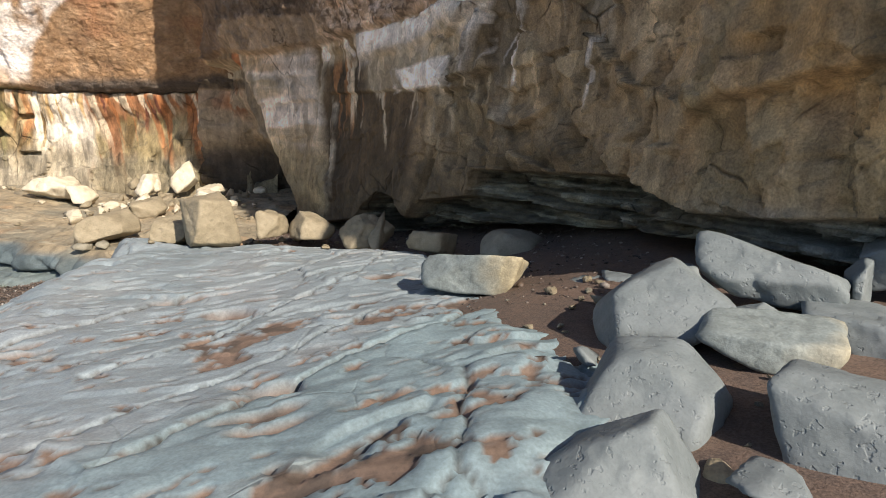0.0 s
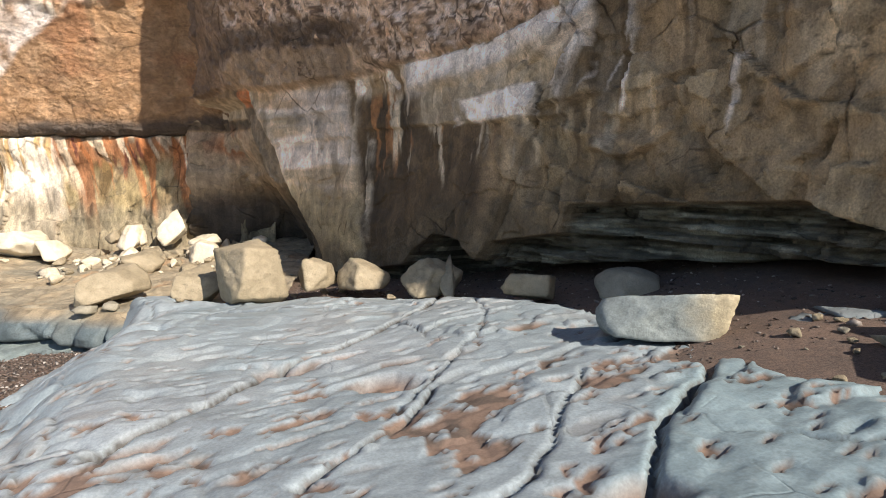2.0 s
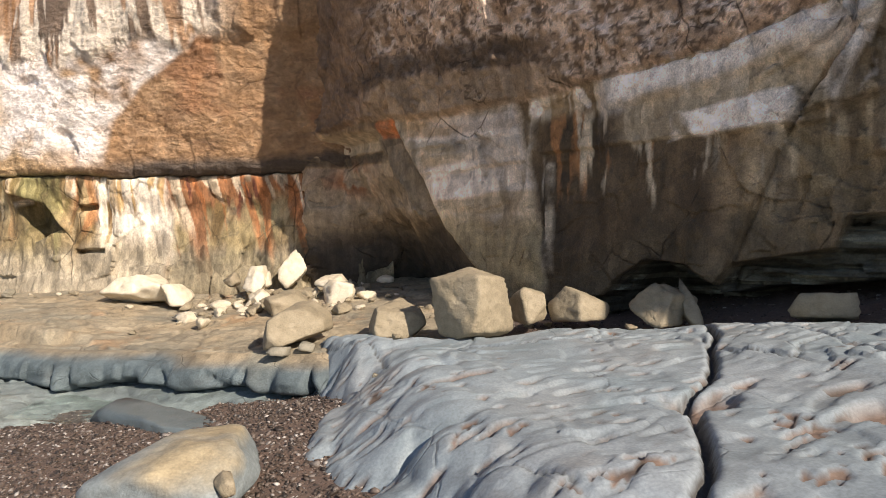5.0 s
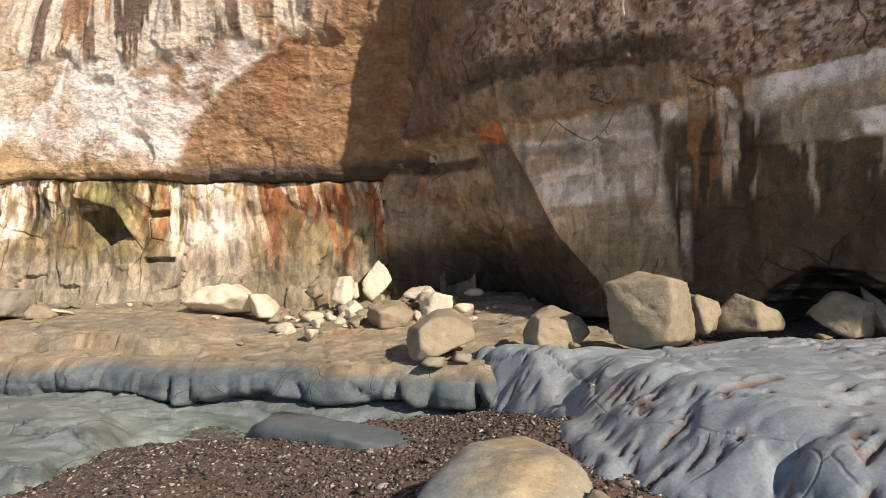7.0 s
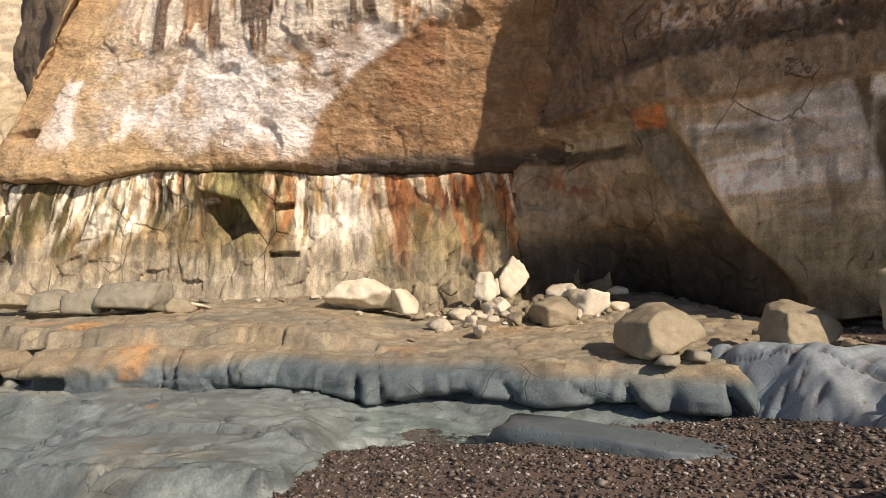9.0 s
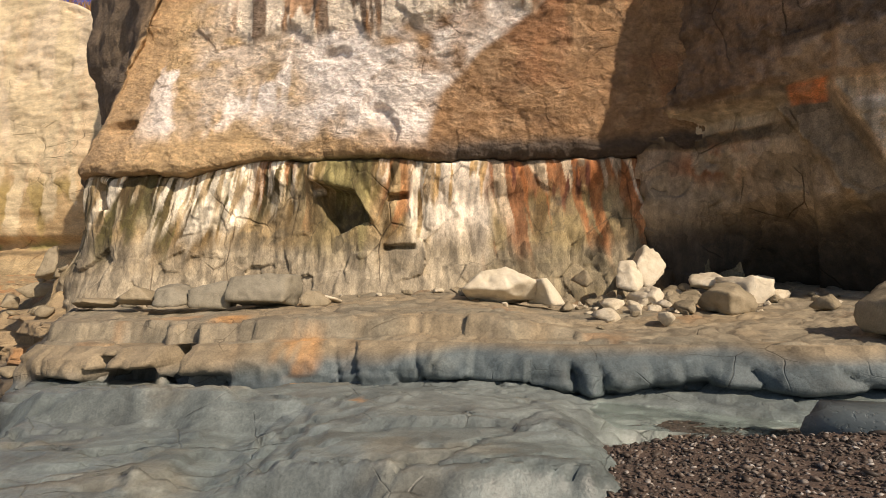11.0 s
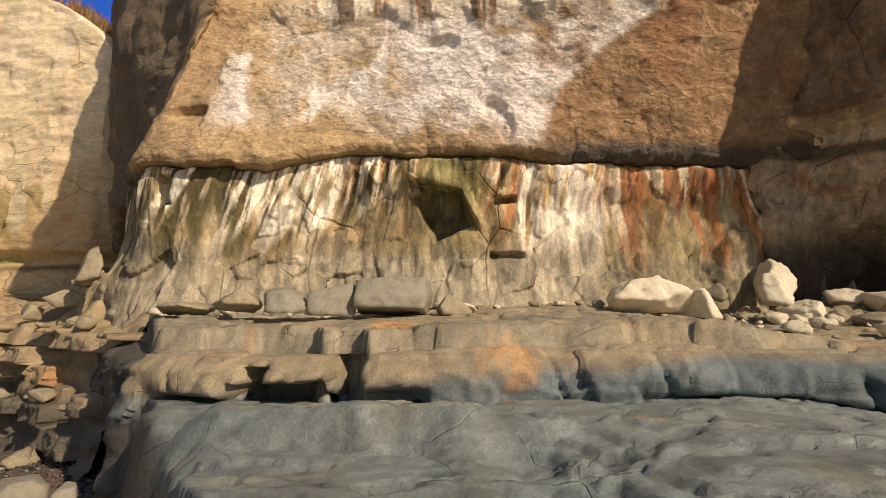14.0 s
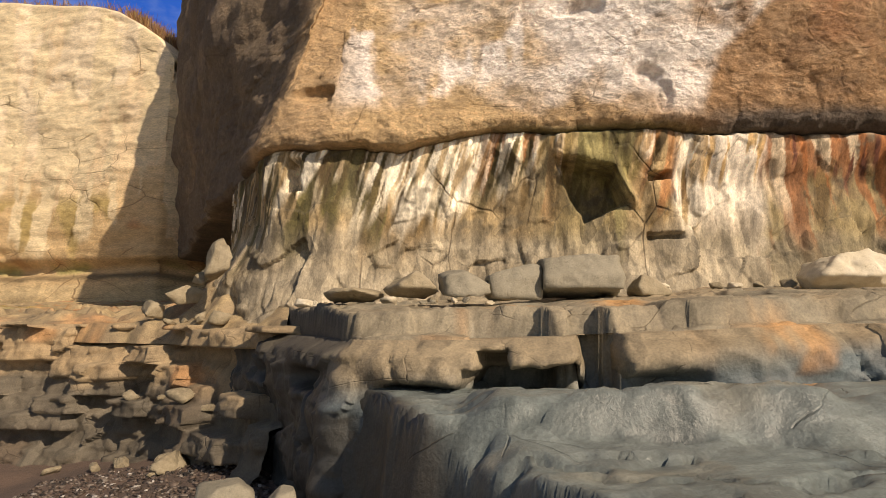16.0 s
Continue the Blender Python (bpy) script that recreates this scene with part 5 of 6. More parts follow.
def far_stain(S, Z, X, Y):
    n = fbm(S * 0.4, Z * 0.6, 0, 4, 221)
    beds = fbm(S * 0.12, Z * 2.6 + 0.3 * n, 0, 4, 222, 0.65)
    col = np.zeros((*S.shape, 3)) + np.array((0.60, 0.43, 0.235))
    col = over(col, smooth(-0.1, 0.4, beds) * 0.55, (0.50, 0.33, 0.16))
    col = over(col, smooth(3.5, 6.5, Z + 2 * n) * 0.75, (0.76, 0.60, 0.40))
    col = over(col, smooth(0.05, 0.35, fbm(S * 0.15, Z * 3.2, 4, 4, 227, 0.65)) * smooth(8.5, 6.5, Z) * 0.45, (0.55, 0.39, 0.21))
    col = over(col, runs(S, Z, 11.5, 223, 0.8, 0.0, 7.0) * 0.55, (0.84, 0.71, 0.53))
    col = over(col, runs(S, Z, 4.9, 225, 1.1, -0.05, 3.4) * smooth(5.2, 4.4, Z) * 0.75, (0.36, 0.27, 0.09))
    col = over(col, runs(S, Z, 3.7, 226, 1.4, 0.02, 2.0) * 0.9, (0.70, 0.57, 0.37))
    col = over(col, smooth(0.25, 0.5, n) * smooth(4.5, 2.5, Z) * smooth(1.2, 2.0, Z) * 0.8, (0.42, 0.17, 0.055))
    col = over(col, smooth(1.25, 1.0, Z + 0.3 * n) * smooth(0.7, 0.9, Z + 0.3 * n) * 0.8, (0.14, 0.10, 0.05))
    col = over(col, smooth(1.9, 1.4, Z + 0.5 * n) * smooth(1.1, 1.4, Z + 0.5 * n) * smooth(-0.1, 0.3, fbm(S * 0.5, Z, 3, 3, 228)) * 0.7, (0.24, 0.25, 0.07))
    return over(col, smooth(0.9, 0.3, Z + 0.4 * n) * 0.6, (0.46, 0.37, 0.22))


tagged(new("cliff_far", cliff_mesh("cliff_far", [(-19.5, 37.5), (-22.5, 36.2), (-25.5, 34.2), (-28.0, 35.0), (-34.0, 37.2), (-45.0, 40.5), (-64.0, 44.0)], 0.12, np.arange(-4.0, 10.01, 0.09), far_offset, far_rock, far_stain, depth=12,
                                   lid=0.3, height=lambda S: 1.13 * np.interp(S, [0, 4.8, 6.15, 7.0, 8.1, 9.5, 10.8, 12.6, 18.0, 44.0], [0.85, 0.88, 0.96, 0.99, 1.075, 1.14, 1.19, 1.22, 1.28, 1.4]) - 0.028)),
       "sunlit buff sandstone cliff across a dark gully", "cliff", kind="structure")


sky_mat = bpy.data.materials.new("blue_sky")
sky_mat.use_nodes = True
kt = sky_mat.node_tree
kt.nodes.remove(kt.nodes["Principled BSDF"])
glow = nd(kt, "ShaderNodeEmission", Strength=0.75)
wisps = noise_tex(kt, position(kt, (1, 1, 2.0)), 0.008, 5, 0.55)
kt.links.new(mix(kt, val(kt, wisps, 0.5, 0.75, 0.0, 0.6), (0.035, 0.17, 0.80), (0.55, 0.70, 1.0)), glow.inputs["Color"])
kt.links.new(glow.outputs[0], kt.nodes["Material Output"].inputs["Surface"])
az, el = np.meshgrid(np.radians(np.linspace(-48, -8, 17)), np.radians(np.linspace(-1, 42, 15)), indexing="ij")
tagged(new("backdrop", mesh_of("backdrop", np.stack([-16 + 900 * np.sin(az) * np.cos(el), 8 + 900 * np.cos(az) * np.cos(el), 900 * np.sin(el)], -1).reshape(-1, 3), grid_faces(17, 15), sky_mat)),
       "clear blue sky with thin cloud over the gully", "sky", kind="structure")


def low_offset(S, Z, X, Y):
    k = np.floor((Z + 0.05 * fbm(S * 0.6, Z, 0, 2, 231)) / 0.28).astype(np.int64)
    bl = np.floor(S / 0.75 + 0.5 * hash3(k, 0 * k, 0 * k, 7) + 0.3 * fbm(S * 1.1, Z, 0, 2, 232)).astype(np.int64)
    return 0.62 * hash3(bl, k, 0 * k, 8) + 0.10 * facets(S, Z * 1.5, 238, 0.35, 0.35)[0] - 0.55 * (Z + 2.6) * 0.5 + 0.10 * fbm(S * 2, Z * 2, 0, 4, 233) + 0.03 * fbm(S * 8, Z * 8, 0, 3, 234) + 0.3 * fbm(S * 0.5, 0 * S, 0, 2, 236)


def low_stain_shade(S, Z, X, Y):
    n = fbm(S * 1.2, Z * 2.0, 0, 4, 235)
    col = np.zeros((*S.shape, 3)) + np.array((0.36, 0.26, 0.15))
    col = over(col, smooth(-0.1, 0.4, n) * 0.6, (0.26, 0.20, 0.125))
    col = over(col, smooth(0.2, 0.45, fbm(S * 0.8, Z, 3, 4, 237)) * 0.7, (0.46, 0.23, 0.09))
    # lower blocks darkened in colour for the shade at the terrace foot
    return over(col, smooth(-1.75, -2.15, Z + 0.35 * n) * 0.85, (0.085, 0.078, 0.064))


tagged(new("rock_terrace", cliff_mesh("rock_terrace", [(-16.9, 15.0), (-17.9, 16.2), (-18.8, 17.0), (-20.5, 18.2), (-24.0, 19.6), (-30.0, 22.0), (-45.0, 26.0)], 0.045, np.arange(-3.4, -1.05, 0.035), low_offset, ledge_rock, low_stain_shade, depth=14, lid=0.04, soft=0.4)),
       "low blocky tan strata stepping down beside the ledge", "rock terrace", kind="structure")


sx, sy = np.arange(-31.0, -17.2, 0.09), np.append(-0.25, np.arange(0.0, 17.0, 0.1))
X, inland = np.meshgrid(sx, sy, indexing="ij")
toe = np.interp(X, [-31, -24, -20.5, -18.8, -17.9, -17.0], [22.6, 20.0, 18.5, 17.3, 16.6, 16.0]) + 0.4 * fbm(X * 1.4, 0 * X, 0, 4, 239, 0.65)
Y = toe + inland
heap = smooth(-20.8, -18.4, X + 0.3 * fbm(X * 0.9, Y * 0.9, 0, 3, 241)) * smooth(21.0, 18.0, Y)
b1, b2 = broken(X, Y, 242, 0.95), broken(X, Y, 244, 0.4)
Z = -1.0 + 0.06 * inland + 0.8 * heap * smooth(0.1, 1.2, inland) + (0.16 * b1 * smooth(9.0, 2.0, inland) + 0.06 * b2 + 0.05 * fbm(X * 2.5, Y * 2.5, 0, 4, 246)) * smooth(-0.1, 0.5, inland)
Z = Z - 0.35 * smooth(0.05, -0.25, inland)
m = fbm(X * 0.8, Y * 0.8, 3, 4, 248)
col = np.zeros((*X.shape, 3)) + np.array((0.40, 0.30, 0.17))
col = over(col, smooth(-0.1, 0.4, fbm(X * 1.6, Y * 1.6, 1, 4, 249)) * 0.7, (0.29, 0.22, 0.135))
col = over(col, smooth(0.0, 0.35, m) * 0.7, (0.47, 0.235, 0.10))
col = over(col, smooth(0.1, 0.4, fbm(X * 0.6, Y * 0.6, 7, 3, 250)) * smooth(-19.5, -21.5, X) * 0.5, (0.28, 0.27, 0.09))
col = over(col, smooth(0.1, -0.15, b2) * 0.5, (0.17, 0.125, 0.08))
tagged(new("rock_slope", mesh_of("rock_slope", np.stack([X, Y, Z], -1).reshape(-1, 3), grid_faces(len(sx), len(sy)), ledge_rock, np.concatenate([col, 0 * m[..., None]], -1).reshape(-1, 4))),
       "rough tan and orange rock slope up to the gully", "rock slope", kind="structure")


# ---------------------------------------------------------------- boulders
def ico(level):
    bm = bmesh.new()
    bmesh.ops.create_icosphere(bm, subdivisions=level, radius=1)
    v = np.array([p.co[:] for p in bm.verts])
    f = np.array([[p.index for p in q.verts] for q in bm.faces])
    bm.free()
    return v / np.linalg.norm(v, axis=1)[:, None], f


BALLS = {k: ico(k) for k in (2, 3, 4, 5)}


def rock_shape(outline, deep, seed, sharp=14.0, rough=0.02, level=4, slant=1.0, faces=()):
    """A weathered block: planes through the edges of its outline (x, z), and slanting ones before and behind, with rounded arrises."""
    rng = np.random.default_rng(seed)
    d, f = BALLS[level]
    pts = np.array(outline, float)
    mid = pts.mean(0)
    nrm, h = [], []
    area = sum(a[0] * b[1] - a[1] * b[0] for a, b in zip(pts - mid, np.roll(pts - mid, -1, 0)))
    for a, b in zip(pts - mid, np.roll(pts - mid, -1, 0)):
        e = b - a
        if np.hypot(*e) < 1e-6:
            continue
        n = np.array((e[1], -e[0])) / np.hypot(*e) * (1 if area > 0 else -1)
        nrm.append((n[0], rng.normal(-0.05, 0.28 * slant), n[1]))
        h.append(max(float(n @ a), 0.02))
    half = deep / 2
    for sy, lean in ((-1, 0.45), (-1, 0.35), (1, 0.3)):
        tilt = rng.normal(0, lean * slant, 2)
        nrm.append((tilt[0], sy, tilt[1] + (0.25 * slant if sy < 0 else 0)))
        h.append(half * rng.uniform(0.8, 1.0))
    for nx, ny, nz, out in faces:                          # broad faces of its own
        nrm.append((nx, ny, nz))
        h.append(out)
    nrm = np.array(nrm)
    nrm /= np.linalg.norm(nrm, axis=1)[:, None]
    t = np.maximum(d @ nrm.T, 0) / np.array(h)
    t = np.maximum(t, 1e-4)
    r = (t ** sharp).sum(1) ** (-1 / sharp)
    v = d * r[:, None]
    size = pts.max(0) - pts.min(0)
    v[:, 0] *= size[0] / np.ptp(v[:, 0])
    v[:, 2] *= size[1] / np.ptp(v[:, 2])
    v[:, 0] += (pts[:, 0].max() + pts[:, 0].min()) / 2 - (v[:, 0].max() + v[:, 0].min()) / 2
    v[:, 2] += (pts[:, 1].max() + pts[:, 1].min()) / 2 - (v[:, 2].max() + v[:, 2].min()) / 2
    m = max(size[0], size[1])
    q = v * 3 / m + seed
    amp = rough * m * (1.5 * fbm(*q.T, 3, seed) + 0.8 * fbm(*(q.T * 3.3), 3, seed + 5) - 0.8 * smooth(0.15, 0.4, fbm(*(q.T * 1.6), 2, seed + 9)))
    return v + d * amp[:, None], f


def pitted(name, dark, mid, light, **kw):
    return rock_material(name, dark, mid, light, own=True, **kw)


tan_stone = pitted("tan_stone", (0.17, 0.138, 0.09), (0.285, 0.235, 0.155), (0.40, 0.335, 0.235), grain=8, bumps=(0.7, 0.03))
pale_stone = pitted("pale_stone", (0.44, 0.37, 0.26), (0.62, 0.54, 0.405), (0.74, 0.67, 0.54), grain=8, bumps=(0.6, 0.03), speck=0.12)
grey_stone = pitted("grey_stone", (0.16, 0.145, 0.11), (0.25, 0.225, 0.17), (0.34, 0.305, 0.235), grain=8, bumps=(0.6, 0.025))
blue_stone = pitted("blue_grey_stone", (0.115, 0.133, 0.138), (0.165, 0.185, 0.19), (0.215, 0.235, 0.24), grain=6, rough=0.75, bumps=(0.45, 0.02), speck=0.15)

wet_stone = pitted("wet_blue_grey_stone", (0.075, 0.095, 0.10), (0.115, 0.14, 0.147), (0.16, 0.185, 0.19), grain=6, rough=0.5, bumps=(0.4, 0.015), speck=0.15)


def two_tone(name, a, b, along, lo, hi):
    """Tan and blue-grey patches on one stone."""
    m, t, bs = nodes_of(name)
    p = position(t, (1, 1, 1), True)
    big, fine, tiny = noise_tex(t, p, 1.6, 4), noise_tex(t, p, 8, 6, 0.65), noise_tex(t, p, 60, 3)
    sep = t.nodes.new("ShaderNodeSeparateXYZ")
    t.links.new(p, sep.inputs[0])
    side = mul(t, val(t, sep.outputs[along], lo, hi), mul(t, mul(t, big, 1.0), -0.5, "ADD"), "ADD")
    col = mix(t, val(t, side, 0.35, 0.65), a, b)
    col = mix(t, 1.0, col, val(t, fine, 0.3, 0.7, 0.7, 1.3), "MULTIPLY")
    col = mix(t, 1.0, col, val(t, tiny, 0.3, 0.7, 0.85, 1.15), "MULTIPLY")
    t.links.new(col, bs.inputs["Base Color"])
    bs.inputs["Roughness"].default_value = 0.8
    bump(t, bs, [(fine, 0.5, 0.025), (tiny, 0.5, 0.005)])
    return m


block_stone = two_tone("blue_and_tan_stone", (0.20, 0.225, 0.22), (0.34, 0.29, 0.19), 0, -0.1, 0.75)
two_tone_stone = two_tone("tan_over_blue_stone", (0.21, 0.235, 0.235), (0.34, 0.275, 0.17), 2, -0.15, 0.35)


def boulder(centre, heading, outline, deep, seed, material, label, sharp=14.0, rough=0.02, level=4, group="", slant=1.0, faces=()):
    if group == HEAP:
        sharp, level, slant = min(sharp, 20.0), 5, 0.5 * slant
    v, f = rock_shape(outline, deep, seed, sharp, rough, level, slant, faces)
    ob = new("boulder", mesh_of("boulder", v, f, material))
    ob.matrix_world = pose(*centre, 0, 0, heading)
    return tagged(ob, label, "boulder", group)


ROW, HEAP = "boulders in a row on the platform", "heaped blue-grey boulders"
boulder((1.48, 3.58, 0.46), -22, [(-0.45, -0.14), (-0.37, -0.00), (-0.21, 0.16), (-0.02, 0.27), (0.10, 0.28), (0.45, 0.05), (0.41, -0.01), (0.15, -0.20), (-0.07, -0.28), (-0.38, -0.26)], 0.75, 1, blue_stone, "smooth angular blue-grey boulder with a flat pale top", sharp=60, rough=0.012, level=5, group=HEAP, faces=((-0.05, -0.62, 0.78, 0.17), (-0.9, -0.4, 0.2, 0.3)))
boulder((1.06, 2.57, 0.27), -22, [(-0.37, -0.20), (-0.25, 0.16), (-0.16, 0.26), (-0.10, 0.27), (0.32, 0.15), (0.37, 0.09), (0.34, -0.00), (0.20, -0.21), (-0.12, -0.27)], 0.60, 2, blue_stone, "smooth pitted blue-grey boulder, squarish", sharp=32, rough=0.012, level=5, group=HEAP, faces=((-0.1, -0.75, 0.66, 0.17), (0.85, -0.45, 0.1, 0.25)))
boulder((0.76, 1.98, 0.24), -21, [(-0.35, -0.06), (-0.21, 0.07), (0.04, 0.21), (0.10, 0.22), (0.16, 0.15), (0.28, 0.00), (0.35, -0.10), (0.28, -0.22), (-0.33, -0.22)], 0.55, 3, blue_stone, "smooth blue-grey boulder rising to a ridge", sharp=32, rough=0.012, level=5, group=HEAP, faces=((0.1, -0.72, 0.70, 0.13), (-0.45, 0.2, 0.85, 0.17)))
boulder((2.23, 3.74, 0.68), -31, [(-0.48, 0.19), (-0.38, 0.23), (-0.22, 0.21), (0.14, 0.11), (0.40, 0.05), (0.48, -0.04), (0.47, -0.22), (0.32, -0.23), (-0.22, -0.19), (-0.42, -0.06)], 0.55, 4, blue_stone, "long pale blue-grey boulder tapering to one end", sharp=54, rough=0.015, level=5, group=HEAP, faces=((0.0, -0.75, 0.65, 0.13), (0.1, -0.9, -0.3, 0.2)))
boulder((1.89, 3.06, 0.42), -32, [(-0.37, 0.04), (-0.30, 0.12), (-0.06, 0.15), (0.35, 0.12), (0.37, 0.04), (0.28, -0.10), (0.18, -0.15), (-0.06, -0.14), (-0.35, -0.04)], 0.50, 5, block_stone, "flat tan and blue-grey boulder wedged in the heap", sharp=54, rough=0.018, level=5, group=HEAP, faces=((0.0, -0.2, 0.98, 0.10), (0.05, -0.97, 0.2, 0.2)))
boulder((1.74, 2.16, 0.35), -39, [(-0.31, 0.17), (-0.26, 0.24), (-0.17, 0.24), (0.15, 0.20), (0.31, 0.17), (0.31, -0.16), (0.13, -0.24), (-0.13, -0.20), (-0.22, -0.05)], 0.60, 6, blue_stone, "rounded blue-grey boulder half sunk in sand", sharp=28, rough=0.012, level=5, group=HEAP, faces=((0.05, -0.95, 0.3, 0.22), (0.0, 0.0, 1.0, 0.20)))
boulder((2.55, 3.24, 0.36), -38, [(-0.39, 0.22), (0.16, 0.23), (0.39, 0.16), (0.39, -0.19), (0.13, -0.23), (-0.23, -0.19)], 0.60, 7, blue_stone, "broad blue-grey boulder in the heap", sharp=54, rough=0.014, level=5, group=HEAP)
boulder((2.76, 3.64, 0.65), -37, [(-0.09, 0.07), (0.02, 0.18), (0.07, 0.17), (0.09, -0.16), (-0.05, -0.18)], 0.35, 8, blue_stone, "narrow upright blue-grey slab in the heap", sharp=54, rough=0.015, group=HEAP)
boulder((3.13, 3.81, 0.76), -39, [(-0.21, 0.09), (-0.06, 0.17), (0.13, 0.17), (0.21, -0.09), (-0.09, -0.17)], 0.45, 9, blue_stone, "blue-grey boulder against the cliff", sharp=28, rough=0.015, group=HEAP)
boulder((1.40, 4.94, 0.17), -16, [(-0.23, 0.02), (-0.06, 0.10), (0.23, 0.12), (0.21, -0.02), (0.06, -0.12), (-0.21, -0.07)], 0.50, 10, blue_stone, "low flat blue-grey stone on the sand", sharp=54, rough=0.02)
boulder((1.71, 5.10, 0.27), -19, [(-0.21, 0.04), (-0.06, 0.08), (0.19, 0.06), (0.21, -0.08), (-0.11, -0.08)], 0.50, 11, blue_stone, "low flat blue-grey stone on the sand", sharp=54, rough=0.02)
boulder((2.04, 4.82, 0.44), -23, [(-0.24, -0.00), (0.00, 0.08), (0.21, 0.09), (0.24, -0.02), (-0.05, -0.09)], 0.60, 12, blue_stone, "flat pale stone behind the heap", sharp=54, rough=0.02)
boulder((1.82, 4.57, 0.30), -22, [(-0.18, 0.02), (-0.04, 0.09), (0.18, 0.16), (0.13, -0.16), (-0.13, -0.16)], 0.60, 13, blue_stone, "blue-grey stone behind the heap", sharp=54, rough=0.02)
boulder((1.98, 3.39, 0.46), -30, [(-0.15, 0.00), (0.03, 0.09), (0.15, -0.00), (0.12, -0.09), (-0.12, -0.09)], 0.30, 14, blue_stone, "small blue-grey stone in the heap", sharp=28, rough=0.02, group=HEAP)
boulder((1.63, 2.83, 0.19), -30, [(-0.12, 0.05), (-0.04, 0.09), (0.12, 0.07), (0.10, -0.04), (-0.07, -0.09)], 0.25, 15, tan_stone, "small tan stone under the heap", sharp=28, rough=0.02)
boulder((1.93, 2.64, 0.35), -36, [(-0.07, 0.01), (0.01, 0.03), (0.07, 0.01), (0.06, -0.03), (-0.04, -0.03)], 0.12, 16, blue_stone, "small rounded grey stone on the heap", sharp=15, rough=0.01, level=3)
boulder((0.91, 3.21, 0.23), -16, [(-0.08, 0.05), (-0.03, 0.07), (0.08, -0.03), (0.00, -0.07)], 0.16, 17, blue_stone, "small grey stone at the platform edge", sharp=18, rough=0.01, level=3)
boulder((1.24, 1.86, 0.31), -34, [(-0.14, 0.00), (-0.02, 0.05), (0.11, 0.02), (0.14, -0.05), (-0.12, -0.05)], 0.25, 18, blue_stone, "small rounded grey stone half sunk in sand", sharp=12, rough=0.01)
boulder((1.18, 2.07, 0.20), -30, [(-0.07, 0.02), (0.01, 0.05), (0.07, 0.01), (0.06, -0.05), (-0.06, -0.04)], 0.15, 19, tan_stone, "small tan stone in the sand", sharp=15, rough=0.015, level=3)
boulder((0.34, 5.47, 0.18), -22, [(-0.53, 0.05), (-0.49, 0.14), (0.39, 0.24), (0.53, 0.23), (0.48, -0.02), (0.37, -0.21), (-0.42, -0.24), (-0.51, -0.17)], 0.55, 20, block_stone, "long blue-grey and tan block lying on the platform", sharp=78, rough=0.015, level=5)
boulder((-3.76, 9.36, -0.13), -48, [(-0.36, -0.30), (-0.42, 0.28), (-0.34, 0.42), (0.08, 0.46), (0.36, 0.40), (0.42, 0.05), (0.38, -0.34), (0.05, -0.50), (-0.28, -0.45)], 0.78, 21, tan_stone, "large blocky tan boulder standing on the platform edge", sharp=120, rough=0.018, level=5, group=ROW, slant=0.3)
boulder((-4.71, 9.95, -0.42), -40, [(-0.40, 0.01), (-0.30, 0.24), (-0.19, 0.29), (0.23, 0.16), (0.40, -0.03), (0.19, -0.26), (-0.23, -0.29), (-0.37, -0.22)], 0.70, 22, tan_stone, "wedge-shaped tan boulder on the platform edge", sharp=110, rough=0.015, level=5, group=ROW, slant=0.5, faces=((0.7, -0.7, 0.25, 0.2), (-0.65, -0.75, 0.15, 0.24)))
boulder((-2.94, 9.75, -0.18), -11, [(-0.29, 0.11), (-0.12, 0.24), (0.26, 0.14), (0.29, -0.04), (0.18, -0.23), (-0.23, -0.24)], 0.50, 23, tan_stone, "small angular tan boulder on the platform edge", sharp=60, rough=0.03, group=ROW)
boulder((-2.22, 9.68, -0.20), -17, [(-0.42, 0.02), (-0.16, 0.26), (0.33, 0.06), (0.42, -0.13), (0.37, -0.22), (-0.35, -0.26)], 0.60, 24, tan_stone, "low wedge-shaped tan boulder on the platform edge", sharp=60, rough=0.025, group=ROW, faces=((-0.5, -0.8, 0.3, 0.17), (0.3, -0.9, 0.35, 0.17)))
boulder((-1.24, 9.27, -0.14), -24, [(-0.43, -0.05), (-0.18, 0.22), (-0.04, 0.27), (0.22, 0.15), (0.43, -0.14), (0.40, -0.27), (-0.11, -0.25)], 0.60, 25, tan_stone, "angular fissured tan boulder", sharp=54, rough=0.035, level=5, group=ROW, faces=((-0.3, -0.85, 0.45, 0.16), (0.6, -0.8, 0.1, 0.2)))
boulder((-0.94, 9.12, -0.11), -27, [(-0.14, 0.19), (-0.07, 0.29), (0.03, 0.30), (0.12, 0.04), (0.14, -0.26), (0.01, -0.30), (-0.09, -0.17)], 0.30, 26, tan_stone, "narrow upright tan slab beside a boulder", sharp=54, rough=0.02, group=ROW)
boulder((-0.11, 7.92, -0.03), -37, [(-0.33, -0.08), (-0.19, 0.16), (0.30, 0.19), (0.33, -0.17), (-0.28, -0.19)], 0.45, 27, tan_stone, "small squarish tan boulder", sharp=60, rough=0.02, group=ROW)
boulder((0.95, 7.40, 0.10), -20, [(-0.40, -0.03), (-0.16, 0.16), (0.05, 0.19), (0.35, 0.06), (0.40, -0.11), (0.27, -0.19), (-0.35, -0.19)], 0.60, 28, grey_stone, "rounded dark grey boulder in the undercut's shade", sharp=15, rough=0.02)
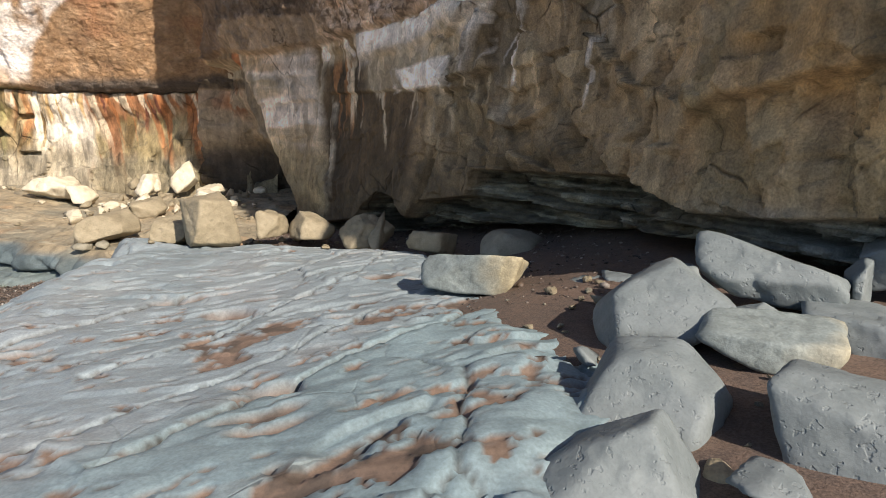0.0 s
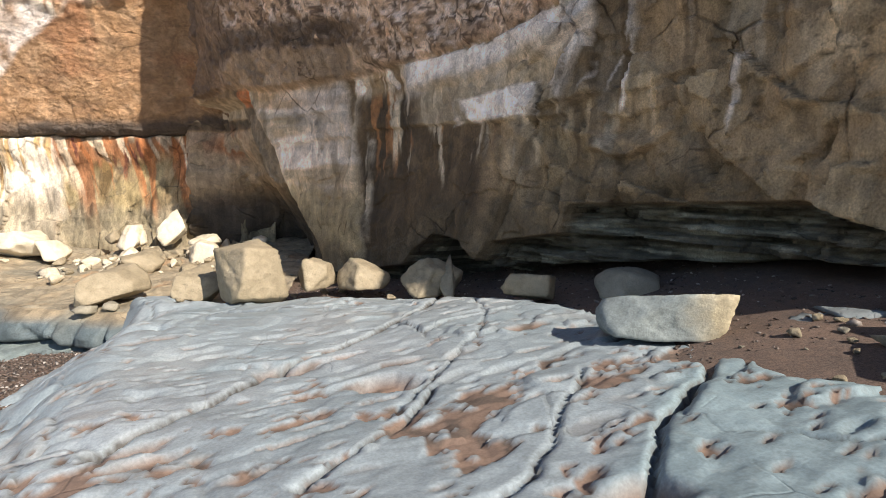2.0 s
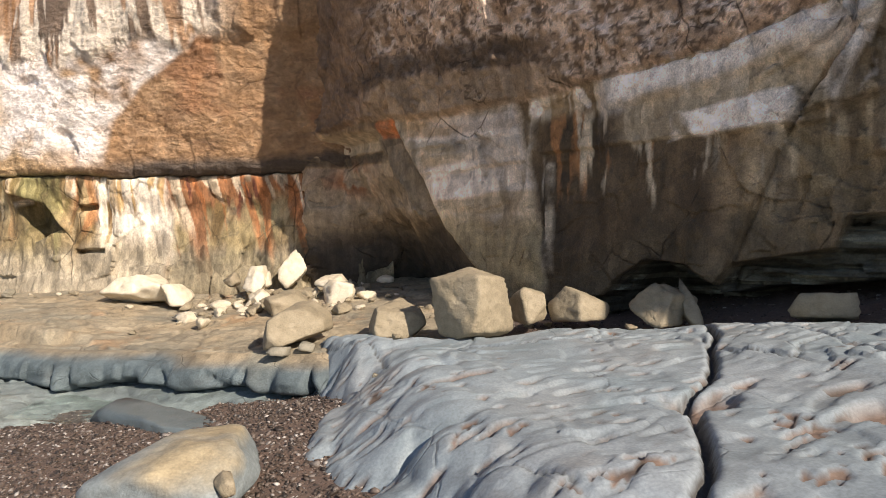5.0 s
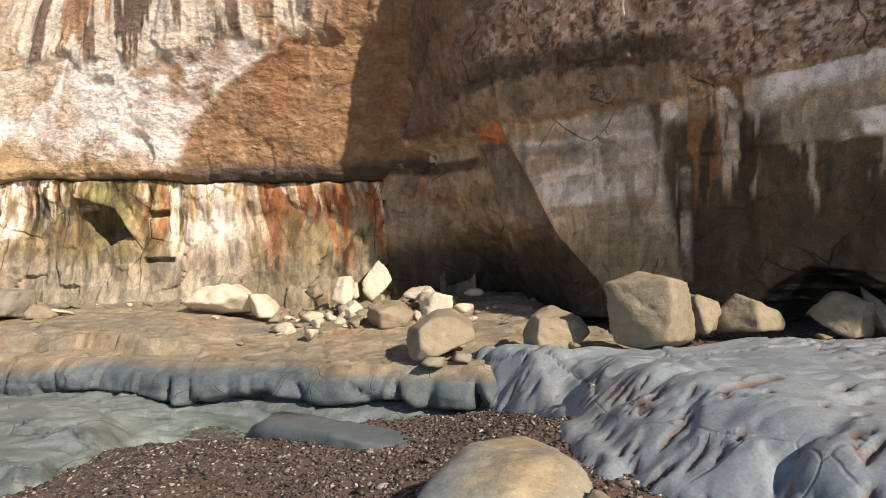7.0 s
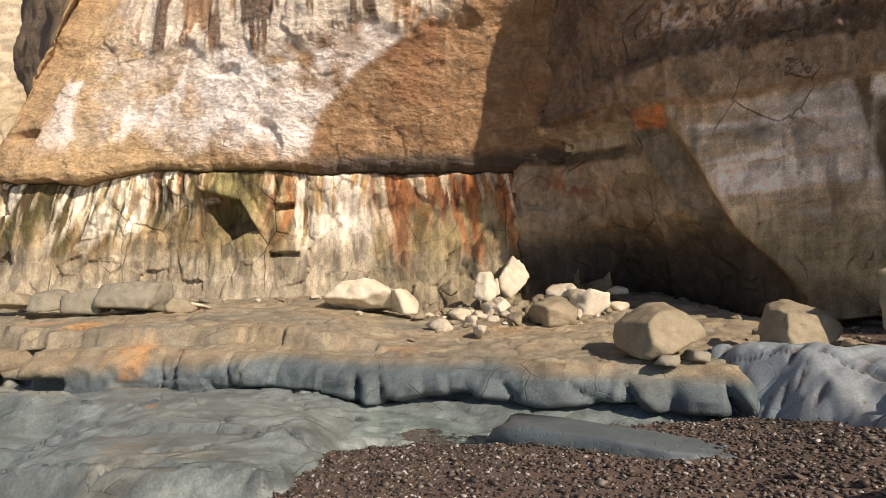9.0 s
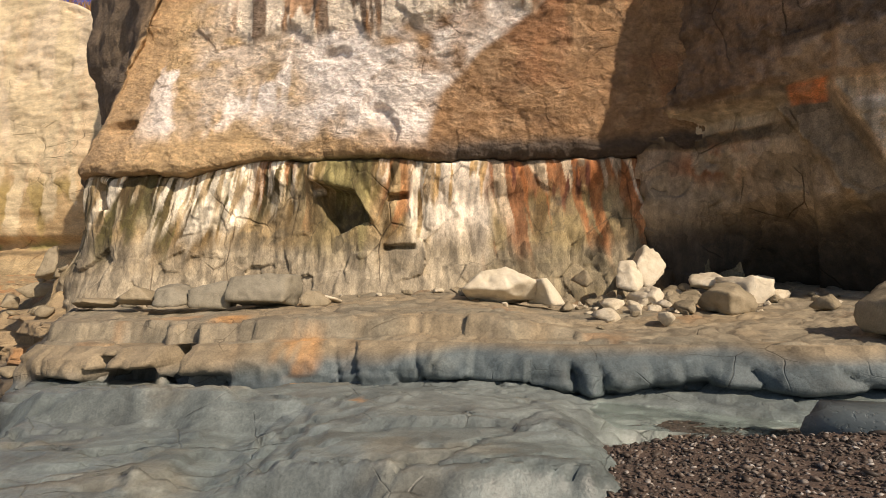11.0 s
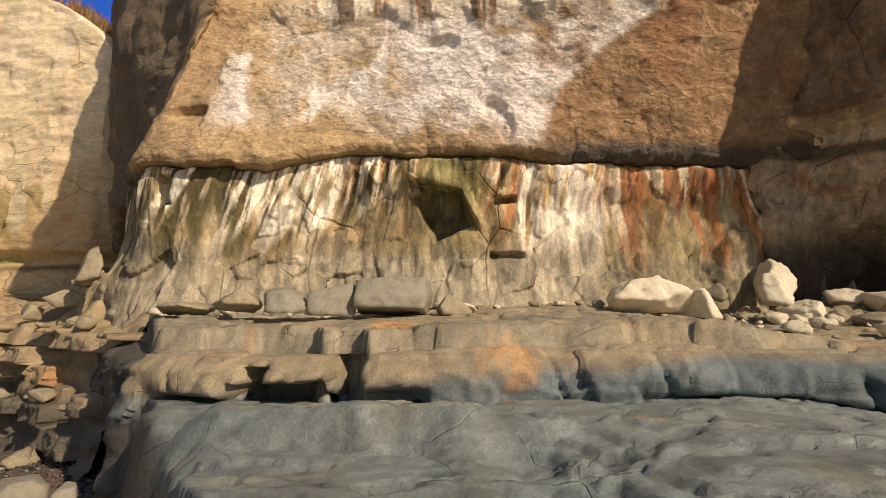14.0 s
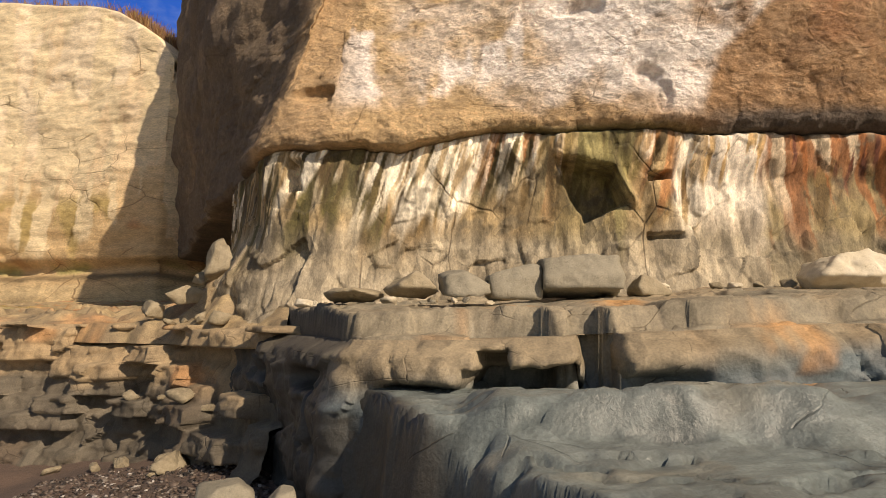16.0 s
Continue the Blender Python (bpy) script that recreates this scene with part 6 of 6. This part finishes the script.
boulder((-6.09, 10.28, -0.50), -8, [(-0.46, -0.19), (-0.40, 0.09), (-0.13, 0.27), (0.14, 0.29), (0.42, 0.12), (0.46, -0.05), (-0.13, -0.29), (-0.42, -0.29)], 0.95, 29, tan_stone, "rounded tan boulder propped on small stones", sharp=26, rough=0.015, level=5, group=ROW, faces=((0.35, -0.85, 0.45, 0.26), (-0.9, -0.35, 0.1, 0.36)))
boulder((-6.23, 9.89, -0.78), -7, [(-0.15, -0.04), (-0.05, 0.07), (0.15, 0.07), (0.12, -0.07)], 0.20, 30, grey_stone, "small grey stone under a tan boulder", sharp=18, rough=0.02, level=3)
boulder((-5.91, 9.92, -0.75), -10, [(-0.15, -0.05), (-0.08, 0.08), (0.15, 0.06), (0.10, -0.08)], 0.20, 31, grey_stone, "small grey stone under a tan boulder", sharp=18, rough=0.02, level=3)
boulder((-9.73, 14.48, -0.36), 3, [(-0.63, -0.06), (-0.36, 0.23), (0.14, 0.33), (0.53, 0.13), (0.63, -0.31), (0.04, -0.33), (-0.55, -0.24)], 0.90, 32, pale_stone, "cracked cream sandstone boulder on the ledge", sharp=60, rough=0.025, level=5)
boulder((-8.97, 14.27, -0.45), -1, [(-0.32, 0.23), (0.04, 0.23), (0.32, -0.13), (0.24, -0.23), (-0.12, -0.20)], 0.60, 33, pale_stone, "cream sandstone slab broken off a boulder", sharp=66, rough=0.02)
boulder((-6.72, 15.35, -0.00), -12, [(-0.32, 0.02), (-0.07, 0.43), (0.10, 0.41), (0.32, -0.04), (0.16, -0.21), (-0.12, -0.43), (-0.29, -0.26)], 0.50, 34, pale_stone, "upright cream boulder on the rubble", sharp=72, rough=0.02)
boulder((-5.69, 13.97, -0.42), -19, [(-0.39, 0.08), (-0.10, 0.26), (0.37, 0.18), (0.39, -0.06), (0.20, -0.26), (-0.29, -0.16)], 0.60, 35, pale_stone, "cream angular boulder on the rubble", sharp=60, rough=0.03)
boulder((-5.91, 14.74, -0.23), -17, [(-0.33, 0.05), (0.20, 0.16), (0.33, -0.00), (0.04, -0.16), (-0.28, -0.13)], 0.50, 36, pale_stone, "flat cream boulder behind another", sharp=60, rough=0.03)
boulder((-6.61, 12.95, -0.49), -16, [(-0.41, -0.07), (-0.20, 0.19), (0.11, 0.22), (0.41, -0.07), (0.33, -0.22), (-0.33, -0.22)], 0.70, 37, tan_stone, "low tan boulder at the rubble's edge", sharp=54, rough=0.03)
boulder((-7.42, 14.63, -0.17), -9, [(-0.22, -0.03), (-0.15, 0.26), (0.11, 0.28), (0.22, -0.08), (0.06, -0.28), (-0.18, -0.23)], 0.45, 38, pale_stone, "cream boulder on the rubble", sharp=54, rough=0.03)
boulder((-7.22, 14.67, -0.20), -10, [(-0.09, 0.10), (0.03, 0.19), (0.09, -0.10), (-0.05, -0.19)], 0.20, 39, pale_stone, "thin upright cream stone on the rubble", sharp=54, rough=0.02, level=3)
boulder((-8.06, 15.10, -0.22), -5, [(-0.20, -0.05), (0.07, 0.16), (0.20, -0.05), (0.07, -0.16)], 0.30, 40, tan_stone, "tan stone on the rubble", sharp=54, rough=0.03, level=3)
boulder((-7.32, 14.04, -0.49), -10, [(-0.27, -0.02), (0.07, 0.17), (0.27, 0.02), (0.12, -0.17), (-0.22, -0.17)], 0.40, 41, pale_stone, "flat cream stone on the rubble", sharp=54, rough=0.03)
boulder((-4.74, 15.03, -0.21), -22, [(-0.22, -0.02), (-0.08, 0.09), (0.20, 0.06), (0.22, -0.07), (-0.13, -0.09)], 0.25, 42, pale_stone, "small cream stone in the shade", sharp=54, rough=0.03, level=3)
boulder((-13.49, 14.21, -0.45), -8, [(-0.52, 0.21), (-0.07, 0.26), (0.47, 0.26), (0.52, -0.01), (0.45, -0.26), (-0.51, -0.26)], 0.70, 43, grey_stone, "flat-topped grey boulder on the ledge", sharp=40, rough=0.02, level=5, slant=0.25, faces=((0.0, -0.85, 0.5, 0.24), (0.75, -0.5, 0.4, 0.42)))
boulder((-14.32, 14.32, -0.51), -2, [(-0.33, 0.07), (0.25, 0.22), (0.33, 0.18), (0.32, -0.22), (-0.30, -0.22)], 0.55, 44, grey_stone, "grey wedge boulder on the ledge", sharp=40, rough=0.02, slant=0.3, faces=((-0.1, -0.9, 0.4, 0.2),))
boulder((-14.92, 14.35, -0.52), 2, [(-0.29, 0.11), (-0.03, 0.19), (0.26, 0.03), (0.29, -0.15), (-0.28, -0.19)], 0.50, 45, grey_stone, "broken grey-tan boulder on the ledge", sharp=60, rough=0.03)
boulder((-15.55, 14.44, -0.56), 7, [(-0.32, -0.05), (-0.14, 0.11), (0.11, 0.16), (0.32, -0.09), (0.29, -0.16), (-0.25, -0.16)], 0.50, 46, tan_stone, "angular tan boulder on the ledge", sharp=60, rough=0.03)
boulder((-16.19, 14.43, -0.68), 12, [(-0.37, -0.02), (-0.23, 0.09), (0.12, 0.09), (0.37, -0.04), (0.26, -0.09), (-0.30, -0.09)], 0.50, 47, tan_stone, "low tan boulder on the ledge", sharp=60, rough=0.03)
boulder((-12.66, 14.16, -0.55), -15, [(-0.26, -0.04), (-0.15, 0.13), (0.07, 0.10), (0.26, -0.04), (0.22, -0.13), (-0.22, -0.13)], 0.40, 48, tan_stone, "low tan boulder on the ledge", sharp=60, rough=0.03)
boulder((-12.52, 14.29, -0.59), -15, [(-0.19, -0.02), (-0.02, 0.08), (0.17, 0.02), (0.19, -0.06), (-0.16, -0.08)], 0.30, 49, pale_stone, "small cream stone on the ledge", sharp=60, rough=0.03, level=3)
boulder((-6.30, 6.19, -0.82), -13, [(-0.49, -0.02), (-0.33, 0.09), (0.01, 0.18), (0.23, 0.19), (0.38, 0.15), (0.48, -0.01), (0.49, -0.19), (-0.45, -0.19)], 0.95, 50, two_tone_stone, "big rounded tan and blue-grey boulder in the shingle", sharp=16.5, rough=0.012, level=5)
boulder((-5.91, 5.79, -0.78), 21, [(-0.06, -0.00), (-0.01, 0.07), (0.05, 0.05), (0.06, -0.04), (-0.03, -0.07)], 0.15, 51, tan_stone, "small tan stone in the shingle", sharp=15, rough=0.015, level=3)
boulder((-17.27, 13.01, -2.52), 13, [(-0.26, -0.02), (-0.09, 0.10), (0.11, 0.12), (0.26, 0.02), (0.26, -0.12), (-0.23, -0.12)], 0.30, 52, grey_stone, "rounded grey stone below the ledge", sharp=12, rough=0.015)
boulder((-16.74, 12.70, -2.46), 8, [(-0.13, -0.02), (-0.04, 0.09), (0.11, 0.08), (0.13, -0.09), (-0.11, -0.09)], 0.25, 53, grey_stone, "rounded grey stone below the ledge", sharp=12, rough=0.015)
boulder((-18.52, 17.33, 0.03), 14, [(-0.22, -0.12), (-0.03, 0.29), (0.15, 0.35), (0.22, 0.06), (0.06, -0.31), (-0.17, -0.35)], 0.50, 54, tan_stone, "upright tan boulder at the gully mouth", sharp=54, rough=0.03)
boulder((-18.93, 17.71, -0.27), 16, [(-0.12, 0.02), (-0.02, 0.12), (0.12, 0.07), (0.12, -0.07), (-0.07, -0.12)], 0.30, 55, tan_stone, "small tan boulder at the gully mouth", sharp=54, rough=0.03, level=3)
boulder((-19.79, 18.11, -0.79), 20, [(-0.19, -0.07), (-0.05, 0.17), (0.19, 0.07), (0.15, -0.17)], 0.40, 56, tan_stone, "small tan boulder at the gully mouth", sharp=54, rough=0.03, level=3)
boulder((-19.23, 18.15, -0.54), 17, [(-0.37, -0.02), (-0.02, 0.17), (0.37, 0.07), (0.32, -0.12), (-0.22, -0.17)], 0.50, 57, tan_stone, "tan boulder at the gully mouth", sharp=54, rough=0.03)

boulder((-7.02, 8.36, -1.30), -42, [(-1.5, -0.2), (-1.45, 0.10), (-0.6, 0.16), (0.7, 0.14), (1.4, 0.03), (1.5, -0.2)], 0.44, 90, wet_stone, "long low wet blue-grey slab bedded in shingle", slant=0.5, sharp=50, rough=0.012, level=5)


# ---------------------------------------------------------------- rubble, shingle, water, grass
bpy.context.view_layer.update()
view = bpy.context.evaluated_depsgraph_get()


def rest(x, y, top=3.0):
    """Height and name of what lies under a place."""
    hit, place, normal, _, ob, _ = scene.ray_cast(view, Vector((x, y, top)), Vector((0, 0, -1)))
    return (place.z, ob.name) if hit else (None, "")


def stone_meshes(material, seed, n=6):
    rng = np.random.default_rng(seed)
    out = []
    for k in range(n):
        a = np.sort(rng.uniform(0, 2 * np.pi, 7))
        pts = [(0.5 * np.cos(q) * rng.uniform(0.75, 1), 0.36 * np.sin(q) * rng.uniform(0.75, 1)) for q in a]
        v, f = rock_shape(pts, 0.8, seed * 31 + k, 18, 0.03, 3)
        out.append(mesh_of("rubble_stone", v - v.mean(0), f, material))
    return out


rubble = {"tan": stone_meshes(tan_stone, 3), "cream": stone_meshes(pale_stone, 4), "grey": stone_meshes(grey_stone, 5)}


def scatter(count, seed, place, sizes, kinds, group, top=3.0):
    rng = np.random.default_rng(seed)
    for k in range(count):
        x, y = place(rng)
        z, under = rest(x, y, top)
        if z is None or under.startswith(("boulder", "cliff")):
            continue
        kind = kinds[int(rng.integers(len(kinds)))]
        s = float(np.exp(rng.uniform(np.log(sizes[0]), np.log(sizes[1]))))
        ob = new("rubble_stone", rubble[kind][int(rng.integers(6))])
        ob.matrix_world = pose(x, y, z + 0.20 * s, *rng.uniform(-25, 25, 2), rng.uniform(0, 360)) @ Matrix.Diagonal((s, s, s, 1))
        tagged(ob, "small broken %s stone fallen from the cliff" % kind, "stone", group)


scatter(215, 11, lambda r: (-6.9 + 1.3 * r.normal() * 0.8, 14.4 + 0.75 * r.normal()), (0.08, 0.40), ("tan", "cream", "tan"), "rubble heap at the cliff foot", 0.9)
scatter(60, 12, lambda r: (r.uniform(-17, -8.5), 15.55 + 0.3 * r.normal()), (0.08, 0.34), ("tan", "tan", "cream", "grey"), "rubble along the cliff foot")
scatter(70, 13, lambda r: (r.uniform(-5.2, 1.2), 10.4 - 0.75 * r.uniform(-3, 1.5) + r.normal() * 0.5), (0.05, 0.22), ("grey", "tan"), "stones behind the platform", 0.6)
scatter(26, 14, lambda r: (-18.3 - 0.9 * abs(r.normal()), 17.3 + 0.9 * r.normal()), (0.15, 0.5), ("tan",), "rubble at the gully mouth", 0.5)
scatter(70, 15, lambda r: (r.uniform(0.6, 2.6), r.uniform(2.0, 5.2)), (0.03, 0.16), ("grey", "tan", "grey"), "small stones among the heap", 0.35)


def pebbles(name, count, seed, place, sizes, material, keep, label):
    """Loose pebbles joined into one sheet of stuff."""
    rng = np.random.default_rng(seed)
    bd, bf = BALLS[1]
    vs, fs = [], []
    xy = place(rng, count)
    z = keep(xy[:, 0], xy[:, 1])
    ok = np.isfinite(z)
    xy, z = xy[ok], z[ok]
    n = len(xy)
    s = np.exp(rng.uniform(np.log(sizes[0]), np.log(sizes[1]), n)) / 2
    s = np.where(rng.random(n) < 0.015, s * 2.2, s)
    ax = np.stack([s * rng.uniform(0.9, 1.5, n), s * rng.uniform(0.6, 1.0, n), s * rng.uniform(0.35, 0.65, n)], 1)
    ang = rng.uniform(0, 2 * np.pi, n)
    p = bd[None] * ax[:, None] * (1 + 0.15 * rng.normal(0, 1, (n, len(bd), 1)))
    c, q = np.cos(ang)[:, None], np.sin(ang)[:, None]
    tip = rng.normal(0, 0.25, (n, 2))
    x, y = p[..., 0] * c - p[..., 1] * q, p[..., 0] * q + p[..., 1] * c
    zz = p[..., 2] + x * tip[:, :1] + y * tip[:, 1:]
    v = np.stack([x + xy[:, :1], y + xy[:, 1:], zz + (z + ax[:, 2] * 0.4)[:, None]], -1)
    f = bf[None] + (np.arange(n) * len(bd))[:, None, None]
    tagged(new(name, mesh_of(name, v.reshape(-1, 3), f.reshape(-1, 3), material)), label, "shingle", kind="stuff")


BALLS[1] = ico(1)
pebble_mat, pt, pb = nodes_of("pebble_stone")
geo = pt.nodes.new("ShaderNodeNewGeometry")
pcol = ramp(pt, geo.outputs["Random Per Island"], [(0.0, (0.025, 0.02, 0.017)), (0.35, (0.06, 0.043, 0.033)), (0.6, (0.105, 0.073, 0.055)), (0.85, (0.15, 0.12, 0.10)), (0.95, (0.27, 0.24, 0.215)), (1.0, (0.48, 0.44, 0.40))])
pn = noise_tex(pt, position(pt), 60, 3)
pt.links.new(mix(pt, 1.0, pcol, val(pt, pn, 0.3, 0.7, 0.75, 1.25), "MULTIPLY"), pb.inputs["Base Color"])
pb.inputs["Roughness"].default_value = 0.6


def on_beach(x, y):
    z = shore(x, y) + 0.014 * fbm(x * 6, y * 6, 0, 3, 9)
    thick = fbm(x * 0.9, y * 0.9, 4, 3, 301)
    return np.where(thick + 0.35 > -0.3 * np.random.default_rng(1).random(len(x)), z, np.nan)


pebbles("shingle", 26000, 21, lambda r, n: np.stack([r.uniform(-11.2, -4.9, n) + 0.3 * r.normal(size=n), r.uniform(5.4, 10.2, n) + 0.35 * r.normal(size=n)], 1), (0.016, 0.05), pebble_mat, on_beach, "dark brown shingle with scattered pale pebbles")
pebbles("shingle_far", 5000, 22, lambda r, n: np.stack([r.uniform(-20.5, -16.2, n), r.uniform(11.5, 16.5, n)], 1), (0.03, 0.09), pebble_mat, on_beach, "grey shingle below the end of the ledge")
pebbles("shingle_behind", 7000, 23, lambda r, n: np.stack([r.uniform(-5.5, 2.2, n), r.uniform(4.6, 12.0, n)], 1), (0.012, 0.05), pebble_mat, on_beach, "dark gravel on the sand under the cliff")

water_mat, wt, wb = nodes_of("pool_water")
wb.inputs["Base Color"].default_value = (0.75, 0.85, 0.85, 1)
wb.inputs["Roughness"].default_value = 0.04
wb.inputs["Transmission Weight"].default_value = 1.0
wb.inputs["IOR"].default_value = 1.33
bump(wt, wb, [(noise_tex(wt, position(wt, (1, 2.2, 1)), 5, 3), 0.15, 0.02)])
wx, wv = np.linspace(-9.5, -5.6, 60), np.linspace(0, 1, 24)
X, W = np.meshgrid(wx, wv, indexing="ij")
Y = ledge_front(X) + 0.35 - W * 1.75
pool = new("water", mesh_of("water", np.stack([X, Y, 0 * X - 1.50], -1).reshape(-1, 3), grid_faces(60, 24, True), water_mat))
pool.visible_shadow = False
tagged(pool, "shallow still rock pool along the ledge", "water", kind="structure")

grass_mat, gt, gb = nodes_of("dry_grass")
gg = gt.nodes.new("ShaderNodeNewGeometry")
gt.links.new(ramp(gt, gg.outputs["Random Per Island"], [(0.0, (0.10, 0.045, 0.02)), (0.5, (0.26, 0.12, 0.05)), (1.0, (0.36, 0.26, 0.10))]), gb.inputs["Base Color"])
rng = np.random.default_rng(41)
n = 2600
gx_ = np.where(rng.random(n) < 0.6, rng.uniform(-28.6, -25.4, n), rng.uniform(-38, -28, n))
gy_ = np.interp(gx_, [-39, -28, -25], [38.8, 35.0, 34.6]) + rng.uniform(1.6, 3.2, n)
gz_ = np.array([rest(a, b, 30)[0] or 10.0 for a, b in zip(gx_, gy_)])
ln, wd, th, bend = rng.uniform(0.25, 0.8, n), rng.uniform(0.012, 0.03, n), rng.uniform(0, 6.28, n), rng.normal(0, 0.35, (n, 2))
base = np.stack([gx_, gy_, gz_ - 0.05], 1)
side = np.stack([np.cos(th) * wd, np.sin(th) * wd, 0 * th], 1)
lift = np.stack([bend[:, 0] * ln, bend[:, 1] * ln, ln], 1)
V = np.stack([base - side, base + side, base + side * 0.6 + lift * (0.55, 0.55, 0.6), base - side * 0.6 + lift * (0.55, 0.55, 0.6), base + side * 0.1 + lift, base - side * 0.1 + lift], 1)
F = np.arange(n)[:, None, None] * 6 + np.array([[0, 1, 2, 3], [3, 2, 4, 5]])[None]
tagged(new("grass", mesh_of("grass", V.reshape(-1, 3), F.reshape(-1, 4), grass_mat)), "dry reddish grass along the far cliff top", "grass", kind="stuff")
